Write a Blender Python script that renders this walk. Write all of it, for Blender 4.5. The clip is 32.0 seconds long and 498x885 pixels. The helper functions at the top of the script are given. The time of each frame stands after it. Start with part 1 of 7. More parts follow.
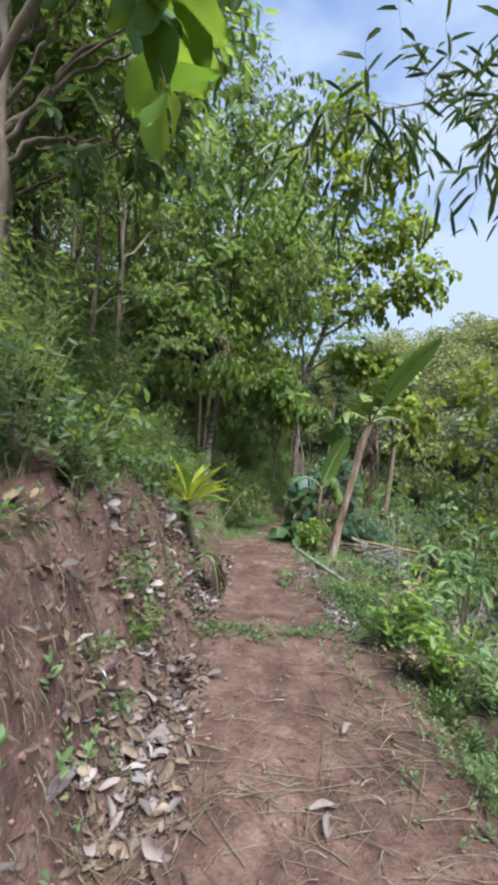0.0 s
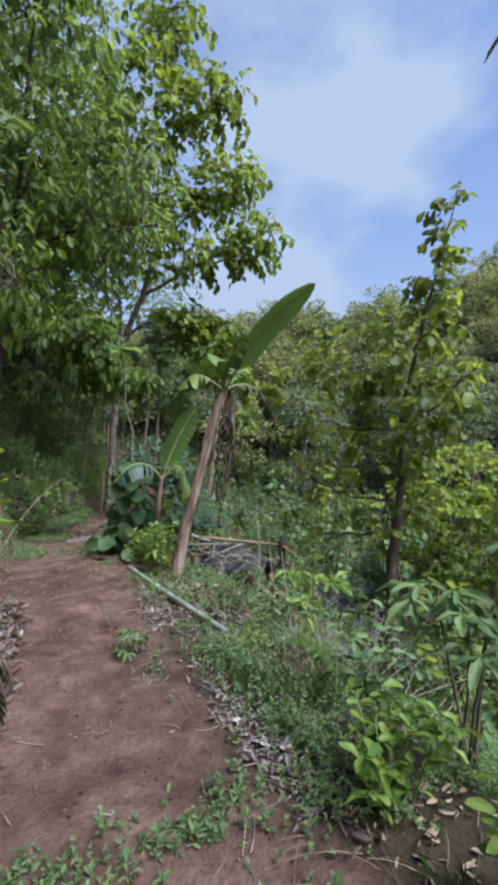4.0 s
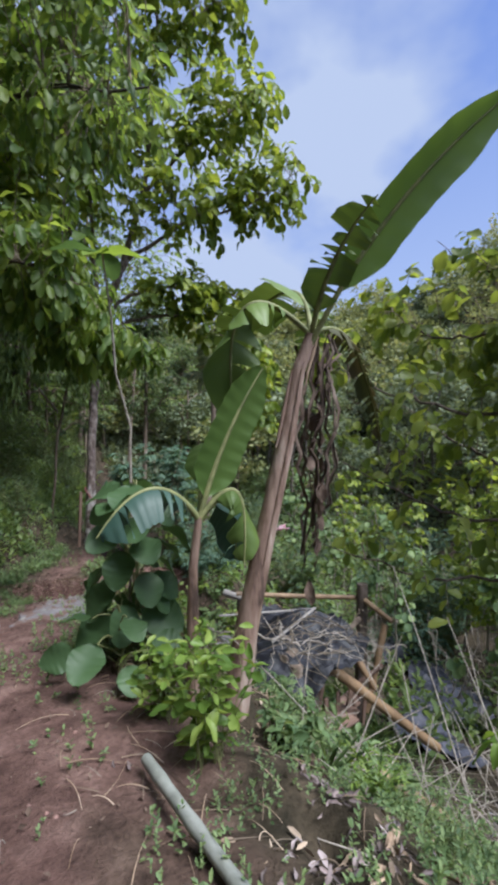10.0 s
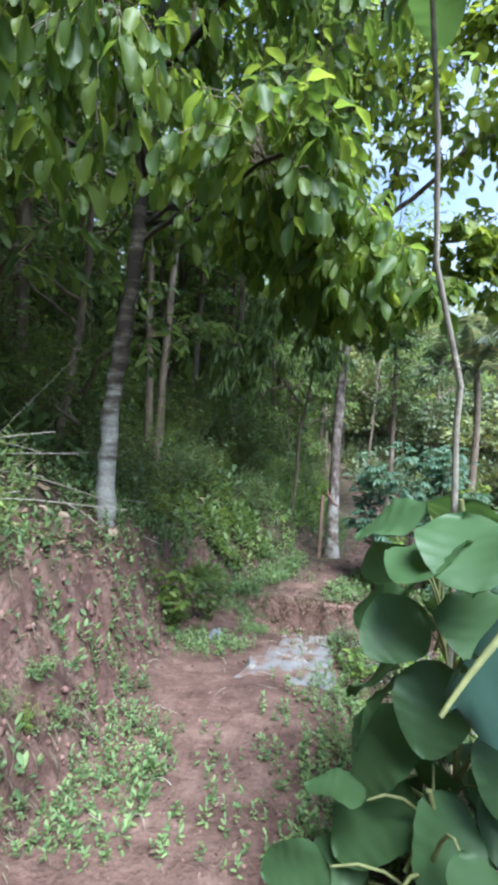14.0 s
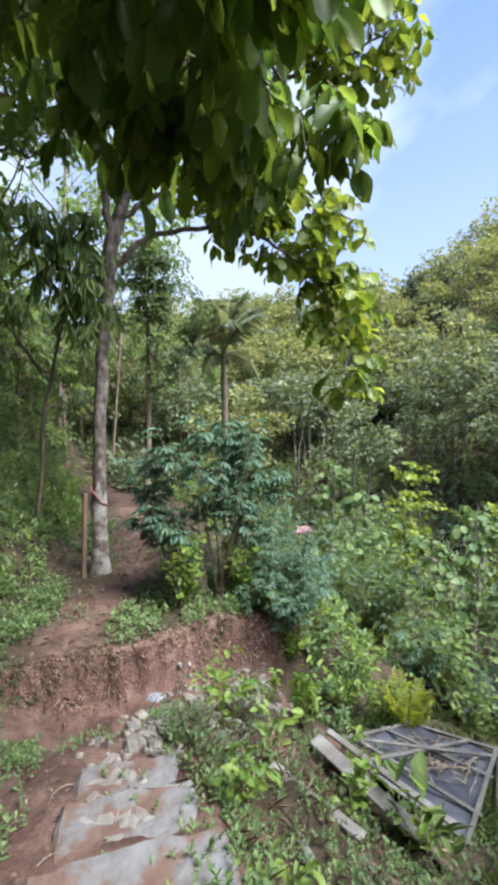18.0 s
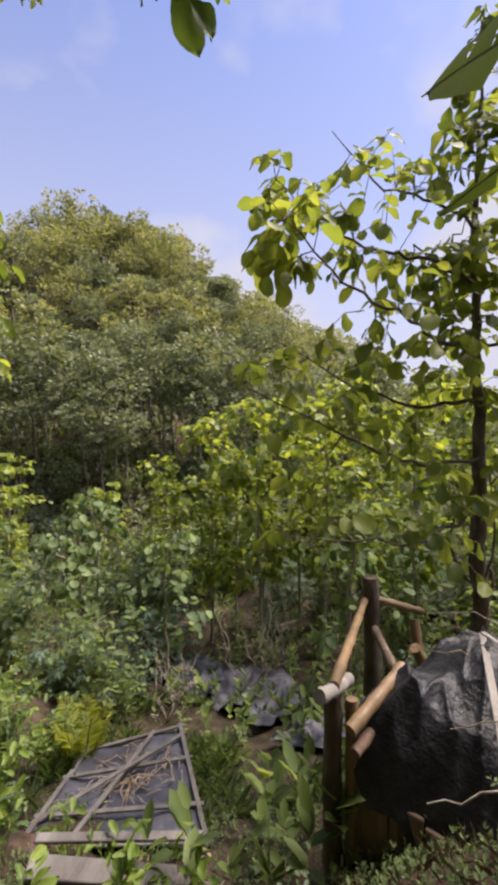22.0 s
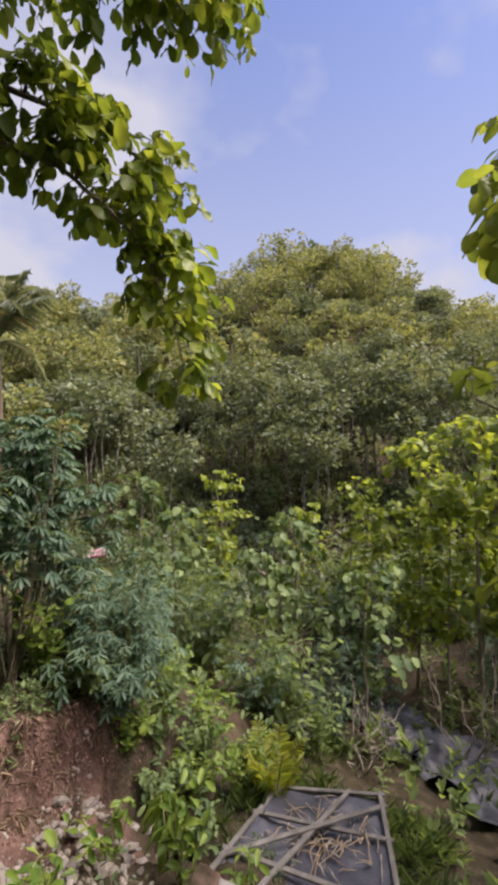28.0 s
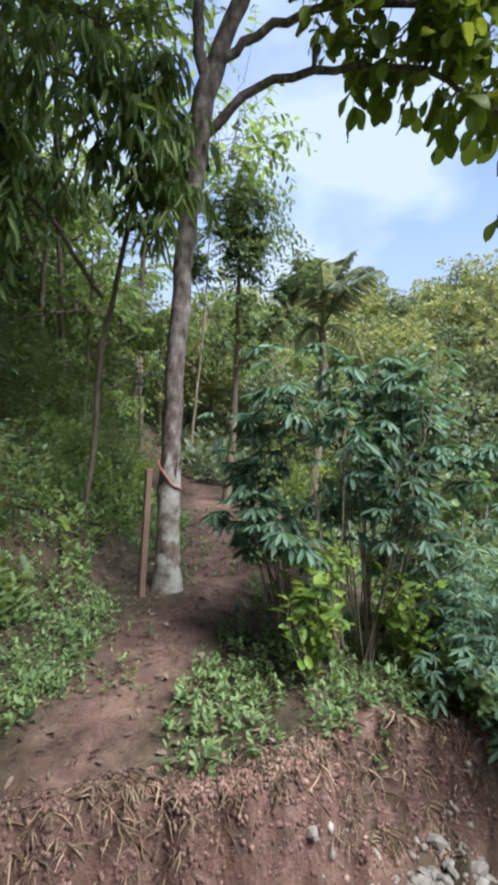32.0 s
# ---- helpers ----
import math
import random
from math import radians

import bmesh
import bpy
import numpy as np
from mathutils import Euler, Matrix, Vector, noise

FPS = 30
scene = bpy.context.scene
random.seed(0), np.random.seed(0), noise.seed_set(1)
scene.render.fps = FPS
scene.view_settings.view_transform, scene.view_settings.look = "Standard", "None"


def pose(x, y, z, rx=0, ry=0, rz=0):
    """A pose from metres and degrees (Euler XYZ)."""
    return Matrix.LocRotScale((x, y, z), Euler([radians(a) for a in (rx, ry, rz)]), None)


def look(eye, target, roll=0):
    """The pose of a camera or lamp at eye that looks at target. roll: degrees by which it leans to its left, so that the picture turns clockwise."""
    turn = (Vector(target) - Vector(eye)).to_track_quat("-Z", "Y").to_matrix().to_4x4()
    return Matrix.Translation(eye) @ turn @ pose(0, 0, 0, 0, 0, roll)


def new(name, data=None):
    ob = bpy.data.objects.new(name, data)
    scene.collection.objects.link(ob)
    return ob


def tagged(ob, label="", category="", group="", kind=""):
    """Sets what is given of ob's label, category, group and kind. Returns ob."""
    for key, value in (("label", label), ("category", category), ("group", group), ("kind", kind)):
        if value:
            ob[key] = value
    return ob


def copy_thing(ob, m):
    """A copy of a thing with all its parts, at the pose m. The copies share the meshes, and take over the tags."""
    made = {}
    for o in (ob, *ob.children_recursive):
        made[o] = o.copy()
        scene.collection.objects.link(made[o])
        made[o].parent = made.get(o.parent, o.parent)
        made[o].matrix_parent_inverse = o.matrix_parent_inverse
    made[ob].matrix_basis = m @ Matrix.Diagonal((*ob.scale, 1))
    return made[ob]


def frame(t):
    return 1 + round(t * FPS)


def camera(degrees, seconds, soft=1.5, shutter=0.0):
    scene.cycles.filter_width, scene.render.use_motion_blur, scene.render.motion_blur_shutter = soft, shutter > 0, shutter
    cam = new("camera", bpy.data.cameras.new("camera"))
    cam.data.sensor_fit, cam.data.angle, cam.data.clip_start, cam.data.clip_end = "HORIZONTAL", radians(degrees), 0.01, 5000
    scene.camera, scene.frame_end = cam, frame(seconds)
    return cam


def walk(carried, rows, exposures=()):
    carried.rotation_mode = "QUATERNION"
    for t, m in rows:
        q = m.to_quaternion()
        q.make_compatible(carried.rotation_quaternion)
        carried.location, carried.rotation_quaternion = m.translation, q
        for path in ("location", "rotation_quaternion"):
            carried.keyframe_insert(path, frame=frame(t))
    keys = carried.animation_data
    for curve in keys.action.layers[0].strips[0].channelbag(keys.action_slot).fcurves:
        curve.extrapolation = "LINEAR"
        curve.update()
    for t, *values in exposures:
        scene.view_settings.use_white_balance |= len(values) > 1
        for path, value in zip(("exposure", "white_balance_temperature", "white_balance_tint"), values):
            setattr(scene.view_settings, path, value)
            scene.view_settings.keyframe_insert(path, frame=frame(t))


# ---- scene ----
cam = camera(59.1, 32.0, soft=4.0)
METRES, EYE, TILT, LEAN, TURN = 12.5, 1.45, -1.0, -3.0, 0.0
ROWS = [
    (0.0, 0.0, 0.0, 0.0, 0.0, 0.0, -0.0),
    (0.5, -0.0095, 0.0261, -0.0017, -5.47, -0.22, -0.0),
    (1.0, -0.0116, 0.0425, 0.0006, -10.71, -0.6, 0.31),
    (1.5, -0.0078, 0.0669, -0.0045, -15.01, -0.99, 0.66),
    (2.0, -0.0039, 0.0888, -0.0044, -17.2, -1.74, 0.5),
    (2.5, -0.0035, 0.1082, -0.0065, -19.55, -2.31, -0.29),
    (3.0, -0.0052, 0.1307, -0.0056, -21.78, -2.17, -0.82),
    (3.5, -0.0031, 0.1479, -0.0067, -23.43, -2.45, -0.57),
    (5.5, 0.006, 0.2397, -0.0132, -25.59, -1.21, 1.78),
    (6.0, 0.0122, 0.2619, -0.0162, -24.24, -0.38, 2.28),
    (6.5, 0.0184, 0.2838, -0.0155, -24.3, -0.91, 1.97),
    (7.0, 0.0184, 0.3077, -0.0192, -26.48, -1.17, 1.92),
    (7.5, 0.0145, 0.328, -0.0164, -28.32, -1.14, 2.42),
    (8.0, 0.0163, 0.3415, -0.0178, -28.02, -1.69, 2.83),
    (8.5, 0.0268, 0.3594, -0.0198, -26.72, -1.43, 2.57),
    (9.0, 0.0327, 0.3732, -0.0198, -25.28, -1.54, 2.09),
    (9.5, 0.0321, 0.3884, -0.022, -25.46, -1.72, 1.97),
    (10.0, 0.0286, 0.4074, -0.0225, -26.87, -1.62, 2.5),
    (10.5, 0.0292, 0.417, -0.0222, -25.79, -1.93, 3.23),
    (11.0, 0.0365, 0.4282, -0.0236, -20.56, -1.66, 3.33),
    (11.5, 0.0433, 0.4423, -0.0231, -12.38, -1.4, 2.49),
    (12.0, 0.039, 0.4553, -0.0233, -6.67, -1.6, 1.68),
    (12.5, 0.0321, 0.4762, -0.0263, -3.87, -1.33, 1.55),
    (13.0, 0.0307, 0.4946, -0.0258, -1.76, -0.9, 1.55),
    (13.5, 0.0355, 0.5194, -0.0282, 2.53, -0.3, 1.17),
    (15.5, 0.0166, 0.6016, -0.0355, 3.43, -0.56, 0.73),
    (16.0, 0.015, 0.6169, -0.0363, -2.63, -0.51, 0.71),
    (16.5, 0.0074, 0.6365, -0.0418, -11.78, -0.35, 1.26),
    (17.0, 0.0049, 0.6549, -0.0442, -19.33, -1.3, 2.13),
    (17.5, 0.0104, 0.6763, -0.0501, -25.76, -1.58, 2.82),
    (18.0, 0.014, 0.6911, -0.0512, -31.22, -2.01, 2.96),
    (18.5, 0.0115, 0.7099, -0.0549, -37.74, -2.52, 2.71),
    (19.0, 0.0094, 0.7254, -0.0545, -43.57, -2.92, 2.29),
    (19.5, 0.0147, 0.7404, -0.0588, -48.44, -3.37, 1.85),
    (20.0, 0.0238, 0.7585, -0.0618, -53.37, -3.72, 1.71),
    (20.5, 0.0251, 0.7728, -0.0603, -61.29, -4.33, 1.4),
    (21.0, 0.0209, 0.787, -0.0587, -71.51, -4.93, 0.87),
    (21.5, 0.0197, 0.789, -0.0569, -79.25, -5.55, 1.26),
    (22.0, 0.024, 0.7857, -0.0562, -84.49, -5.64, 1.67),
    (22.5, 0.033, 0.7776, -0.0549, -88.66, -5.73, 1.98),
    (23.0, 0.0387, 0.7707, -0.0546, -93.92, -6.04, 1.96),
    (23.5, 0.0399, 0.7682, -0.0541, -101.67, -6.33, 1.8),
    (24.0, 0.0407, 0.7729, -0.0522, -110.23, -6.89, 1.69),
    (24.5, 0.0414, 0.781, -0.051, -115.45, -7.43, 1.67),
    (26.5, 0.0589, 0.7827, -0.0605, -83.98, -3.34, 3.01),
    (27.0, 0.0602, 0.7843, -0.061, -73.63, -2.5, 2.68),
    (27.5, 0.0587, 0.7872, -0.0612, -64.81, -1.88, 2.46),
    (28.0, 0.0511, 0.793, -0.0602, -58.59, -1.8, 2.58),
    (28.5, 0.0405, 0.7998, -0.0598, -53.07, -1.97, 2.76),
    (29.0, 0.0375, 0.8036, -0.0595, -47.12, -2.2, 2.57),
    (29.5, 0.0433, 0.8108, -0.0603, -39.15, -1.93, 1.78),
    (30.0, 0.0535, 0.8191, -0.0611, -31.77, -1.9, 0.78),
    (30.5, 0.0559, 0.8272, -0.064, -26.25, -2.4, 0.16),
    (31.0, 0.0541, 0.842, -0.0744, -24.08, -2.38, 0.07),
    (31.5, 0.0535, 0.8549, -0.0754, -23.16, -2.21, 0.53),
    (32.0, 0.0567, 0.8714, -0.0882, -21.45, -1.33, 0.74),
]
walk(cam, [(t, pose(0, 0, EYE, TILT, LEAN, TURN) @ pose(METRES * x, METRES * y, METRES * z, 90 + pitch, roll, yaw)) for t, x, y, z, yaw, pitch, roll in ROWS],
     [(0.0, 1.0, 5900, 0), (2.0, 0.8, 5700, 0), (5.0, 0.57, 5600, 6), (8.0, 0.57, 5550, 10), (10.0, 0.62, 5700, 9), (11.5, 0.95, 5750, 4), (13.0, 1.3, 5450, 2), (16.0, 1.92, 5250, -2), (17.0, 1.6, 5500, -1), (18.0, 1.35, 5950, 4), (19.0, 1.2, 6500, 9), (20.0, 1.1, 6700, 12), (21.0, 0.95, 7000, 16), (22.0, 0.87, 7100, 18), (24.5, 0.72, 7200, 19), (28.0, 0.75, 7100, 18), (30.0, 0.85, 6300, 9), (31.0, 1.05, 6000, 5), (32.0, 1.15, 5900, 3)])

# ---- world, sun ----
SUN_EL, SUN_AZ = radians(60), radians(150)
world = bpy.data.worlds.new("sky_world")
scene.world = world
world.use_nodes = True
wn, wl = world.node_tree.nodes, world.node_tree.links
wn.clear()
w_out, w_bg = wn.new("ShaderNodeOutputWorld"), wn.new("ShaderNodeBackground")
w_sky = wn.new("ShaderNodeTexSky")
w_sky.sky_type, w_sky.sun_disc = "NISHITA", False
w_sky.sun_elevation, w_sky.sun_rotation = SUN_EL, SUN_AZ
w_sky.air_density, w_sky.dust_density, w_sky.ozone_density = 1.2, 1.0, 3.0
w_tc, w_map = wn.new("ShaderNodeTexCoord"), wn.new("ShaderNodeMapping")
w_map.inputs["Scale"].default_value = (1.0, 1.0, 1.6)
w_no = wn.new("ShaderNodeTexNoise")
w_no.inputs["Scale"].default_value, w_no.inputs["Detail"].default_value, w_no.inputs["Roughness"].default_value = 1.9, 5.0, 0.5
w_ramp = wn.new("ShaderNodeValToRGB")
w_ramp.color_ramp.elements[0].position, w_ramp.color_ramp.elements[1].position = 0.38, 0.58
w_cloud = wn.new("ShaderNodeMix")
w_cloud.data_type = "RGBA"
w_cloud.inputs["B"].default_value = (6.3, 6.9, 8.6, 1)
wl.new(w_tc.outputs["Generated"], w_map.inputs["Vector"])
wl.new(w_map.outputs["Vector"], w_no.inputs["Vector"])
wl.new(w_no.outputs["Fac"], w_ramp.inputs["Fac"])
w_sep, w_low, w_max = wn.new("ShaderNodeSeparateXYZ"), wn.new("ShaderNodeMapRange"), wn.new("ShaderNodeMath")
w_low.inputs["From Min"].default_value, w_low.inputs["From Max"].default_value = 0.05, 0.85
w_low.inputs["To Min"].default_value, w_low.inputs["To Max"].default_value = 0.95, 0.0
w_max.operation = "MAXIMUM"
wl.new(w_tc.outputs["Generated"], w_sep.inputs[0])
wl.new(w_sep.outputs["Z"], w_low.inputs["Value"])
wl.new(w_low.outputs["Result"], w_max.inputs[0])
wl.new(w_ramp.outputs["Color"], w_max.inputs[1])
wl.new(w_max.outputs[0], w_cloud.inputs["Factor"])
w_blue = wn.new("ShaderNodeMix")
w_blue.data_type, w_blue.blend_type = "RGBA", "MULTIPLY"
w_blue.inputs["Factor"].default_value, w_blue.inputs["B"].default_value = 1.0, (1.25, 1.4, 2.05, 1)
wl.new(w_sky.outputs["Color"], w_blue.inputs["A"])
wl.new(w_blue.outputs["Result"], w_cloud.inputs["A"])
wl.new(w_cloud.outputs["Result"], w_bg.inputs["Color"])
w_bg.inputs["Strength"].default_value = 0.058
wl.new(w_bg.outputs["Background"], w_out.inputs["Surface"])

sun = new("sun", bpy.data.lights.new("sun", "SUN"))
sun.data.energy, sun.data.angle, sun.data.color = 5.0, radians(35), (1.0, 0.96, 0.88)
sun.matrix_world = look((0, 0, 0), (-math.sin(SUN_AZ) * math.cos(SUN_EL), -math.cos(SUN_AZ) * math.cos(SUN_EL), -math.sin(SUN_EL)))

# ---- materials ----


def nodes_of(name):
    m = bpy.data.materials.new(name)
    m.use_nodes = True
    n, l = m.node_tree.nodes, m.node_tree.links
    return m, n, l, n["Principled BSDF"], n["Material Output"]


def ramp_node(n, stops):
    r = n.new("ShaderNodeValToRGB")
    el = r.color_ramp.elements
    while len(el) < len(stops):
        el.new(0.5)
    for e, (p, c) in zip(el, stops):
        e.position, e.color = p, (*c, 1)
    return r


def noise_node(n, l, scale, detail=4, rough=0.55, vec=None):
    t = n.new("ShaderNodeTexNoise")
    t.inputs["Scale"].default_value, t.inputs["Detail"].default_value, t.inputs["Roughness"].default_value = scale, detail, rough
    if vec is not None:
        l.new(vec, t.inputs["Vector"])
    return t


def mix_rgb(n, l, fac, a, b, mode="MIX"):
    x = n.new("ShaderNodeMix")
    x.data_type, x.blend_type = "RGBA", mode
    for s, v in ((x.inputs["Factor"], fac), (x.inputs["A"], a), (x.inputs["B"], b)):
        if isinstance(v, (int, float)):
            s.default_value = v
        elif isinstance(v, tuple):
            s.default_value = (*v, 1)
        else:
            l.new(v, s)
    return x.outputs["Result"]


def leaf_mat(name, dark, mid, light, trans=0.4, rough=0.45, odd=None, back=None):
    """Leaves: three tones over the islands, veins of fine noise, light through the blade."""
    m, n, l, b, o = nodes_of(name)
    g = n.new("ShaderNodeNewGeometry")
    stops = [(0.0, dark), (0.45, mid), (0.93, light)]
    if odd:
        stops.append((0.965, odd))
    r = ramp_node(n, stops)
    l.new(g.outputs["Random Per Island"], r.inputs["Fac"])
    tc = n.new("ShaderNodeTexCoord")
    t1 = noise_node(n, l, 0.9, 3, 0.5, tc.outputs["Object"])
    v = ramp_node(n, [(0.3, (0.64, 0.64, 0.68)), (0.7, (1.2, 1.12, 1.2))])
    l.new(t1.outputs["Fac"], v.inputs["Fac"])
    c = mix_rgb(n, l, 1.0, r.outputs["Color"], v.outputs["Color"], "MULTIPLY")
    l.new(c, b.inputs["Base Color"])
    b.inputs["Roughness"].default_value = rough
    b.inputs["Specular IOR Level"].default_value = 0.45
    tr = n.new("ShaderNodeBsdfTranslucent")
    warm = mix_rgb(n, l, 1.0, c, (1.18, 1.1, 0.62), "MULTIPLY")
    l.new(warm, tr.inputs["Color"])
    mx = n.new("ShaderNodeMixShader")
    mx.inputs[0].default_value = trans
    l.new(b.outputs[0], mx.inputs[1])
    l.new(tr.outputs[0], mx.inputs[2])
    l.new(mx.outputs[0], o.inputs["Surface"])
    return m


def plain_mat(name, stops, scale=8.0, rough=0.8, bump=0.3, bscale=40.0, stretch=(1, 1, 1), metal=0.0, spec=0.4, island=0.0):
    """A surface whose tones follow noise at one size and whose relief follows noise at a finer one."""
    m, n, l, b, o = nodes_of(name)
    tc, mp = n.new("ShaderNodeTexCoord"), n.new("ShaderNodeMapping")
    mp.inputs["Scale"].default_value = stretch
    l.new(tc.outputs["Object"], mp.inputs["Vector"])
    t = noise_node(n, l, scale, 6, 0.6, mp.outputs["Vector"])
    r = ramp_node(n, stops)
    l.new(t.outputs["Fac"], r.inputs["Fac"])
    c = r.outputs["Color"]
    if island:
        g = n.new("ShaderNodeNewGeometry")
        k = ramp_node(n, [(0, (1 - island,) * 3), (1, (1 + island,) * 3)])
        l.new(g.outputs["Random Per Island"], k.inputs["Fac"])
        c = mix_rgb(n, l, 1.0, c, k.outputs["Color"], "MULTIPLY")
    l.new(c, b.inputs["Base Color"])
    b.inputs["Roughness"].default_value, b.inputs["Metallic"].default_value = rough, metal
    b.inputs["Specular IOR Level"].default_value = spec
    t2 = noise_node(n, l, bscale, 5, 0.65, mp.outputs["Vector"])
    bp = n.new("ShaderNodeBump")
    bp.inputs["Strength"].default_value, bp.inputs["Distance"].default_value = bump, 0.02
    l.new(t2.outputs["Fac"], bp.inputs["Height"])
    l.new(bp.outputs["Normal"], b.inputs["Normal"])
    return m


def ground_mat():
    """Red-brown trodden soil on the path, raw red soil on cut banks, dark humus elsewhere, by the ground's own attributes."""
    m, n, l, b, o = nodes_of("earth")
    tc = n.new("ShaderNodeTexCoord")
    obj = tc.outputs["Object"]
    t_big, t_mid, t_fine = noise_node(n, l, 0.8, 4, 0.5, obj), noise_node(n, l, 5.0, 6, 0.65, obj), noise_node(n, l, 45.0, 6, 0.7, obj)
    soil = ramp_node(n, [(0.3, (0.08, 0.047, 0.041)), (0.5, (0.16, 0.098, 0.086)), (0.72, (0.26, 0.172, 0.152))])
    l.new(t_mid.outputs["Fac"], soil.inputs["Fac"])
    wide = ramp_node(n, [(0.35, (0.72, 0.68, 0.66)), (0.65, (1.12, 1.1, 1.08))])
    l.new(t_big.outputs["Fac"], wide.inputs["Fac"])
    soil_c = mix_rgb(n, l, 1.0, soil.outputs["Color"], wide.outputs["Color"], "MULTIPLY")
    cut = ramp_node(n, [(0.3, (0.06, 0.035, 0.031)), (0.52, (0.155, 0.09, 0.077)), (0.75, (0.275, 0.183, 0.16))])
    mp = n.new("ShaderNodeMapping")
    mp.inputs["Scale"].default_value = (1.0, 1.0, 0.35)
    l.new(obj, mp.inputs["Vector"])
    t_cut = noise_node(n, l, 9.0, 6, 0.7, mp.outputs["Vector"])
    l.new(t_cut.outputs["Fac"], cut.inputs["Fac"])
    humus = ramp_node(n, [(0.3, (0.028, 0.024, 0.016)), (0.5, (0.06, 0.047, 0.032)), (0.75, (0.13, 0.1, 0.072))])
    l.new(t_mid.outputs["Fac"], humus.inputs["Fac"])
    a1, a2 = n.new("ShaderNodeAttribute"), n.new("ShaderNodeAttribute")
    a1.attribute_name, a2.attribute_name = "bare", "cut"
    c = mix_rgb(n, l, a1.outputs["Fac"], humus.outputs["Color"], soil_c)
    c = mix_rgb(n, l, a2.outputs["Fac"], c, cut.outputs["Color"])
    grain = ramp_node(n, [(0.35, (0.75, 0.74, 0.73)), (0.65, (1.15, 1.14, 1.12))])
    l.new(t_fine.outputs["Fac"], grain.inputs["Fac"])
    l.new(mix_rgb(n, l, 1.0, c, grain.outputs["Color"], "MULTIPLY"), b.inputs["Base Color"])
    b.inputs["Roughness"].default_value, b.inputs["Specular IOR Level"].default_value = 0.95, 0.15
    add = n.new("ShaderNodeMath")
    add.operation = "MULTIPLY_ADD"
    add.inputs[1].default_value = 0.5
    l.new(t_fine.outputs["Fac"], add.inputs[0])
    l.new(t_mid.outputs["Fac"], add.inputs[2])
    bp = n.new("ShaderNodeBump")
    bp.inputs["Strength"].default_value, bp.inputs["Distance"].default_value = 0.9, 0.045
    l.new(add.outputs[0], bp.inputs["Height"])
    l.new(bp.outputs["Normal"], b.inputs["Normal"])
    return m


M_EARTH = ground_mat()
M_LEAF = leaf_mat("leaf_fresh", (0.1, 0.175, 0.045), (0.175, 0.27, 0.06), (0.3, 0.4, 0.085), 0.66)
M_LEAF_DARK = leaf_mat("leaf_dark", (0.08, 0.135, 0.065), (0.13, 0.2, 0.09), (0.2, 0.285, 0.115), 0.5)
M_LEAF_YEL = leaf_mat("leaf_yellow_green", (0.12, 0.19, 0.035), (0.22, 0.31, 0.05), (0.38, 0.46, 0.08), 0.56)
M_LEAF_BLUE = leaf_mat("leaf_cassava", (0.07, 0.14, 0.09), (0.11, 0.2, 0.13), (0.17, 0.27, 0.17), 0.42, 0.55)
M_LEAF_HILL = leaf_mat("leaf_hillside", (0.16, 0.2, 0.08), (0.26, 0.3, 0.125), (0.38, 0.41, 0.18), 0.4, 0.6, odd=(0.4, 0.36, 0.16))
M_LEAF_FOREST = leaf_mat("leaf_forest", (0.13, 0.2, 0.08), (0.2, 0.3, 0.11), (0.3, 0.41, 0.14), 0.6, 0.5)
M_LEAF_VIV = leaf_mat("leaf_vivid", (0.11, 0.2, 0.035), (0.2, 0.32, 0.055), (0.31, 0.42, 0.09), 0.48)
M_LEAF_FAR = leaf_mat("leaf_far_woods", (0.11, 0.15, 0.085), (0.17, 0.22, 0.125), (0.25, 0.3, 0.17), 0.4, 0.6)
M_WEED = leaf_mat("leaf_weed", (0.095, 0.165, 0.065), (0.165, 0.26, 0.1), (0.26, 0.36, 0.14), 0.45, 0.6)
M_BAMBOO_LEAF = leaf_mat("leaf_bamboo", (0.035, 0.065, 0.02), (0.06, 0.1, 0.03), (0.1, 0.15, 0.045), 0.3)
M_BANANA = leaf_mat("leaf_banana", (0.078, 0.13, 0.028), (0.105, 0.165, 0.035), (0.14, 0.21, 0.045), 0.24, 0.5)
M_DRY = plain_mat("dry_leaf", [(0.3, (0.13, 0.08, 0.05)), (0.5, (0.28, 0.2, 0.14)), (0.75, (0.46, 0.37, 0.29))], 3.0, 0.85, 0.2, 30, island=0.55)
M_LITTER = plain_mat("pale_litter", [(0.3, (0.09, 0.065, 0.062)), (0.5, (0.2, 0.155, 0.15)), (0.75, (0.37, 0.33, 0.34))], 3.0, 0.8, 0.2, 30, island=0.6)
M_BARK = plain_mat("bark_brown", [(0.3, (0.085, 0.06, 0.045)), (0.55, (0.2, 0.15, 0.115)), (0.75, (0.34, 0.28, 0.23))], 9.0, 0.9, 0.7, 35, (1, 1, 0.35))
M_BARK_PALE = plain_mat("bark_pale_bands", [(0.32, (0.07, 0.056, 0.044)), (0.5, (0.16, 0.135, 0.115)), (0.7, (0.36, 0.335, 0.3))], 7.0, 0.9, 0.5, 40, (0.9, 0.9, 0.8))


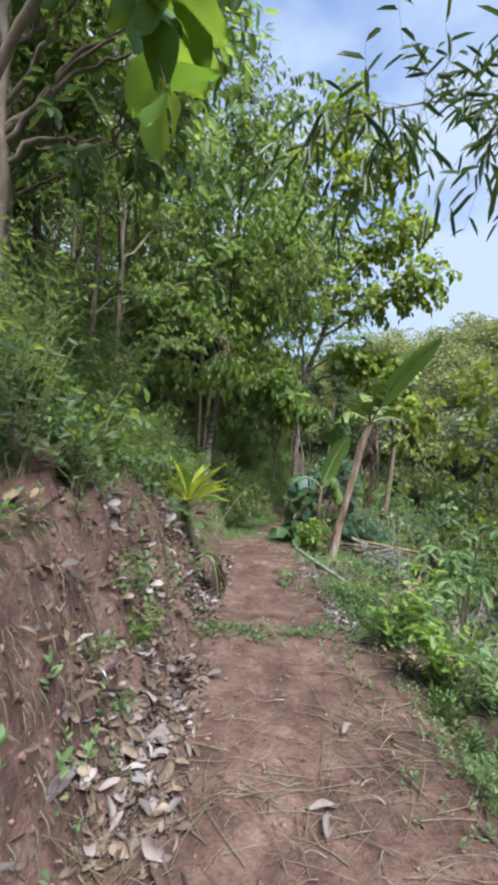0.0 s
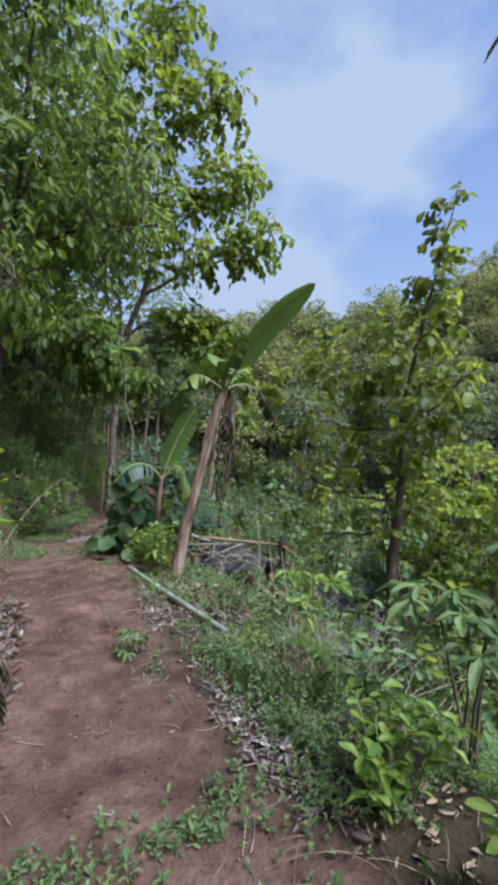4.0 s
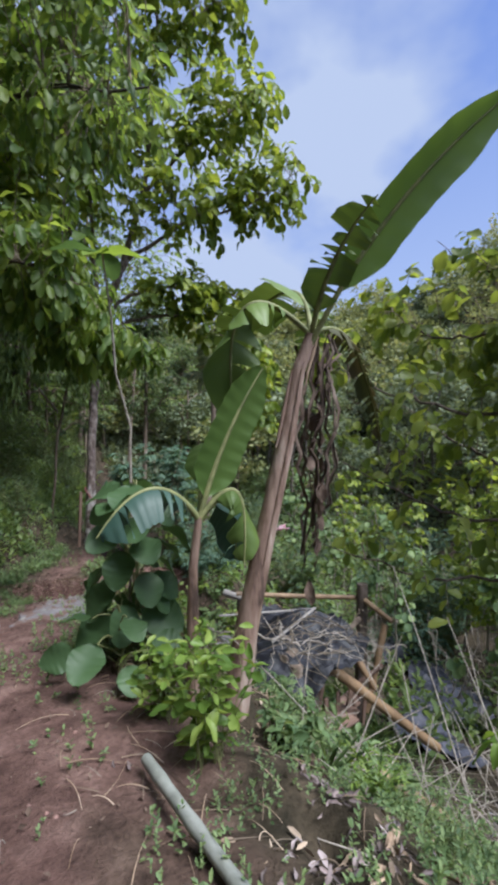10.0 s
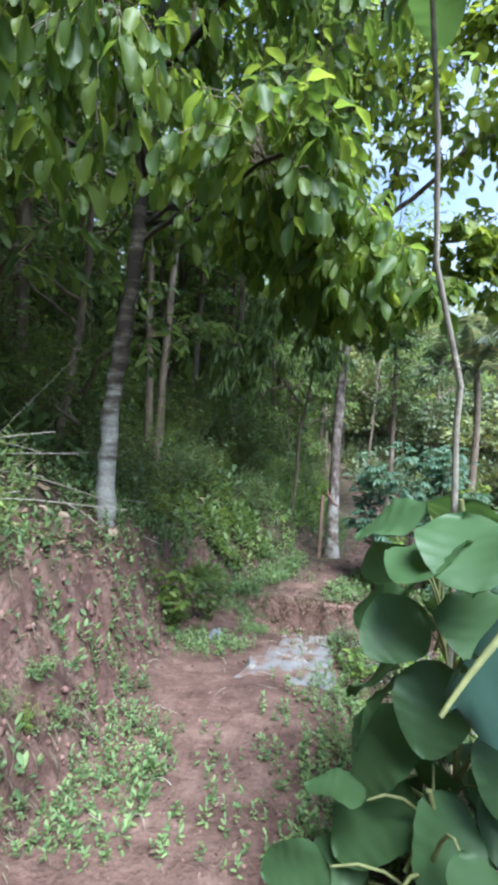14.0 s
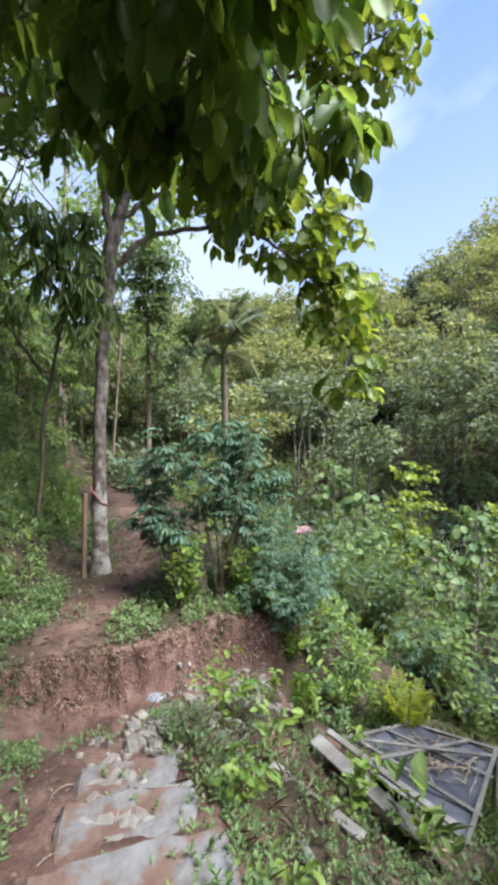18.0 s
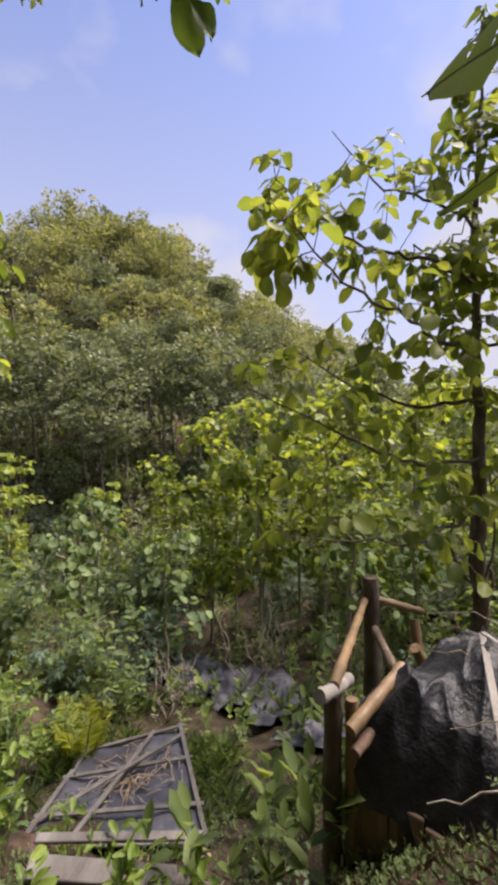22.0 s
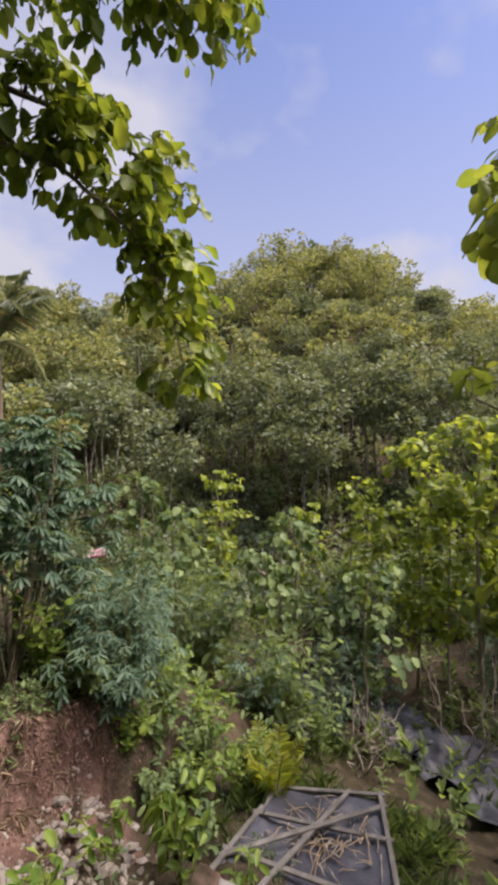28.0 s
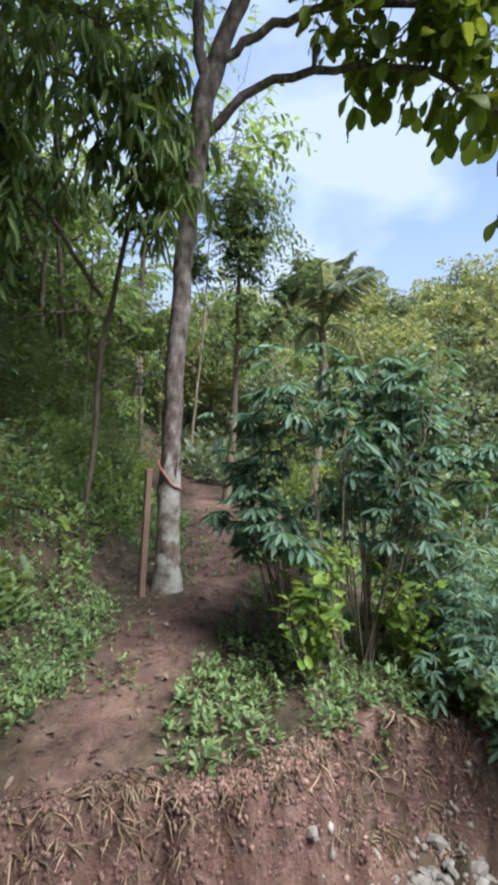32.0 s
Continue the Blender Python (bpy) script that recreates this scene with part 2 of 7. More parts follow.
def ring_bark():
    """Dark bark with pale lichen in broken rings that thin out with height."""
    m, n, l, b, o = nodes_of("bark_pale_rings")
    tc, mp = n.new("ShaderNodeTexCoord"), n.new("ShaderNodeMapping")
    mp.inputs["Scale"].default_value = (1.6, 1.6, 6.5)
    l.new(tc.outputs["Object"], mp.inputs["Vector"])
    rings = noise_node(n, l, 1.5, 4, 0.6, mp.outputs["Vector"])
    sep, fade, add = n.new("ShaderNodeSeparateXYZ"), n.new("ShaderNodeMapRange"), n.new("ShaderNodeMath")
    l.new(tc.outputs["Object"], sep.inputs[0])
    l.new(sep.outputs["Z"], fade.inputs["Value"])
    fade.inputs["From Min"].default_value, fade.inputs["From Max"].default_value = 0.7, 2.0
    fade.inputs["To Min"].default_value, fade.inputs["To Max"].default_value = 0.12, -0.17
    l.new(rings.outputs["Fac"], add.inputs[0])
    l.new(fade.outputs["Result"], add.inputs[1])
    r = ramp_node(n, [(0.36, (0.05, 0.04, 0.034)), (0.47, (0.13, 0.105, 0.09)), (0.56, (0.3, 0.28, 0.26)), (0.72, (0.46, 0.44, 0.42))])
    l.new(add.outputs[0], r.inputs["Fac"])
    fine = noise_node(n, l, 38.0, 5, 0.65, tc.outputs["Object"])
    g = ramp_node(n, [(0.3, (0.7, 0.69, 0.68)), (0.7, (1.15, 1.14, 1.12))])
    l.new(fine.outputs["Fac"], g.inputs["Fac"])
    l.new(mix_rgb(n, l, 1.0, r.outputs["Color"], g.outputs["Color"], "MULTIPLY"), b.inputs["Base Color"])
    b.inputs["Roughness"].default_value, b.inputs["Specular IOR Level"].default_value = 0.9, 0.3
    bp = n.new("ShaderNodeBump")
    bp.inputs["Strength"].default_value, bp.inputs["Distance"].default_value = 0.6, 0.02
    l.new(fine.outputs["Fac"], bp.inputs["Height"])
    l.new(bp.outputs["Normal"], b.inputs["Normal"])
    return m


M_BARK_RING = ring_bark()
M_BARK_MOTTLED = plain_mat("bark_mottled", [(0.32, (0.07, 0.05, 0.043)), (0.5, (0.2, 0.15, 0.135)), (0.68, (0.37, 0.31, 0.29))], 16.0, 0.92, 1.0, 30, (1, 1, 0.5))
M_TWIG = plain_mat("twig", [(0.35, (0.1, 0.075, 0.05)), (0.65, (0.22, 0.175, 0.125))], 14.0, 0.9, 0.4, 60)
M_TWIG_PALE = plain_mat("twig_bleached", [(0.35, (0.2, 0.165, 0.14)), (0.65, (0.4, 0.35, 0.3))], 14.0, 0.85, 0.4, 60)
M_STEM = plain_mat("green_stem", [(0.35, (0.12, 0.13, 0.05)), (0.65, (0.24, 0.24, 0.1))], 10.0, 0.6, 0.2, 50)
M_BAN_TRUNK = plain_mat("banana_trunk", [(0.35, (0.05, 0.03, 0.022)), (0.44, (0.18, 0.112, 0.084)), (0.56, (0.27, 0.185, 0.145)), (0.68, (0.42, 0.33, 0.275))], 8.0, 0.75, 0.7, 22, (1, 1, 0.22))
M_BAMBOO = plain_mat("bamboo_pole", [(0.3, (0.12, 0.075, 0.042)), (0.55, (0.25, 0.16, 0.09)), (0.75, (0.36, 0.255, 0.155))], 5.0, 0.5, 0.2, 30, (1, 1, 0.3))
M_BAMBOO_GREY = plain_mat("weathered_bamboo", [(0.3, (0.13, 0.135, 0.115)), (0.55, (0.26, 0.265, 0.24)), (0.75, (0.4, 0.4, 0.37))], 5.0, 0.65, 0.2, 30, (1, 1, 0.3))
M_WOOD = plain_mat("raw_wood", [(0.3, (0.1, 0.06, 0.047)), (0.55, (0.2, 0.125, 0.095)), (0.75, (0.3, 0.205, 0.16))], 7.0, 0.75, 0.4, 30, (1, 1, 0.15))
M_WOOD_GREY = plain_mat("grey_lath", [(0.3, (0.15, 0.135, 0.125)), (0.55, (0.27, 0.245, 0.23)), (0.75, (0.4, 0.375, 0.36))], 7.0, 0.8, 0.4, 30)
M_BOARD = plain_mat("weathered_board", [(0.3, (0.09, 0.08, 0.075)), (0.55, (0.17, 0.155, 0.15)), (0.75, (0.27, 0.25, 0.245))], 9.0, 0.85, 0.5, 30, (0.3, 1, 1))
M_TARP = plain_mat("black_plastic_sheet", [(0.35, (0.01, 0.01, 0.013)), (0.65, (0.028, 0.028, 0.037))], 6.0, 0.46, 1.0, 13, spec=0.36)
M_NET = plain_mat("dusty_black_sheet", [(0.3, (0.03, 0.03, 0.042)), (0.55, (0.075, 0.075, 0.1)), (0.8, (0.17, 0.165, 0.19))], 3.0, 0.55, 0.5, 20)
M_STONE = plain_mat("stone", [(0.3, (0.12, 0.095, 0.08)), (0.55, (0.21, 0.18, 0.16)), (0.75, (0.32, 0.29, 0.275))], 5.0, 0.9, 0.5, 30, island=0.25)
M_STONE_PALE = plain_mat("pale_stone", [(0.3, (0.11, 0.088, 0.077)), (0.52, (0.19, 0.168, 0.157)), (0.75, (0.29, 0.272, 0.262))], 6.0, 0.9, 0.5, 30, island=0.2)
M_SLAB = plain_mat("cement_slab", [(0.38, (0.11, 0.062, 0.05)), (0.48, (0.14, 0.092, 0.078)), (0.54, (0.15, 0.135, 0.14)), (0.75, (0.215, 0.208, 0.22))], 5.5, 0.9, 0.5, 30)
M_WHITE = plain_mat("white_plastic_bag", [(0.3, (0.11, 0.11, 0.13)), (0.7, (0.27, 0.27, 0.31))], 6.0, 0.45, 0.5, 18)
M_DEAD = plain_mat("dead_banana_leaf", [(0.3, (0.05, 0.03, 0.022)), (0.5, (0.12, 0.08, 0.06)), (0.75, (0.25, 0.19, 0.15))], 6.0, 0.85, 0.5, 24, island=0.5)
M_HUSK = plain_mat("coconut_husk_fibre", [(0.3, (0.07, 0.04, 0.034)), (0.55, (0.17, 0.1, 0.085)), (0.75, (0.27, 0.19, 0.165))], 9.0, 0.95, 0.8, 40, (1, 1, .3))
M_CLOTH = plain_mat("pink_cloth", [(0.35, (0.32, 0.1, 0.14)), (0.65, (0.44, 0.33, 0.36))], 5.0, 0.8, 0.3, 20)
M_RED = plain_mat("red_ribbon", [(0.3, (0.17, 0.045, 0.04)), (0.7, (0.3, 0.125, 0.11))], 8.0, 0.7, 0.3, 30)
M_WHITEWASH = plain_mat("whitewash", [(0.38, (0.14, 0.105, 0.09)), (0.52, (0.34, 0.31, 0.29)), (0.75, (0.52, 0.5, 0.49))], 6.0, 0.9, 0.5, 35)

# ---- mesh tools ----
UP = np.array((0.0, 0.0, 1.0))


def unit(a):
    return a / np.maximum(np.linalg.norm(a, axis=-1, keepdims=True), 1e-9)


def np_mesh(name, pieces, smooth=False):
    """One mesh from several (verts, tris) arrays."""
    vs, ts, at = [], [], 0
    for v, t in pieces:
        vs.append(np.asarray(v, float))
        ts.append(np.asarray(t, int) + at)
        at += len(v)
    v, t = np.concatenate(vs), np.concatenate(ts)
    me = bpy.data.meshes.new(name)
    me.vertices.add(len(v))
    me.vertices.foreach_set("co", v.astype(np.float32).ravel())
    me.loops.add(t.size)
    me.loops.foreach_set("vertex_index", t.astype(np.int32).ravel())
    me.polygons.add(len(t))
    me.polygons.foreach_set("loop_start", np.arange(0, t.size, 3, dtype=np.int32))
    me.polygons.foreach_set("use_smooth", np.full(len(t), smooth, dtype=bool))
    me.update(calc_edges=True)
    me.validate()
    return me


def part(name, mesh, material, parent=None, label=""):
    """Links a mesh (np pieces, a bmesh or a mesh) as one object under its thing."""
    if isinstance(mesh, bmesh.types.BMesh):
        me = bpy.data.meshes.new(name)
        mesh.to_mesh(me)
        mesh.free()
    elif isinstance(mesh, list):
        me = np_mesh(name, mesh, True)
    else:
        me = mesh
    if not me.materials:
        me.materials.append(material)
    ob = new(name, me)
    if parent is not None:
        ob.parent = parent
    if label:
        ob["label"] = label
    return ob


def thing(name, at, label, category, group="", kind=""):
    ob = new(name)
    ob.empty_display_size = 0.1
    ob.matrix_world = Matrix.Translation(at)
    return tagged(ob, label, category, group, kind)


def tube(pts, radii, sides=6, cap=True):
    """A tapered tube along a polyline."""
    p = np.asarray(pts, float)
    r = np.interp(np.linspace(0, 1, len(p)), np.linspace(0, 1, len(radii)), radii) if len(radii) != len(p) else np.asarray(radii, float)
    d = unit(np.gradient(p, axis=0))
    ref = np.where(np.abs(d[:, 2:3]) > 0.9, np.array([[1.0, 0, 0]]), np.array([[0, 0, 1.0]]))
    ref[:] = ref[0]
    a = unit(np.cross(d, ref))
    b = np.cross(d, a)
    ang = np.linspace(0, 2 * np.pi, sides, endpoint=False)
    v = (p[:, None] + r[:, None, None] * (np.cos(ang)[None, :, None] * a[:, None] + np.sin(ang)[None, :, None] * b[:, None])).reshape(-1, 3)
    i, j = np.meshgrid(np.arange(len(p) - 1), np.arange(sides), indexing="ij")
    q0, q1 = i * sides + j, i * sides + (j + 1) % sides
    t = np.concatenate([np.stack([q0, q1, q1 + sides], -1).reshape(-1, 3), np.stack([q0, q1 + sides, q0 + sides], -1).reshape(-1, 3)])
    if cap:
        c = len(v)
        v = np.concatenate([v, p[:1], p[-1:], v[:sides], v[-sides:]])
        k = np.arange(sides)
        k1 = (k + 1) % sides
        s, e = c + 2, c + 2 + sides
        t = np.concatenate([t, np.stack([k1 + s, k + s, np.full(sides, c)], -1), np.stack([k + e, k1 + e, np.full(sides, c + 1)], -1)])
    return v, t


def curve(a, b, bend=(0, 0, 0), n=8):
    """Points of a bowed line from a to b."""
    s = np.linspace(0, 1, n)[:, None]
    a, b, m = np.asarray(a, float), np.asarray(b, float), np.asarray(bend, float)
    return a + (b - a) * s + m * (4 * s * (1 - s))


def wobble(p, amount, rng):
    q = np.array(p, float)
    q[1:-1] += rng.normal(0, amount, (len(q) - 2, 3))
    return q


def box(sx, sy, sz, m=None, bevel=0.0):
    bm = bmesh.new()
    bmesh.ops.create_cube(bm, size=1.0, matrix=(m or Matrix()) @ Matrix.Diagonal((sx, sy, sz, 1)))
    if bevel:
        bmesh.ops.bevel(bm, geom=bm.edges[:], offset=bevel, segments=1, affect="EDGES")
    return bm


# leaf patterns: along, across, above; triangles
LEAF_MID = (np.array([[0, 0, 0], [.25, .4, .06], [.72, .42, -.02], [1, 0, -.14], [.72, -.42, -.02], [.25, -.4, .06]]), np.array([[0, 2, 1], [0, 3, 2], [0, 4, 3], [0, 5, 4]]))


def leaf_pattern(n, power, fold=.08, droop=.2, blunt=.62):
    """A smooth oval blade of n stations, five points across."""
    s = np.linspace(0, 1, n)
    w = .5 * np.sin(np.pi * s ** power) ** blunt
    v = [[a, q * b, fold * abs(q) - droop * a * a - .05 * (abs(q) == 1) * math.sin(a * 9)] for a, b in zip(s, w) for q in (-1, -.5, 0, .5, 1)]
    t = []
    for i in range(n - 1):
        for j in range(4):
            k = i * 5 + j
            t += [[k, k + 6, k + 5], [k, k + 1, k + 6]]
    return np.array(v), np.array(t)




def veined(n, power):
    """A broad blade whose side veins stand as shallow folds."""
    v, t = leaf_pattern(n, power)
    q = np.abs(v[:, 1]) / np.maximum(np.abs(v[:, 1]).max(), 1e-6)
    v[:, 2] += .012 * np.sin(36 * (v[:, 0] - .3 * q)) * q + .05 * np.sin(5 * v[:, 0] + 1) * v[:, 1]
    return v, t


LEAF_BIG = veined(26, .85)
LEAF_NEAR = leaf_pattern(8, 1.2, .07, .22, .66)
LEAF_FAR = (np.array([[0, 0, 0], [.45, .5, .08], [1, 0, -.08], [.45, -.5, .08]]), np.array([[0, 2, 1], [0, 3, 2]]))


def leaves(p, d, length, width, pattern, rng, roll=0.5):
    """Blades at the places p that point along d."""
    k, tri = pattern
    d = unit(d)
    side = np.cross(d, UP + rng.normal(0, 0.05, d.shape))
    side = unit(side)
    nrm = np.cross(side, d)
    a = rng.normal(0, roll, len(p))[:, None]
    side, nrm = side * np.cos(a) + nrm * np.sin(a), nrm * np.cos(a) - side * np.sin(a)
    ln, wd = np.broadcast_to(length, len(p)), np.broadcast_to(width, len(p))
    v = p[:, None] + (ln[:, None] * k[:, 0])[..., None] * d[:, None] + (wd[:, None] * k[:, 1])[..., None] * side[:, None] + (ln[:, None] * k[:, 2])[..., None] * nrm[:, None]
    t = tri[None] + (np.arange(len(p)) * len(k))[:, None, None]
    return v.reshape(-1, 3), t.reshape(-1, 3)


def sprigs(a, b, per, length, ratio, pattern, rng, span=(0.35, 1.0), droop=0.5, sag=0.15, spread=0.9, twig=0.006, roll=0.5, fingers=0):
    """Twigs from a to b, each with `per` leaves towards its end. Returns (twig pieces, leaf pieces)."""
    n = len(a)
    along = b - a
    reach = np.linalg.norm(along, axis=1, keepdims=True)
    bow = rng.normal(0, 0.08, (n, 3)) * reach + np.array([0, 0, 1.0]) * sag * reach
    s = np.linspace(span[0], span[1], per)[None, :, None] + rng.normal(0, 0.03, (n, per, 1))
    s = np.clip(s, 0, 1)
    p = a[:, None] + along[:, None] * s + bow[:, None] * (4 * s * (1 - s))
    d = unit(along[:, None] + bow[:, None] * 4 * (1 - 2 * s))
    side = unit(np.cross(d, UP + 0.01))
    sign = np.where(np.arange(per) % 2 == 0, 1.0, -1.0)[None, :, None]
    ld = d * 0.55 + side * sign * spread + rng.normal(0, 0.35, p.shape) - UP * droop
    p, ld = p.reshape(-1, 3), ld.reshape(-1, 3)
    if fingers:
        base = unit(ld)
        out = []
        sd = unit(np.cross(base, UP))
        stalk = p + base * (np.asarray(length) * 0.9) * rng.uniform(0.5, 1.1, (len(p), 1))
        for f in np.linspace(-1.9, 1.9, fingers):
            dd = base * math.cos(f) + sd * math.sin(f) - UP * 0.25
            ln = length * (1.05 - 0.18 * abs(f)) * rng.uniform(0.8, 1.15, len(p))
            out.append(leaves(stalk, dd, ln, ln * ratio, pattern, rng, 0.3))
        lf = out
    else:
        ln = length * rng.uniform(0.6, 1.2, len(p))
        lf = [leaves(p, ld, ln, ln * ratio * rng.uniform(0.85, 1.15, len(p)), pattern, rng, roll)]
    tw = []
    if twig:
        for i in range(n):
            q = np.linspace(0, 1, 4)[:, None]
            tw.append(tube(a[i] + along[i] * q + bow[i] * (4 * q * (1 - q)), (twig, twig * 0.4), 3, False))
    return tw, lf


def in_blob(c, r, n, rng, hollow=0.0):
    """Random places in an ellipsoid, thinned towards its heart when hollow."""
    v = unit(rng.normal(0, 1, (n, 3)))
    q = rng.uniform(hollow, 1, (n, 1)) ** (1 / 2.2)
    return np.asarray(c, float) + v * q * np.asarray(r, float)


def nearest(pts, q):
    d = ((q[:, None] - pts[None]) ** 2).sum(-1)
    return pts[d.argmin(1)]


def tree(name, label, at, trunk, limbs, blobs, leaf, seed, per=10, length=0.14, ratio=0.45, pattern=LEAF_MID, bark=None, droop=0.5, reach=0.9, sides=9, group="", fingers=0, twig=0.006, category="tree"):
    """A tree: a tapered trunk with limbs (each a mesh), twigs, and a crown of single leaves. trunk and limbs: rows of (x, y, z, radius)
    from the tree's foot; blobs: (centre, radii, number of twigs)."""
    rng = np.random.default_rng(seed)
    root = thing(name, at, label, category, group)
    t = np.array(trunk, float)
    fine = np.linspace(0, len(t) - 1, len(t) * 4)
    tp = np.stack([np.interp(fine, range(len(t)), t[:, i]) for i in range(4)], 1)
    tp[1:-1, :2] += rng.normal(0, 0.012, (len(tp) - 2, 2))
    tp[:, 3] *= 1 + rng.normal(0, 0.05, len(tp))
    tp[0, 3] *= 1.3
    part("trunk", np_mesh("trunk", [tube(tp[:, :3], tp[:, 3], sides)], True), bark or M_BARK, root)
    hold = [tp[len(tp) // 2:, :3]]
    for row in limbs:
        g = np.array(row, float)
        f = np.linspace(0, len(g) - 1, len(g) * 4)
        q = np.stack([np.interp(f, range(len(g)), g[:, i]) for i in range(4)], 1)
        q[1:-1, :3] += rng.normal(0, 0.02, (len(q) - 2, 3))
        part("limb", np_mesh("limb", [tube(q[:, :3], q[:, 3], 6)], True), bark or M_BARK, root)
        hold.append(q[2:, :3])
    hold = np.concatenate(hold)
    tw, lf = [], []
    for c, r, n in blobs:
        tips = in_blob(c, r, n, rng, 0.15)
        near = nearest(hold, tips)
        gap = tips - near
        dist = np.linalg.norm(gap, axis=1, keepdims=True)
        short = dist < 0.34
        tips = np.where(short, near + gap / np.maximum(dist, 1e-6) * rng.uniform(0.3, 0.5, dist.shape), tips)
        gap = tips - near
        dist = np.linalg.norm(gap, axis=1, keepdims=True)
        start = np.where(dist > reach, tips - gap / np.maximum(dist, 1e-6) * reach, near)
        a, b = sprigs(start, tips, per, length, ratio, pattern, rng, droop=droop, fingers=fingers, twig=twig)
        tw += a
        lf += b
        far = np.nonzero(dist[:, 0] > reach)[0][::4]
        for i in far:
            tw.append(tube(wobble(curve(near[i], start[i], (0, 0, 0.1 * dist[i, 0]), 5), 0.03, rng), (0.014, 0.006), 4, False))
    if tw:
        tagged(part("branchwork", tw, M_TWIG, root), kind="stuff")
    part("crown", lf, leaf, root)
    return root


def shrub(name, label, at, stems, height, spread, leaf, seed, per=9, length=0.09, ratio=0.45, pattern=LEAF_MID, droop=0.3, twig=0.006, fingers=0, category="shrub", group="", stem_mat=None, low=0.15, tilt=(0, 0)):
    """Several stems from one foot, leaved along most of their length."""
    rng = np.random.default_rng(seed)
    root = thing(name, at, label, category, group)
    foot = rng.normal(0, spread * 0.12, (stems, 3)) * (1, 1, 0)
    ang = rng.uniform(0, 2 * np.pi, stems)
    out = spread * np.sqrt(rng.uniform(0.02, 1, stems))
    tip = np.stack([np.cos(ang) * out + tilt[0], np.sin(ang) * out + tilt[1], height * rng.uniform(0.45, 1.05, stems)], 1)
    tw, lf = sprigs(foot, tip, per, length, ratio, pattern, rng, span=(low, 1.0), droop=droop, twig=twig, sag=0.2, fingers=fingers)
    tagged(part("branchwork", tw, stem_mat or M_STEM, root), kind="stuff")
    part("foliage", lf, leaf, root)
    return root


# ---- lie of the land ----


def hash_noise(x, y, seed=0):
    """Smooth noise over the plan, -1 to 1."""
    xi, yi = np.floor(x).astype(np.int64), np.floor(y).astype(np.int64)
    fx, fy = x - xi, y - yi
    fx, fy = fx * fx * (3 - 2 * fx), fy * fy * (3 - 2 * fy)

    def h(i, j):
        k = (i * 374761393 + j * 668265263 + seed * 974711) & 0xFFFFFFFF
        k = ((k ^ (k >> 13)) * 1274126177) & 0xFFFFFFFF
        return ((k ^ (k >> 16)) & 0xFFFF) / 32767.5 - 1

    return (h(xi, yi) * (1 - fx) + h(xi + 1, yi) * fx) * (1 - fy) + (h(xi, yi + 1) * (1 - fx) + h(xi + 1, yi + 1) * fx) * fy


def fbm(x, y, seed=0, octaves=4):
    return sum(hash_noise(x * 2 ** o, y * 2 ** o, seed + o) * 0.5 ** o for o in range(octaves))


def step(a, b, x):
    t = np.clip((x - a) / (b - a), 0, 1)
    return t * t * (3 - 2 * t)


PATH_Y = (-8, 0, 3, 6, 8, 9.7, 11, 12.4, 16, 22, 40)
PATH_Z = (0.3, 0.05, -0.12, -0.27, -0.5, -0.75, -1.0, -1.3, -1.32, -1.3, -0.5)
BANK_Y = (-8, 1.8, 3.2, 5, 8, 10.5, 12, 13, 15, 18, 22, 40)
BANK_X = (-0.45, -0.45, -0.45, -0.43, -0.42, -0.4, -0.3, -0.1, 0.9, 2.0, 2.8, 6.0)
EDGE_X = (1.1, 1.1, 0.95, 0.8, 0.75, 0.9, 1.6, 2.6, 2.7, 3.6, 4.6, 8.0)
RISE_Y = (-8, 3, 5, 7.5, 9, 11, 12.2, 13.2, 40)
RISE_Z = (1.05, 0.95, 0.8, 0.7, 0.78, 0.8, 0.55, 0.35, 0.4)
FALL_X = (0, 0.7, 1.3, 2.3, 3.3, 5.8, 9.5, 13.5, 20, 400)
FALL_Z = (0, -0.05, -0.5, -1.3, -1.95, -2.85, -3.5, -3.8, -3.6, -3.6)
RIDGE_A = (-20, 0, 20, 33, 50, 58, 65, 75, 83, 90, 100, 113, 130, 180)
RIDGE_E = (8, 12, 15, 17, 18, 22, 24.5, 21.5, 17, 13, 6, 1, -1, -2)


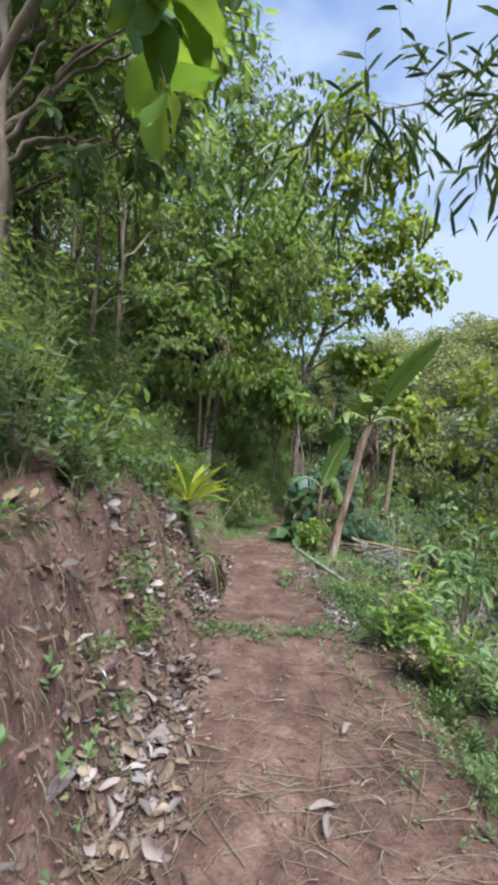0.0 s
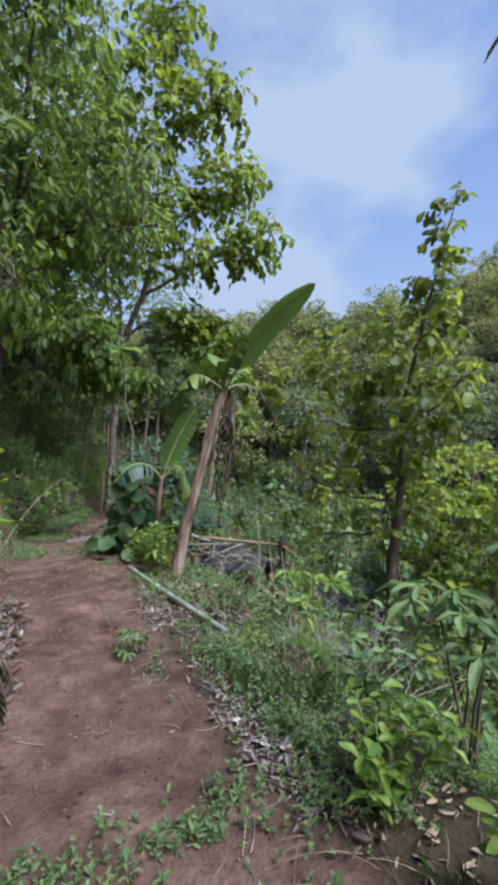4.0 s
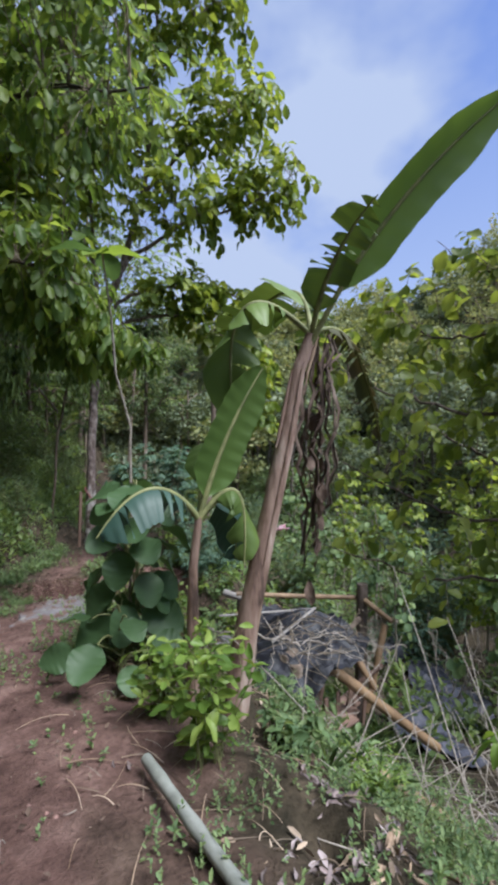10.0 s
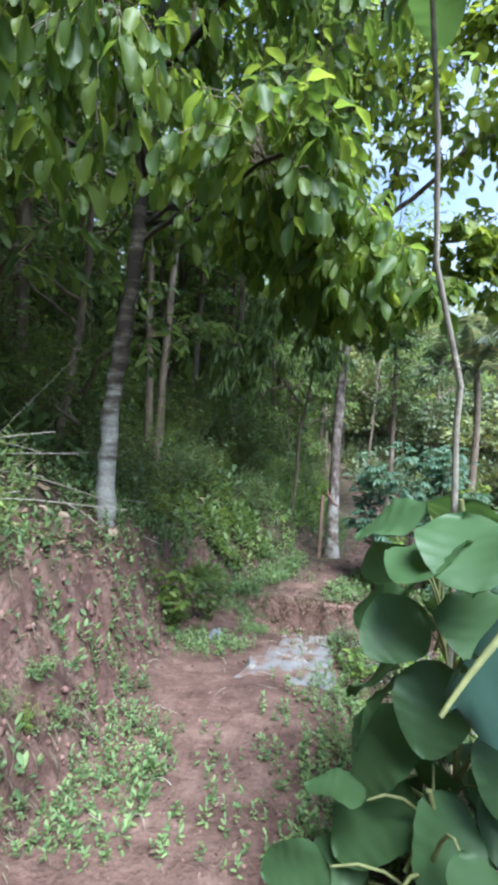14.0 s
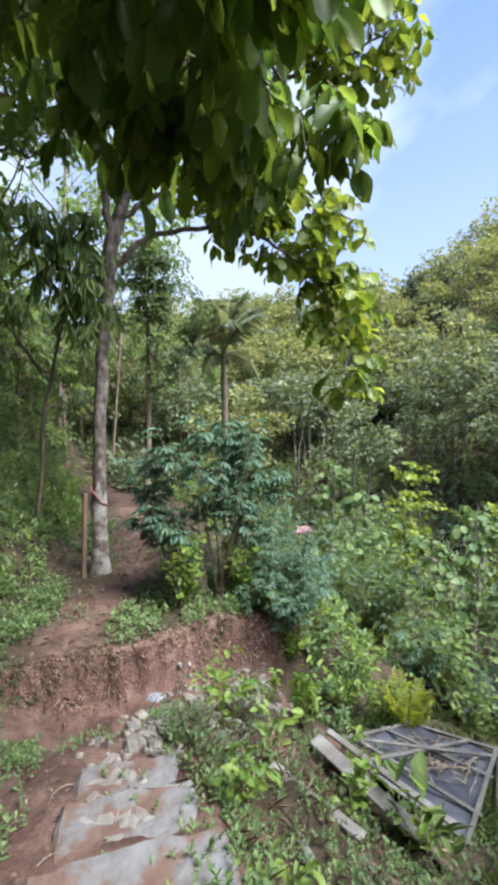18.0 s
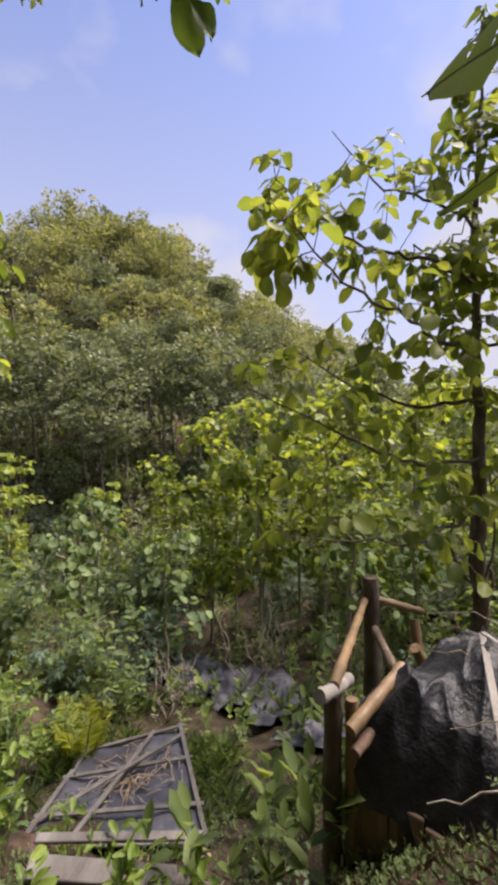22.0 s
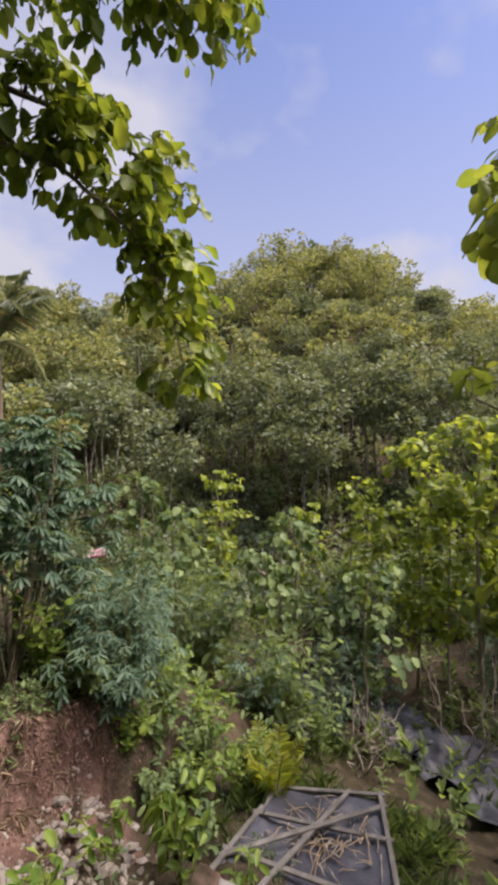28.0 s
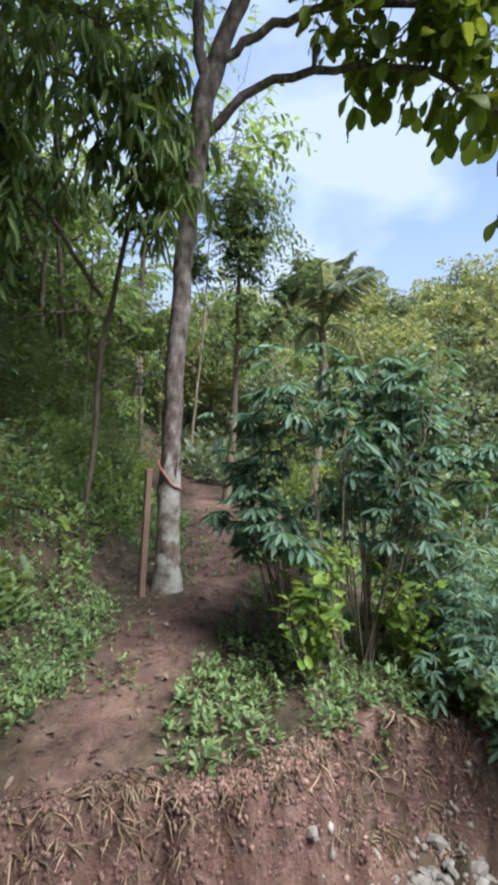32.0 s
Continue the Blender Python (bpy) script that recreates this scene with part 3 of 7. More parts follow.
def land(x, y, rough=True):
    x, y = np.asarray(x, float), np.asarray(y, float)
    pz = np.interp(y, PATH_Y, PATH_Z)
    bx, ex, up = np.interp(y, BANK_Y, BANK_X), np.interp(y, BANK_Y, EDGE_X), np.interp(y, RISE_Y, RISE_Z)
    if rough:
        bx = bx + 0.1 * fbm(y * 1.3, y * 0 + 3, 5)
        ex = ex + 0.12 * fbm(y * 1.1, y * 0 + 7, 9)
    left = bx - x
    z = pz + up * step(0, 0.42, left) + np.where(left > 0.3, np.minimum(left - 0.3, 16) * 0.76, 0)
    z = z + np.interp(x - ex, FALL_X, FALL_Z) * (x > ex)
    # the stony hollow before the terrace
    hollow = step(10.9, 12.0, y) * (1 - step(12.52, 12.68, y + 0.14 * fbm(x * 2, y * 0, 31))) * step(-0.2, 0.9, x) * (1 - step(3.0, 4.2, x))
    z = z - hollow * (0.42 + 0.12 * step(1.2, 3.0, x))
    # the drop beside the cement steps
    z = z - 0.38 * step(0.12, 0.5, x - ex) * (1 - step(1.5, 2.5, x - ex)) * step(9.1, 9.8, y) * (1 - step(10.9, 11.5, y))
    # the hill across the valley
    r, a = np.hypot(x, y - 9), np.degrees(np.arctan2(x, y - 9))
    crest = 55 * np.tan(np.radians(np.interp(a, RIDGE_A, RIDGE_E))) - 4.5
    k = step(18, 55, r)
    k2 = np.clip((r - 19) / 36, 0, 1) * 0.8 + 0.2 * k
    far = (a > -20) & (a < 180)
    fade = np.clip((a + 20) / 25, 0, 1) if rough is None else np.clip((a + 5) / 20, 0, 1)
    z = np.where(far, z * (1 - k2 * fade) + crest * k2 * fade, z)
    z = np.where(r > 60, z - np.minimum((r - 60) * 0.05, 10), z)
    if rough:
        side = step(0.0, 0.25, left) + step(0.0, 0.4, x - ex)
        z = z + (0.022 + 0.07 * side) * fbm(x * 2.2, y * 2.2, 1, 5) + 0.4 * fbm(x * 0.16, y * 0.16, 2, 2) * np.clip(side * np.clip((r - 9) / 10, 0, 1), 0, 1)
        z = z + 0.17 * np.abs(fbm(x * 8, y * 12, 4, 4)) * step(0.0, 0.12, left) * (1 - step(0.5, 1.2, left)) - 0.05 * step(0.05, 0.2, left)
        z = z + 0.06 * fbm(x * 10, y * 6, 14, 3) * hollow
    return z


def land1(x, y):
    return float(land(np.array([x]), np.array([y]))[0])


def axis(lo, a, b, hi, fine):
    near = np.arange(a, b + fine, fine)
    up, s = [near[-1]], fine
    while up[-1] < hi:
        s *= 1.13
        up.append(up[-1] + s)
    dn, s = [near[0]], fine
    while dn[-1] > lo:
        s *= 1.13
        dn.append(dn[-1] - s)
    return np.concatenate([np.array(dn[:0:-1]), near, np.array(up[1:])])


def build_ground():
    xs, ys = axis(-500, -1.6, 3.6, 700, 0.042), axis(-500, 0.0, 14.0, 700, 0.05)
    gx, gy = np.meshgrid(xs, ys, indexing="ij")
    z = land(gx, gy)
    nx, ny = gx.shape
    i, j = np.meshgrid(np.arange(nx - 1), np.arange(ny - 1), indexing="ij")
    q = i * ny + j
    t = np.concatenate([np.stack([q, q + ny, q + ny + 1], -1).reshape(-1, 3), np.stack([q, q + ny + 1, q + 1], -1).reshape(-1, 3)])
    me = np_mesh("ground", [(np.stack([gx, gy, z], -1).reshape(-1, 3), t)], True)
    bx, ex = np.interp(gy, BANK_Y, BANK_X), np.interp(gy, BANK_Y, EDGE_X)
    n1, n2 = fbm(gx * 1.7, gy * 1.7, 11), fbm(gx * 3, gy * 3, 17)
    bare = step(-0.25, 0.1, gx - bx + 0.12 * n1) * (1 - step(-0.1, 0.5, gx - ex + 0.3 * n1))
    trail = np.exp(-((gx - np.interp(gy, (12.6, 15, 18, 24), (0.6, 2.15, 3.1, 4.0))) / 0.42) ** 2) * (gy < 26)
    bare = np.where(gy > 12.6, np.clip(trail + 0.3 * n1, 0, 1) * (gy < 30), np.clip(bare, 0, 1))
    sl = np.hypot(np.gradient(z, axis=0) / np.gradient(gx, axis=0), np.gradient(z, axis=1) / np.gradient(gy, axis=1))
    cut = step(0.75, 1.3, sl + 0.3 * n2) * (np.hypot(gx, gy - 7) < 14) * (bx - gx < 0.75) * (gy < 13.2) * (1 - step(2.7, 3.1, gx))
    for key, val in (("bare", bare), ("cut", cut)):
        at = me.attributes.new(key, "FLOAT", "POINT")
        at.data.foreach_set("value", val.astype(np.float32).ravel())
    ob = part("ground", me, M_EARTH)
    tagged(ob, "red-brown trodden earth path between a cut bank and a falling slope", "ground", "", "structure")


build_ground()

# ---- trees by the path ----


def on(x, y, dz=0.0):
    return (x, y, land1(x, y) + dz)


# slim pale-banded tree on top of the bank
tree("tree", "slim tree with pale banded bark and drooping fresh green leaves", on(-0.94, 10.5, -0.1),
     [(-.04, 0, 0, .085), (-.04, 0, .6, .076), (-.02, 0, 1.1, .072), (0.08, 0, 1.6, .066), (0.17, 0, 2.4, .062), (0.2, 0, 3.1, .06), (0.28, 0, 4.2, .05), (0.4, -.1, 5.6, .035), (.45, -.1, 7.0, .025), (.6, -.3, 9.0, .01)],
     [[(0.2, 0, 3.1, .05), (-.1, -.1, 4.0, .042), (-.2, -.2, 5.2, .03), (-.4, -.3, 6.4, .01)], [(0.22, 0, 2.65, .024), (.75, -.15, 2.95, .019), (1.2, -.4, 2.75, .015), (1.7, -.9, 2.5, .01)],
      [(0.22, 0, 2.5, .022), (.9, -.5, 2.75, .017), (1.4, -1.2, 2.5, .012)], [(.9, -.3, 2.85, .02), (1.5, -.5, 2.5, .015), (1.8, -.55, 2.1, .006)], [(1.2, -.4, 2.75, .018), (2.0, -.2, 2.6, .013), (2.6, -.1, 2.1, .006)], [(0.25, 0, 3.0, .024), (.4, -1.0, 3.2, .018), (.5, -2.0, 3.0, .014)], [(0.3, 0, 3.9, .035), (1.4, -.6, 4.4, .025), (2.4, -1.0, 4.5, .01)],
      [(0.2, 0, 2.9, .022), (-.4, -.5, 3.15, .018), (-1.0, -1.1, 3.1, .012)], [(0.22, 0, 2.75, .02), (.6, .25, 2.95, .018), (1.1, .5, 2.95, .018), (1.7, .8, 2.75, .008)], [(0.22, 0, 2.65, .02), (.9, .1, 2.85, .018), (1.6, .1, 2.6, .013), (2.35, -.1, 2.2, .006)], [(0.2, 0, 2.9, .02), (.3, .6, 3.3, .016), (.3, 1.3, 3.3, .008)]],
     [((1.25, -.7, 2.75), (.75, .8, .38), 58), ((1.65, -.75, 2.25), (.45, .6, .4), 42), ((.4, -1.4, 2.5), (.8, .6, .3), 50), ((-.7, -1.0, 2.5), (.8, .7, .3), 36), ((1.2, -.4, 3.7), (1.2, 1.2, .55), 80),
      ((1.85, -.7, 2.1), (.42, .5, .3), 36), ((2.15, .0, 2.0), (.42, .35, .25), 46), ((1.75, .25, 2.05), (.4, .35, .25), 36), ((2.5, -.35, 2.05), (.22, .22, .18), 12), ((1.5, -.2, 2.5), (.8, .5, .25), 36), ((.3, -.3, 4.8), (1.6, 1.6, .9), 55), ((.1, -.3, 6.4), (1.5, 1.5, 1.0), 45), ((1.7, -.7, 4.7), (1.1, 1.1, .9), 60), ((.8, -.5, 8.8), (1.5, 1.4, 1.2), 100),
      ((1.3, -.8, 5.8), (1.2, 1.2, .8), 50), ((-1.0, -.9, 4.6), (1.1, 1.2, 1.0), 45), ((-.2, -1.3, 3.8), (.9, .8, .6), 36), ((1.4, .7, 2.7), (.7, .5, .35), 40), ((.35, 1.2, 3.2), (.7, .6, .4), 32)],
     M_LEAF, 11, 7, 0.19, 0.42, LEAF_NEAR, M_BARK_RING, 1.15)

# tall tree with a whitewashed foot beside the path on the terrace
T2 = on(1.6, 15.0, -0.05)
tree("tree", "tall leaning tree with grey-brown bark and a whitewashed foot", T2,
     [(0.03, 0, 0, .13), (.02, 0, .5, .105), (.01, 0, 1.2, .095), (0.03, 0, 2.2, .09), (0.06, 0, 3.1, .088), (0.12, 0, 3.8, .09), (0.2, 0, 4.7, .105), (0.35, 0, 5.3, .09), (.7, 0, 6.2, .075), (1.1, -.2, 8.0, .055), (1.3, -.4, 10.5, .035), (1.2, -.6, 13.2, .01)],
     [[(0.2, 0, 4.35, .05), (.55, -.2, 4.75, .04), (1.3, -.5, 5.0, .034), (2.1, -.9, 4.95, .026), (2.7, -1.3, 4.4, .018), (3.05, -1.6, 3.5, .011), (3.2, -1.7, 2.7, .005)],
      [(0.25, 0, 5.0, .045), (.7, -.2, 5.4, .04), (1.4, -.5, 5.6, .035), (2.6, -1.0, 5.6, .025), (3.4, -1.5, 5.2, .01)],
      [(0.18, 0, 4.6, .06), (.08, -.1, 5.3, .055), (.0, -.2, 6.5, .04), (-.1, -.2, 8.6, .025), (-.3, -.5, 11.0, .008)],
      [(.7, 0, 6.2, .05), (1.8, -.8, 7.0, .035), (3.0, -1.5, 7.3, .022), (3.8, -2.2, 7.9, .008)],
      [(1.0, -.1, 7.6, .04), (1.9, -.9, 8.6, .03), (2.9, -1.7, 9.4, .01)],
      [(1.2, -.3, 9.3, .03), (.5, -1.2, 10.2, .02), (-.2, -1.8, 10.8, .008)],
      [(.05, -.2, 6.0, .03), (-.9, -.6, 6.9, .022), (-1.9, -1.0, 7.4, .008)],
      [(1.3, -.4, 10.2, .025), (2.0, -1.0, 11.2, .015), (2.6, -1.3, 11.9, .006)]],
     [((1.7, -.9, 5.3), (1.1, .8, .6), 70), ((2.6, -1.3, 4.9), (.95, .8, .75), 80), ((3.05, -1.6, 3.8), (.75, .7, .8), 46), ((3.2, -1.7, 2.85), (.5, .5, .45), 12), ((1.4, -1.0, 7.4), (2.0, 1.7, 1.1), 150), ((3.3, -1.9, 7.4), (.95, .8, .9), 60),
      ((2.6, -1.5, 9.0), (1.3, 1.2, 1.2), 120), ((.3, -1.0, 8.8), (1.6, 1.4, 1.2), 120), ((-1.2, -.8, 7.3), (1.3, 1.2, 1.0), 90), ((1.9, -1.2, 11.2), (1.4, 1.4, 1.2), 120), ((.2, -1.2, 11.0), (1.5, 1.4, 1.3), 120), ((.9, -.8, 13.2), (1.4, 1.3, 1.0), 90), ((-1.0, -1.0, 9.4), (1.2, 1.2, 1.1), 70)],
     M_LEAF_YEL, 12, 6, 0.235, 0.6, LEAF_NEAR, M_BARK_MOTTLED, 0.75)
# hanging narrow-leaved growth round its stem
tree("tree", "narrow-leaved tree drooping round its taller neighbour", on(0.9, 15.9, -0.1),
     [(0, 0, 0, .03), (.1, -.3, 2.0, .028), (.4, -.6, 3.8, .022), (.4, -.4, 5.0, .01)],
     [[(.1, -.1, 2.5, .025), (-.5, -.4, 3.2, .02), (-1.3, -.8, 3.5, .008)], [(.3, -.3, 3.6, .02), (-.2, -.6, 4.3, .015), (-.8, -.8, 4.4, .006)]],
     [((.55, -.9, 3.9), (.5, .35, .85), 85), ((-.3, -.8, 3.9), (.8, .5, .9), 100), ((-1.2, -.7, 3.0), (.7, .6, .8), 60), ((.6, -1.15, 3.2), (.35, .25, .6), 30)],
     M_LEAF_FOREST, 15, 10, 0.22, 0.22, LEAF_MID, M_BARK, 1.6)

M_LEAF_OLIVE = leaf_mat("leaf_olive", (0.12, 0.175, 0.04), (0.2, 0.275, 0.055), (0.34, 0.41, 0.085), 0.64)
M_BARK_DARK = plain_mat("bark_dark", [(0.3, (0.05, 0.035, 0.028)), (0.55, (0.12, 0.09, 0.07)), (0.75, (0.22, 0.17, 0.14))], 9.0, 0.9, 0.7, 35, (1, 1, 0.35))
# thin tree on the slope with large scattered leaves
tree("tree", "thin dark-stemmed sapling tree with scattered large yellow-green leaves", on(5.3, 7.76, -0.1),
     [(0, .04, 0, .11), (0.06, -.04, .7, .095), (0.08, -.06, 1.5, .088), (0.04, 0.03, 2.2, .085), (0.1, -.02, 2.9, .078), (0.14, -.03, 3.6, .064), (0.12, .03, 4.2, .055), (0.14, .04, 4.8, .048), (.28, .02, 5.6, .038), (.4, -.06, 6.5, .028), (.6, -.15, 7.5, .016), (.75, -.2, 8.4, .006)],
     [[(0, 0, 4.4, .03), (-.4, .5, 4.35, .024), (-.8, .9, 4.5, .018), (-1.1, 1.5, 4.7, .012), (-1.4, 2.1, 5.2, .005)], [(0, 0, 5.0, .024), (-.1, .6, 5.3, .02), (-.3, 1.1, 5.3, .016), (-.3, 1.7, 5.6, .01), (-.3, 2.2, 6.1, .005)], [(0, 0, 5.6, .02), (.1, .5, 6.0, .016), (.2, 1.0, 6.2, .012), (.1, 1.6, 6.8, .004)],
      [(0, 0, 3.8, .028), (.2, .6, 3.75, .022), (.3, 1.3, 4.0, .016), (.2, 2.3, 4.6, .006)], [(0, 0, 4.4, .02), (0, -.5, 4.5, .016), (0, -.9, 4.9, .012), (.1, -1.4, 5.4, .005)], [(0, 0, 3.2, .024), (-.3, .6, 3.15, .019), (-.6, 1.2, 3.3, .014), (-1.2, 2.4, 3.9, .006)], [(0, 0, 2.6, .022), (-.9, 1.0, 2.5, .013), (-1.5, 2.1, 2.7, .005)], [(0, 0, 5.5, .018), (.0, -.6, 6.0, .012), (.0, -1.2, 6.6, .004)],
      [(.16, .1, 0, .03), (-.02, .1, .6, .026), (-.06, -.06, 1.2, .024), (.12, -.14, 1.9, .02), (.14, .06, 2.5, .016), (.0, .12, 3.2, .01)], [(.1, -.2, 0, .022), (.16, -.12, .8, .02), (.02, .06, 1.5, .018), (-.06, -.1, 2.2, .014), (.1, -.14, 2.9, .008)], [(0, 0, 1.6, .02), (.05, .25, 2.1, .014), (.1, .3, 2.9, .006)]],
     [((-.3, .9, 5.7), (.9, 1.4, 1.0), 66), ((0, 0, 4.6), (.9, 1.3, .9), 56), ((-.4, 1.4, 4.1), (.9, 1.2, .8), 36), ((0, -.5, 5.3), (.7, 1.0, 1.1), 50), ((-.9, 1.3, 2.6), (.9, 1.2, .7), 8), ((-1.3, 2.0, 5.1), (.3, .4, .3), 14), ((-.3, 2.2, 6.0), (.25, .3, .3), 10), ((.4, -.1, 6.6), (.5, .6, .6), 30), ((.6, -.2, 7.7), (.35, .35, .6), 20), ((-.6, 1.8, 3.1), (.9, 1.2, .9), 9), ((.2, -.6, 3.6), (.8, .9, .9), 22), ((0, 0, 3.0), (.5, .6, .6), 6)],
     M_LEAF_OLIVE, 14, 5, 0.2, 0.64, LEAF_NEAR, M_BARK_DARK, 0.6, 0.6)

# woods on the hillside above the path
RNG = np.random.default_rng(5)


def forest_tree(seed, h, name="tree", leaf=None, label="woodland tree with a dense green crown", n=150, length=0.2, crown=1.0, low=0.45):
    r = np.random.default_rng(seed)
    lean = r.normal(0, 0.15, 2)
    tr = [(0, 0, 0, .004 * h + .035), (lean[0], lean[1], h * .4, .055), (lean[0] * 1.5, lean[1] * 1.5, h * .75, .04), (lean[0] * 1.6, lean[1] * 1.6, h, .015)]
    limbs, blobs = [], []
    for k in range(6):
        a, z = r.uniform(0, 6.28), h * r.uniform(low * .8, .8)
        o = crown * h * r.uniform(.14, .26)
        e = (math.cos(a) * o, math.sin(a) * o, z + h * r.uniform(.05, .2))
        limbs.append([(lean[0], lean[1], z * .9, .028), (e[0] * .5, e[1] * .5, (z + e[2]) / 2 + .1, .02), (*e, .008)])
        blobs.append((e, (crown * h * .15, crown * h * .15, h * .1), n // 7))
    blobs.append(((lean[0] * 1.6, lean[1] * 1.6, h * .9), (crown * h * .2, crown * h * .2, h * .14), n // 6))
    return tree(name, label, (0, 0, 0), tr, limbs, blobs, leaf or M_LEAF_FOREST, seed, 9, length, .45, LEAF_MID, None, .6, h * .12, 6, "woodland trees", 0, 0.008)


def put(kinds_, n, pick, m):
    """The first few places take the patterns themselves, the others copies of them."""
    if n < len(kinds_):
        kinds_[n].matrix_basis = m.normalized()
    else:
        copy_thing(kinds_[pick], m)


def spin(x, y, dz=0.0, s=1.0, rz=None):
    return pose(*on(x, y, dz), 0, 0, RNG.uniform(0, 360) if rz is None else rz) @ Matrix.Diagonal((s, s, s, 1))


kinds = [forest_tree(100 + k, h, n=230, length=.23, crown=1.25, low=.34) for k, h in enumerate((8.0, 10.5, 7.0, 12.0))]
spots = [(-2.7, 8.6), (-1.5, 13.9), (-3.4, 6.0), (-2.7, 12.0), (-4.4, 3.6), (-1.5, 17.0), (-5.2, 7.0), (-4.6, 9.4), (-2.9, 12.2), (-1.6, 14.0), (-3.4, 16.0), (-0.6, 17.6), (-5.5, 13.2), (0.6, 20.0), (-2.6, 20.0), (2.2, 23.5), (-6.2, 5.2), (-7.5, 9.5),
         (-7.0, 16.0), (-5.0, 19.5), (-1.0, 24.0), (5.0, 28), (1.5, 29), (-4.0, 27), (-8.5, 22), (-9.5, 13), (-9.0, 3.0), (-5.0, 1.5), (-4.2, -2.5), (-8, -3), (9.0, 30.0)]
for k, (x, y) in enumerate(spots):
    m = spin(x, y, -0.15, RNG.uniform(0.85, 1.15))
    put(kinds, k, k % 4, m)

# ---- the hill across the valley ----


def hill_tree(seed, h, leaf):
    r = np.random.default_rng(seed)
    root = thing("hill_tree", (0, 0, 0), "far hillside tree with a rounded olive-green crown", "tree", "trees on the far hill")
    part("trunk", [tube([(0, 0, -.5), (.1, 0, h * .5), (0, .1, h * .8)], (.12, .06), 5)], M_BARK, root)
    lf = []
    for k in range(17):
        v = unit(r.normal(0, 1, 3)) * r.uniform(.3, 1) ** .5
        c = np.array([v[0] * h * .36, v[1] * h * .36, h * .58 + v[2] * h * .36])
        tips = in_blob(c, (h * .16, h * .16, h * .085), 105, r, .3)
        d = unit(tips - c) + UP * .15 + r.normal(0, .5, tips.shape)
        ln = r.uniform(.17, .36, len(tips))
        lf.append(leaves(tips, d, ln, ln * .62, LEAF_FAR, r, .8))
    part("crown", lf, leaf, root)
    return root


def edge_tree(seed, h):
    """A tree at the hill's foot: bare thin stems below a high crown."""
    r = np.random.default_rng(seed)
    root = thing("hill_tree", (0, 0, 0), "slim tree with bare pale stems at the hill's foot", "tree", "trees at the hill's foot")
    for k in range(3):
        a = k * 2.1 + r.uniform(0, 1)
        foot, top = np.array([math.cos(a), math.sin(a), 0]) * .5 - UP * .4, np.array([math.cos(a) * 1.0, math.sin(a) * 1.0, h * .85])
        part("trunk", [tube(wobble(curve(foot, top, r.normal(0, .12, 3), 7), .05, r), (.07, .03), 5)], M_BARK_PALE, root)
    lf = []
    for k in range(15):
        v = unit(r.normal(0, 1, 3)) * r.uniform(.3, 1) ** .5
        c = np.array([v[0] * h * .3, v[1] * h * .3, h * .8 + v[2] * h * .2])
        tips = in_blob(c, (h * .14, h * .14, h * .07), 95, r, .3)
        ln = r.uniform(.16, .34, len(tips))
        lf.append(leaves(tips, unit(tips - c) + UP * .1 + r.normal(0, .5, tips.shape), ln, ln * .6, LEAF_FAR, r, .8))
    part("crown", lf, M_LEAF_FAR, root)
    return root


far_kinds = [hill_tree(200 + k, h, m) for k, (h, m) in enumerate(((5.5, M_LEAF_HILL), (6.5, M_LEAF_HILL), (5.0, M_LEAF_FAR), (6.0, M_LEAF_HILL), (5.5, M_LEAF_FAR)))]
foot_kinds = [edge_tree(210, 6.2), edge_tree(211, 5.4)]
for k, kind in enumerate(foot_kinds):
    kind.matrix_basis = spin(20.5 + 2.5 * k, 19.0 - 5 * k, -.3)
count = 0
for ring in np.arange(23, 66, 3.3):
    for a in np.arange(4, 150, math.degrees(3.4 / ring)):
        a2, r2 = radians(a + RNG.uniform(-2.2, 2.2)), ring + RNG.uniform(-2.6, 2.6)
        x, y = math.sin(a2) * r2, 9 + math.cos(a2) * r2
        if a > 100 and (ring > 52 or RNG.uniform() < 0.2):
            continue
        pick = int(RNG.integers(0, 5)) if ring > 30 else int(RNG.choice([2, 4, 2, 4, 0]))
        m = spin(x, y, -0.3, RNG.uniform(0.8, 1.25))
        if ring < 27 and 30 < a < 105:
            copy_thing(foot_kinds[int(a * 7) % 2], m)
            continue
        put(far_kinds, count, pick, m)
        count += 1

for x, y, f in ((13.6, -3.2, 1.35), (15.5, -2.2, 1.1), (14.6, -5.0, 1.2)):
    copy_thing(far_kinds[2], spin(x, y, -.3, f))

# ---- thickets in the valley ----
thick = [shrub("shrub", "dense green shrub in the thicket", (0, 0, 0), 46, 1.7, 0.85, M_LEAF_FOREST, 300, 8, 0.16, 0.5, LEAF_MID, group="valley shrubs"),
         shrub("shrub", "low blue-green shrub with cut leaves", (0, 0, 0), 30, 1.3, 0.8, M_LEAF_BLUE, 301, 6, 0.12, 0.34, LEAF_MID, .5, fingers=5, group="valley shrubs"),
         shrub("shrub", "climbing shrub with large yellow-green leaves", (0, 0, 0), 12, 2.3, 0.6, M_LEAF_YEL, 302, 7, 0.2, 0.75, LEAF_MID, group="valley shrubs", low=0.35),
         shrub("shrub", "dark broad-leaved shrub in the thicket", (0, 0, 0), 60, 2.0, 1.0, M_LEAF_DARK, 303, 9, 0.18, 0.45, LEAF_MID, group="valley shrubs"),
         shrub("shrub", "tall shrub with olive leaves", (0, 0, 0), 34, 2.2, 0.8, M_WEED, 304, 8, 0.19, 0.5, LEAF_MID, group="valley shrubs")]
count = 0
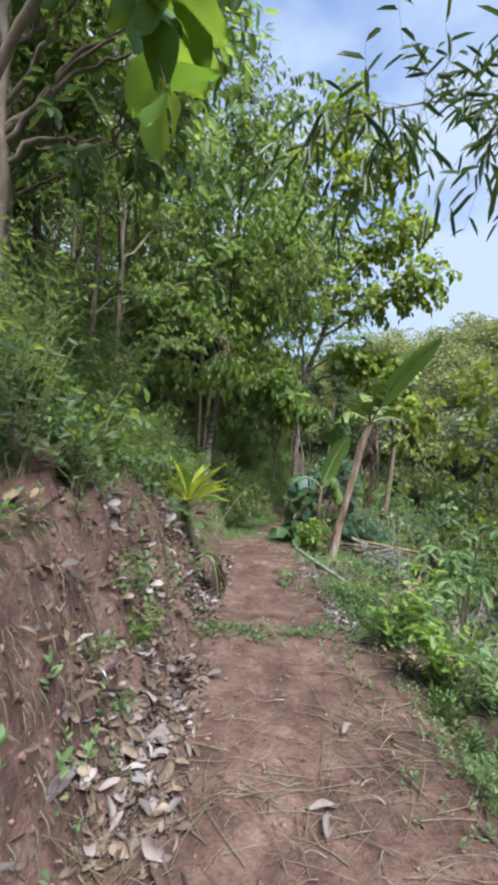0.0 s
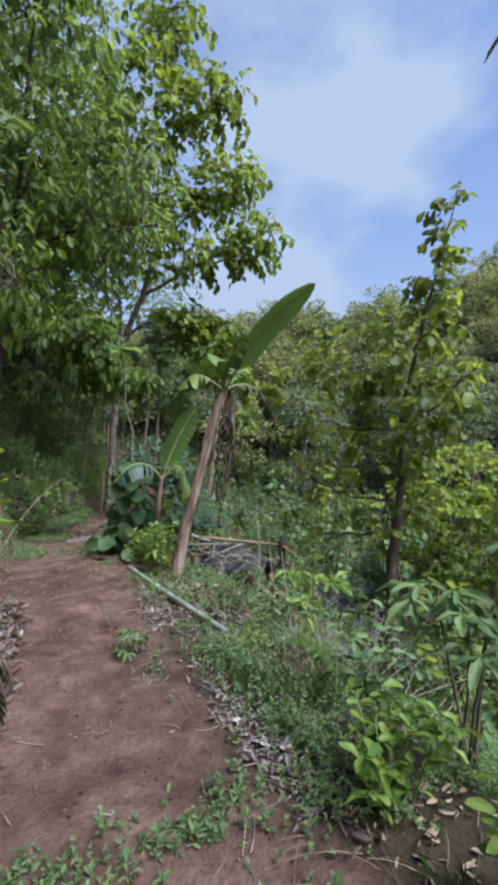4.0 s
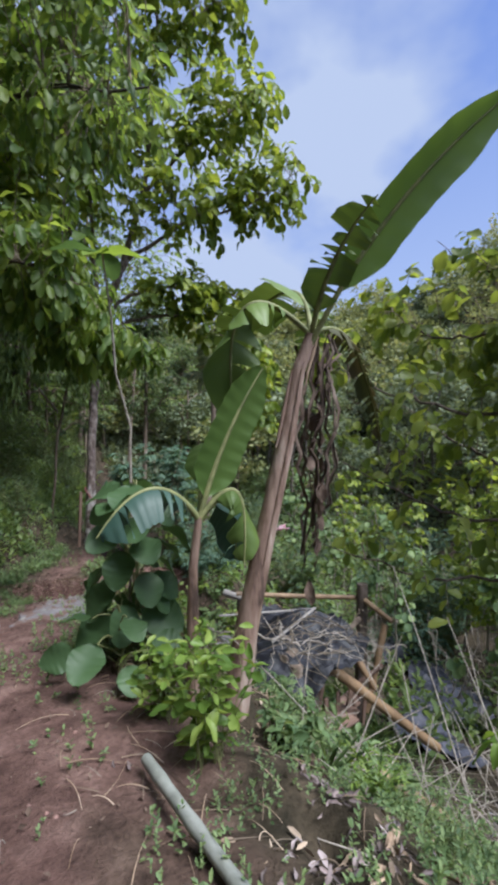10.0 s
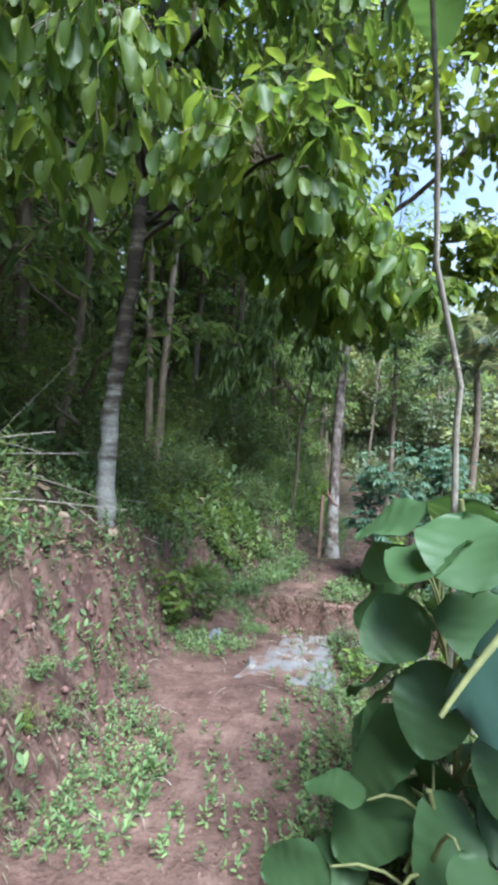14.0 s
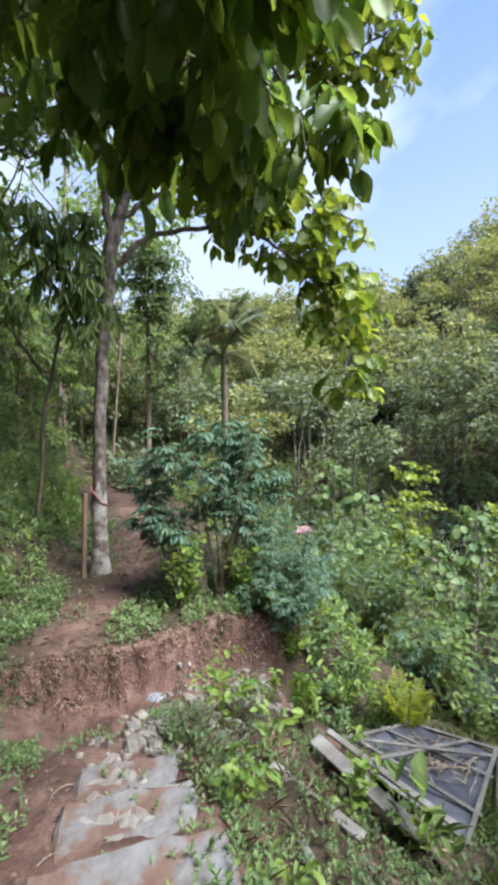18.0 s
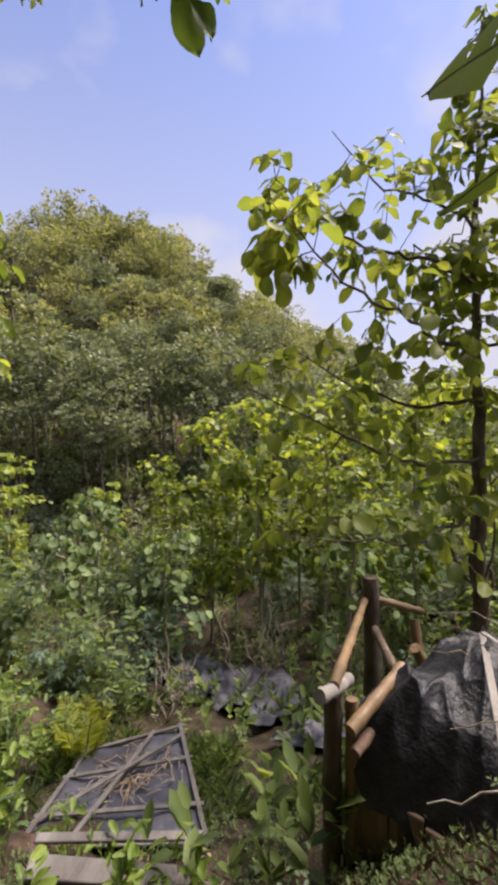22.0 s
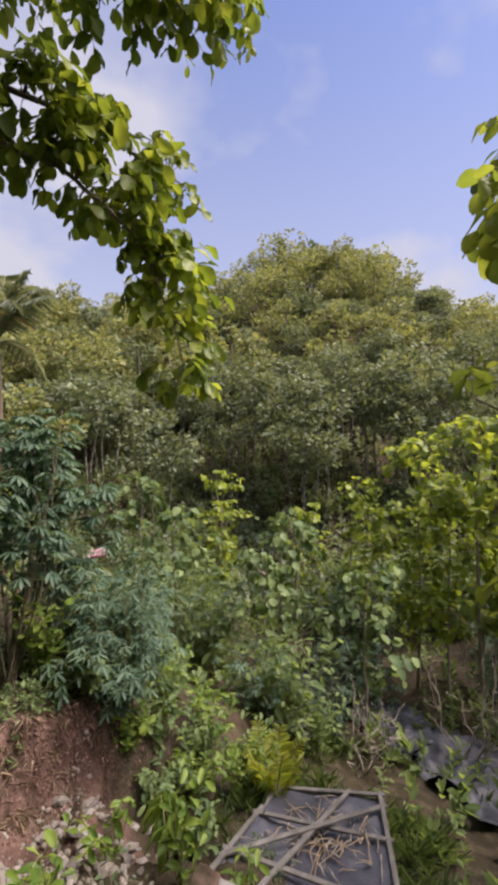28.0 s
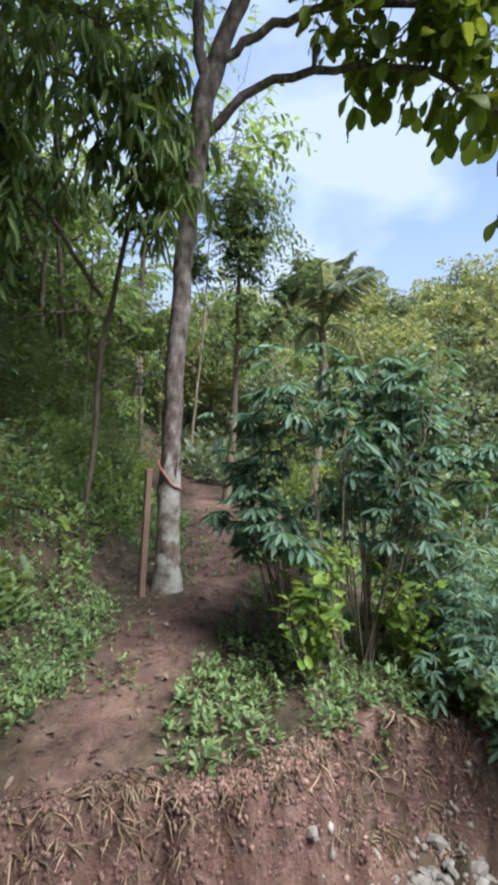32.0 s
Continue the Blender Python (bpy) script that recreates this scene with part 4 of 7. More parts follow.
for k in range(420):
    r, a = 5.0 + 19 * RNG.uniform() ** 0.8, RNG.uniform(-2, 150)
    x, y = math.sin(radians(a)) * r + 0.5, 9 + math.cos(radians(a)) * r
    ex = float(np.interp(y, BANK_Y, EDGE_X))
    if x < ex + 2.6 or (3.0 < x < 5.2 and 9.5 < y < 12.5):
        continue
    if count > 215:
        break
    if 4.6 < x < 8.6 and 8.8 < y < 11.4 and RNG.uniform() < .75:
        continue
    if r > 6 and abs((x - .5) * 13 - (y - 9.5) * 10.7) / 16.8 < .75:
        continue
    kind = int(RNG.choice([0, 1, 2, 3, 4], p=[.25, .2, .2, .2, .15] if a > 72 else [.3, .25, .03, .27, .15]))
    m = spin(x, y, -0.08, RNG.uniform(0.7, 1.25) * (1.0 if r > 8 else 0.8))
    put(thick, count, kind, m)
    count += 1

# tall thin saplings overgrown with yellow-green creepers


def creeper_sapling(seed, h, wide, twigs, leaf, label):
    r = np.random.default_rng(seed)
    tr = [(0, 0, 0, .04), (r.normal(0, .1), r.normal(0, .1), h * .4, .03), (r.normal(0, .15), r.normal(0, .15), h * .75, .02), (r.normal(0, .15), r.normal(0, .15), h, .006)]
    limbs, blobs = [], []
    for k in range(5):
        a, z = k * 2.4 + r.uniform(0, 1), h * (.3 + .13 * k)
        o = wide * r.uniform(.6, 1.1) * (1.1 - .13 * k)
        e = (math.cos(a) * o, math.sin(a) * o, z + h * r.uniform(.08, .2))
        limbs.append([(0, 0, z, .016), (e[0] * .5, e[1] * .5, z + .12, .012), (*e, .005)])
        blobs.append((e, (wide * .45, wide * .45, h * .09), twigs // 8))
    for k in range(4):
        blobs.append(((0, 0, h * (.4 + .18 * k)), (wide * .4, wide * .4, h * .09), twigs // 10))
    return tree("sapling", label, (0, 0, 0), tr, limbs, blobs, leaf, seed, 5, .19, .8, LEAF_NEAR, M_TWIG_PALE, .5, .5, 6, "valley saplings", 0, .005, "sapling")


creepers = [creeper_sapling(330, 5.0, .85, 84, M_LEAF_YEL, "thin sapling overgrown with yellow-green creeper"), creeper_sapling(331, 4.2, .4, 44, M_LEAF_YEL, "slender pole of yellow-green creeper leaves"),
            creeper_sapling(332, 3.4, .7, 44, M_WEED, "thin sapling with large fresh green leaves")]
places = [(10.06, 11.65, 5.2, 0), (10.06, 16.6, 5.0, 1), (8.4, 13.6, 3.3, 2), (10.4, 14.1, 3.7, 1), (10.9, 15.2, 3.5, 2), (9.2, 10.4, 5.0, 0), (8.8, 9.2, 4.8, 0), (10.6, 12.7, 4.3, 0), (9.6, 11.0, 4.2, 0), (8.0, 7.6, 4.6, 0), (11.2, 10.6, 5.5, 0),
          (9.9, 8.4, 5.0, 0), (7.6, 6.2, 4.2, 0), (9.4, 6.4, 5.2, 0), (11.5, 8.0, 5.6, 0), (10.5, 4.6, 5.0, 0), (8.5, 4.2, 4.2, 0), (12.6, 6.2, 5.5, 0), (11.0, 1.5, 5.0, 0), (13.5, 3.0, 5.5, 0), (7.3, 15.6, 3.2, 2), (8.8, 18.2, 3.8, 2), (6.9, 13.4, 2.6, 2), (9.3, 16.0, 3.4, 1), (12.2, 13.6, 4.0, 1),
          (7.4, 11.9, 2.9, 2), (6.6, 9.0, 3.0, 2), (12.0, 17.5, 4.4, 1), (13.8, 11.8, 5.5, 0), (14.5, 9.0, 6.0, 0), (10.8, 9.6, 4.6, 0)]
for k, (x, y, h, kind) in enumerate(places):
    f = h / (5.0, 4.2, 3.4)[kind]
    if k < 3:
        creepers[kind].matrix_basis = spin(x, y, -.1)
    else:
        copy_thing(creepers[kind], spin(x, y, -.1, f))


def bare_bush(at, seed, h, spread):
    r = np.random.default_rng(seed)
    root = thing("bare_bush", at, "leafless bush of bleached forking twigs", "dead bush", "dead bushes in the valley")
    for k in range(9):
        a = r.uniform(0, 6.28)
        tip = np.array([math.cos(a) * spread * r.uniform(.3, 1), math.sin(a) * spread * r.uniform(.3, 1), h * r.uniform(.6, 1.1)])
        p = wobble(curve((0, 0, 0), tip, r.normal(0, .1, 3), 8), .04, r)
        tw = [tube(p, (.014, .004), 4)]
        for j in (3, 4, 5, 6):
            tw.append(tube(wobble(curve(p[j], p[j] + r.normal(0, .22, 3) + UP * .15, (0, 0, 0), 5), .02, r), (.006, .002), 3))
        part("branch", tw, M_TWIG_PALE, root)


for k, (x, y, h) in enumerate(((7.3, 10.5, 1.5), (8.3, 10.0, 1.9), (6.3, 11.6, 1.0), (7.2, 12.6, 1.2), (6.4, 8.8, 1.3), (9.3, 8.8, 2.2), (5.7, 7.0, 1.2), (7.6, 14.4, 1.5), (3.15, 6.75, .75), (2.75, 6.2, .6), (3.5, 6.3, .7))):
    bare_bush(on(x, y, -.05), 340 + k, h, .6)

# undergrowth shrubs on the slope above the path
bushes = [shrub("hillside_bush", "thin-leaved green bush under the trees", (0, 0, 0), 70, 2.0, 1.0, M_LEAF_FOREST, 310, 10, 0.11, 0.4, LEAF_MID, group="hillside bushes"),
          shrub("hillside_bush", "fresh green bush under the trees", (0, 0, 0), 70, 1.7, 0.95, M_LEAF, 311, 10, 0.12, 0.45, LEAF_MID, group="hillside bushes"),
          shrub("hillside_bush", "dark green bush under the trees", (0, 0, 0), 70, 1.8, 1.0, M_LEAF_DARK, 312, 10, 0.12, 0.42, LEAF_MID, group="hillside bushes")]
count = 0
for k in range(900):
    x, y = RNG.uniform(-10, 3.0), RNG.uniform(-2.0, 27)
    bx = float(np.interp(y, BANK_Y, BANK_X))
    d = bx - x
    if d < 0.55 or (d > 3 and RNG.uniform() < 0.6) or (-1.4 < x < -0.5 and 9.9 < y < 11):
        continue
    if count > 290:
        break
    kind = int(RNG.choice([0, 1, 2], p=[.45, .3, .25]))
    m = spin(x, y, -0.08, RNG.uniform(0.3, 0.5) if d < 1.5 else RNG.uniform(0.5, 0.95))
    put(bushes, count, kind, m)
    count += 1

for k in range(60):
    x, y = RNG.uniform(-4, 9), RNG.uniform(17.5, 32)
    if abs(x - float(np.interp(y, (15, 18, 24, 40), (2.15, 3.1, 4.0, 7.0)))) < 0.7 or count > 298:
        continue
    copy_thing(bushes[int(RNG.integers(0, 3))], spin(x, y, -0.1, RNG.uniform(0.8, 1.5)))
    count += 1

# small trees that close the wooded slope
low_kinds = [forest_tree(120 + k, h, "understory_tree", M_LEAF_FOREST if k else M_LEAF_DARK, "slender small tree under the wood's canopy", 170, .15, 1.5, .12) for k, h in enumerate((3.6, 4.6, 4.2))]
n = 0
for k in range(140):
    x, y = RNG.uniform(-12, -1.6), RNG.uniform(0.5, 30)
    d = float(np.interp(y, BANK_Y, BANK_X)) - x
    if d < 1.5 or n > 70:
        continue
    put(low_kinds, n, n % 3, spin(x, y, -0.1, RNG.uniform(0.8, 1.3)))
    n += 1
# the wood behind the terrace closes to a wall of leaves
rw = np.random.default_rng(77)
for k in range(75):
    x, y = rw.uniform(-3.5, 2.6), rw.uniform(13.6, 24)
    d = float(np.interp(y, BANK_Y, BANK_X)) - x
    if d < .35:
        continue
    copy_thing(bushes[int(rw.integers(0, 3))], spin(x, y, -.1, rw.uniform(.4, .8)))
for k in range(38):
    x, y = rw.uniform(-3, 5.5), rw.uniform(18.5, 38)
    if x > 3.0 or abs(x - float(np.interp(y, (15, 18, 24, 40), (2.15, 3.1, 4.0, 7.0)))) < .9:
        continue
    copy_thing(low_kinds[k % 3], spin(x, y, -.2, rw.uniform(.8, 1.4)))
tree("tree", "dark dense small-leaved tree beyond the bend", on(3.9, 20.0, -.1), [(0, 0, 0, .09), (.1, 0, 2.5, .07), (.1, 0, 4.5, .05), (.1, 0, 6.9, .01)],
     [[(.1, 0, 3.0, .03), (.8, -.3, 3.8, .02), (1.2, -.4, 4.4, .008)], [(.1, 0, 3.4, .03), (-.6, 0, 4.2, .02), (-.9, .1, 4.8, .008)]],
     [((.2, 0, 6.4), (1.2, 1.0, .8), 260), ((.9, -.3, 5.3), (1.0, .8, .7), 190), ((-.5, 0, 5.4), (.9, .8, .7), 170), ((.6, -.2, 4.2), (1.0, .8, .6), 120), ((.2, 0, 3.2), (1.0, .9, .5), 60)], M_LEAF_DARK, 16, 10, .12, .42, LEAF_MID, M_BARK, .5)

# ---- banana plants ----


def banana_leaf(root, a, tip, bow, width, seed, tears=6, material=None, sag=0.25, drop=0.0, name="leaf", twist=0.0, bare=0.14):
    """A banana leaf: bowed midrib, two half blades torn into strips. a, tip: from the plant's foot."""
    r = np.random.default_rng(seed)
    n = 40
    rib = curve(a, tip, bow, n)
    d = unit(np.gradient(rib, axis=0))
    side = unit(np.cross(d, UP))
    nrm = np.cross(side, d)
    tq = radians(twist)
    side, nrm = side * math.cos(tq) + nrm * math.sin(tq), nrm * math.cos(tq) - side * math.sin(tq)
    s = np.linspace(0, 1, n)
    w = width * 0.5 * np.clip(np.minimum((s - bare) / 0.14, 1), 0, 1) ** 0.6 * np.clip((1 - s) / 0.22, 0, 1) ** 0.55
    blade = part(name, np_mesh("blade", banana_halves(rib, side, nrm, w, sag, tears, r, drop), True), material or M_BANANA, root)
    part("midrib", np_mesh("midrib", [tube(rib, (0.02, 0.014, 0.004), 6)], True), M_STEM, blade)
    return blade


def banana_halves(rib, side, nrm, w, sag, tears, r, drop):
    out, n = [], len(rib)
    for sg in (1, -1):
        cuts = sorted(set([5, n - 1] + [int(c) for c in r.integers(8, n - 3, tears)]))
        for c0, c1 in zip(cuts[:-1], cuts[1:]):
            if c1 - c0 < 1:
                continue
            idx = np.arange(c0, c1 + 1)
            sink, short = r.uniform(0.6, 1.5) * sag, (1.0 if tears < 8 else r.uniform(0.55, 1.0))
            rows = []
            for q in (0.0, 0.35, 0.7, 1.0):
                narrow = np.linspace(0.012, -0.012, len(idx))[:, None] * q * (tears > 0)
                along = unit(np.gradient(rib, axis=0))[idx]
                rows.append(rib[idx] + sg * side[idx] * (w[idx] * q * short)[:, None] + nrm[idx] * (w[idx] * (0.18 * q - sink * q * q))[:, None] - UP * (drop * w[idx] * q * q)[:, None] + along * narrow * 2.0
                            + nrm[idx] * 0.005 * q * np.sin(idx * 1.9)[:, None])
            v = np.stack(rows, 1).reshape(-1, 3)
            i, j = np.meshgrid(np.arange(len(idx) - 1), np.arange(3), indexing="ij")
            k = i * 4 + j
            f = np.concatenate([np.stack([k, k + 4, k + 5], -1).reshape(-1, 3), np.stack([k, k + 5, k + 1], -1).reshape(-1, 3)])
            out.append((v, f if sg > 0 else f[:, ::-1]))
    return out


def sheath_strips(root, a, b, n, width, r, name, material):
    """Dry torn strips that hang between two heights."""
    for k in range(n):
        top = np.asarray(a) + r.normal(0, 0.05, 3)
        end = np.asarray(b) + r.normal(0, 0.05, 3) + UP * r.uniform(0, 0.7)
        p = wobble(curve(top, end, r.normal(0, 0.05, 3), 12), 0.024, r)
        d = unit(np.gradient(p, axis=0))
        sd = unit(np.cross(d, r.normal(0, 1, 3)))
        w = width * r.uniform(0.5, 1.2) * (0.4 + 0.6 * np.abs(np.sin(np.linspace(0.4, 5.5, 12) + r.uniform(0, 3))))
        tw = np.cross(d, sd)
        ang = np.linspace(0, r.uniform(1, 4), 12)[:, None]
        sd = sd * np.cos(ang) + tw * np.sin(ang)
        v = np.stack([p - sd * w[:, None], p + tw * 0.02, p + sd * w[:, None]], 1).reshape(-1, 3)
        i, j = np.meshgrid(np.arange(11), np.arange(2), indexing="ij")
        q = i * 3 + j
        f = np.concatenate([np.stack([q, q + 3, q + 4], -1).reshape(-1, 3), np.stack([q, q + 4, q + 1], -1).reshape(-1, 3)])
        part(name, np_mesh(name, [(v, f)], True), material, root)


# Brighter copy of leaf_banana: light on these blades is put into the colour.
M_BANANA_LIT = leaf_mat("leaf_banana_lit", (0.11, 0.19, 0.045), (0.135, 0.225, 0.05), (0.17, 0.27, 0.065), 0.42, 0.42)
M_BAN_DEAD = leaf_mat("leaf_banana_withered", (0.05, 0.06, 0.02), (0.075, 0.075, 0.03), (0.11, 0.09, 0.045), 0.2, 0.7)


def banana_one():
    r = np.random.default_rng(41)
    at = on(1.52, 7.5, -0.05)
    root = thing("banana_plant", at, "leaning banana plant with brown peeling trunk and torn leaves", "banana plant")
    o = np.array(at)
    rel = lambda *p: np.array(p) - o
    tr = np.array([rel(1.52, 7.5, at[2]), rel(1.6, 7.5, -.1), rel(1.73, 7.5, .49), rel(1.88, 7.5, 1.1), rel(1.95, 7.5, 1.5), rel(2.05, 7.5, 1.75)])
    f = np.linspace(0, 5, 22)
    tp = np.stack([np.interp(f, range(6), tr[:, i]) for i in range(3)], 1)
    part("trunk", np_mesh("trunk", [tube(tp, (.088, .073, .063, .053, .045, .04), 14)], True), M_BAN_TRUNK, root)
    for k in range(7):
        a = r.uniform(0, 6.28)
        off = np.array([math.cos(a), math.sin(a), 0]) * 0.068
        i0, i1 = sorted(r.integers(0, 21, 2))
        if i1 - i0 < 4:
            i1 = min(21, i0 + 6)
        q = tp[i0:i1 + 1] + off * np.linspace(1.0, .75, i1 - i0 + 1)[:, None]
        part("sheath", np_mesh("sheath", [tube(q, (.006, .014, .004), 6)], True), M_BAN_TRUNK if k % 2 else M_DRY, root, "peeling dry brown sheath")
    c = tp[-1]
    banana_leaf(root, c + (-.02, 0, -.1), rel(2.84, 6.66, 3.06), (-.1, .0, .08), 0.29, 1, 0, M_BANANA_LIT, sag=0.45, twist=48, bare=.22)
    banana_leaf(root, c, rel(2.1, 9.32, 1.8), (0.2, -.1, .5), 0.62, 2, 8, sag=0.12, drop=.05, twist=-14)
    banana_leaf(root, c, rel(2.95, 9.0, 1.72), (.05, -.1, .36), 0.34, 3, 26, sag=0.2, drop=.1, twist=-10)
    banana_leaf(root, c, rel(3.3, 8.15, 1.02), (.1, .1, .42), 0.22, 4, 24, M_BAN_DEAD, sag=0.7, drop=.5)
    banana_leaf(root, c, rel(1.62, 7.75, 1.15), (-.25, -.05, .42), 0.36, 5, 4, sag=0.7, drop=.4)
    banana_leaf(root, c, rel(2.1, 6.95, 2.42), (-.05, 0, .06), 0.34, 6, 9, sag=0.35, twist=20)
    for k, (dx, low, num) in enumerate(((.1, .05, 5), (.17, .35, 4), (.04, .75, 3))):
        sheath_strips(root, c + (dx, .02 * k, -.03), rel(1.98 + dx * .8, 7.5, low), num, .012, r, "dead_leaf", M_DEAD)
        line = curve(c + (dx, .02 * k, -.05), rel(1.98 + dx * .8, 7.5, low), r.normal(0, .03, 3), 24)
        for q in line[2::2]:
            ln = np.array([r.uniform(.07, .17)])
            d = np.array([[r.normal(0, .5), r.normal(0, .5), -1.0]])
            part("dead_leaf", np_mesh("dead_leaf", [leaves((q + r.normal(0, .02, 3))[None], d, ln, ln * r.uniform(.3, .6), LEAF_NEAR, r, 1.5)], True), M_DEAD, root)


def banana_two():
    at = on(1.3, 7.62, -0.05)
    o = np.array(at)
    rel = lambda *p: np.array(p) - o
    root = thing("banana_plant", at, "young banana plant with one upright broad leaf", "banana plant")
    part("trunk", np_mesh("trunk", [tube(wobble(np.array([rel(1.3, 7.62, at[2]), rel(1.28, 7.6, 0.0), rel(1.28, 7.58, .3), rel(1.3, 7.56, .6)]), .004, np.random.default_rng(1)), (.045, .036, .028, .022), 10)], True), M_BAN_TRUNK, root)
    c = rel(1.3, 7.56, .58)
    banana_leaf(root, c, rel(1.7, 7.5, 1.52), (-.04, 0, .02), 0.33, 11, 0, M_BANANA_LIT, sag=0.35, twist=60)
    banana_leaf(root, c, rel(.7, 7.45, .55), (0, 0, .22), 0.27, 12, 5, M_BANANA_BLUE, sag=0.5, drop=.9)
    banana_leaf(root, c, rel(1.98, 8.5, .0), (.1, .0, .3), 0.3, 13, 2, M_BANANA_BLUE, sag=0.5, drop=.6)
    banana_leaf(root, c, rel(1.55, 7.45, .3), (.1, .0, .3), 0.24, 15, 2, sag=0.5, drop=.6)
    banana_leaf(root, c, rel(1.75, 8.35, .85), (0, 0, .3), 0.3, 14, 1, sag=0.4)


M_BANANA_BLUE = leaf_mat("leaf_banana_glaucous", (0.04, 0.085, 0.06), (0.055, 0.11, 0.08), (0.075, 0.14, 0.1), 0.22, 0.5)
banana_one()
banana_two()

# ---- broad-leaved plants at the path's edge ----


def broad_plant(at, seed, n, height, spread, size, label, leaf, ratio=0.85):
    r = np.random.default_rng(seed)
    root = thing("broad_leaf_plant", at, label, "plant")
    for k in range(n):
        s = (k + 0.5) / n
        a = k * 2.4 + r.uniform(-.4, .4)
        out = spread * (0.5 + 0.5 * math.sin(s * 3.0)) * r.uniform(.7, 1.1)
        p0 = np.array([r.normal(0, .03), r.normal(0, .03), height * s * .8])
        p1 = np.array([math.cos(a) * out, math.sin(a) * out, height * (s * .8 + .2)])
        stalk = part("leaf_stalk", [tube(curve(p0, p1, (0, 0, .06), 5), (.006, .004), 5)], M_STEM, root)
        d = np.array([[math.cos(a), math.sin(a), r.uniform(-1.3, .25)]])
        ln = size * r.uniform(.75, 1.15)
        part("leaf", np_mesh("leaf", [leaves(p1[None], d, np.array([ln]), np.array([ln * ratio]), LEAF_BIG, r, .55)], True), leaf, stalk)
    part("stem", [tube(curve((0, 0, 0), (0, 0, height), (.04, .02, 0), 8), (.014, .008), 6)], M_STEM, root)
    return root


M_LEAF_BROAD = leaf_mat("leaf_broad", (0.045, 0.105, 0.05), (0.075, 0.15, 0.06), (0.13, 0.21, 0.07), 0.38, 0.5)
broad_plant(on(1.06, 8.26, -0.03), 51, 38, 1.32, .2, .28, "broad plant with overlapping round green leaves", M_LEAF_BROAD)
broad_plant(on(0.92, 8.05, -0.03), 52, 12, .5, .26, .24, "low plant with large round dark leaves", M_LEAF_BROAD)
vine = thing("climbing_vine", on(1.04, 8.29), "bare climbing vine topped by three large leaves", "vine")
vo = np.array(on(1.04, 8.29))
part("stem", np_mesh("stem", [tube(wobble(np.array([(0, 0, 0), (0, 0, .9), np.array((1.04, 8.29, .98)) - vo, np.array((1.03, 8.27, 1.15)) - vo, np.array((.92, 8.2, 1.5)) - vo, np.array((.86, 8.1, 1.85)) - vo, np.array((.8, 7.99, 2.22)) - vo]), .01, RNG), (.012, .007), 6)], True), M_TWIG_PALE, vine)
for d, ln, mm in (((.9, -.5, .05), .3, M_LEAF_VIV), ((-.5, -.8, -.25), .22, M_LEAF_VIV), ((-.9, .2, .15), .3, M_LEAF_BROAD), ((.5, .8, -.3), .22, M_LEAF_BROAD)):
    part("leaf", np_mesh("leaf", [leaves((np.array((.8, 7.99, 2.22)) - vo)[None], np.array([d]), np.array([ln]), np.array([ln * .7]), LEAF_BIG, RNG, .15)], True), mm, vine)

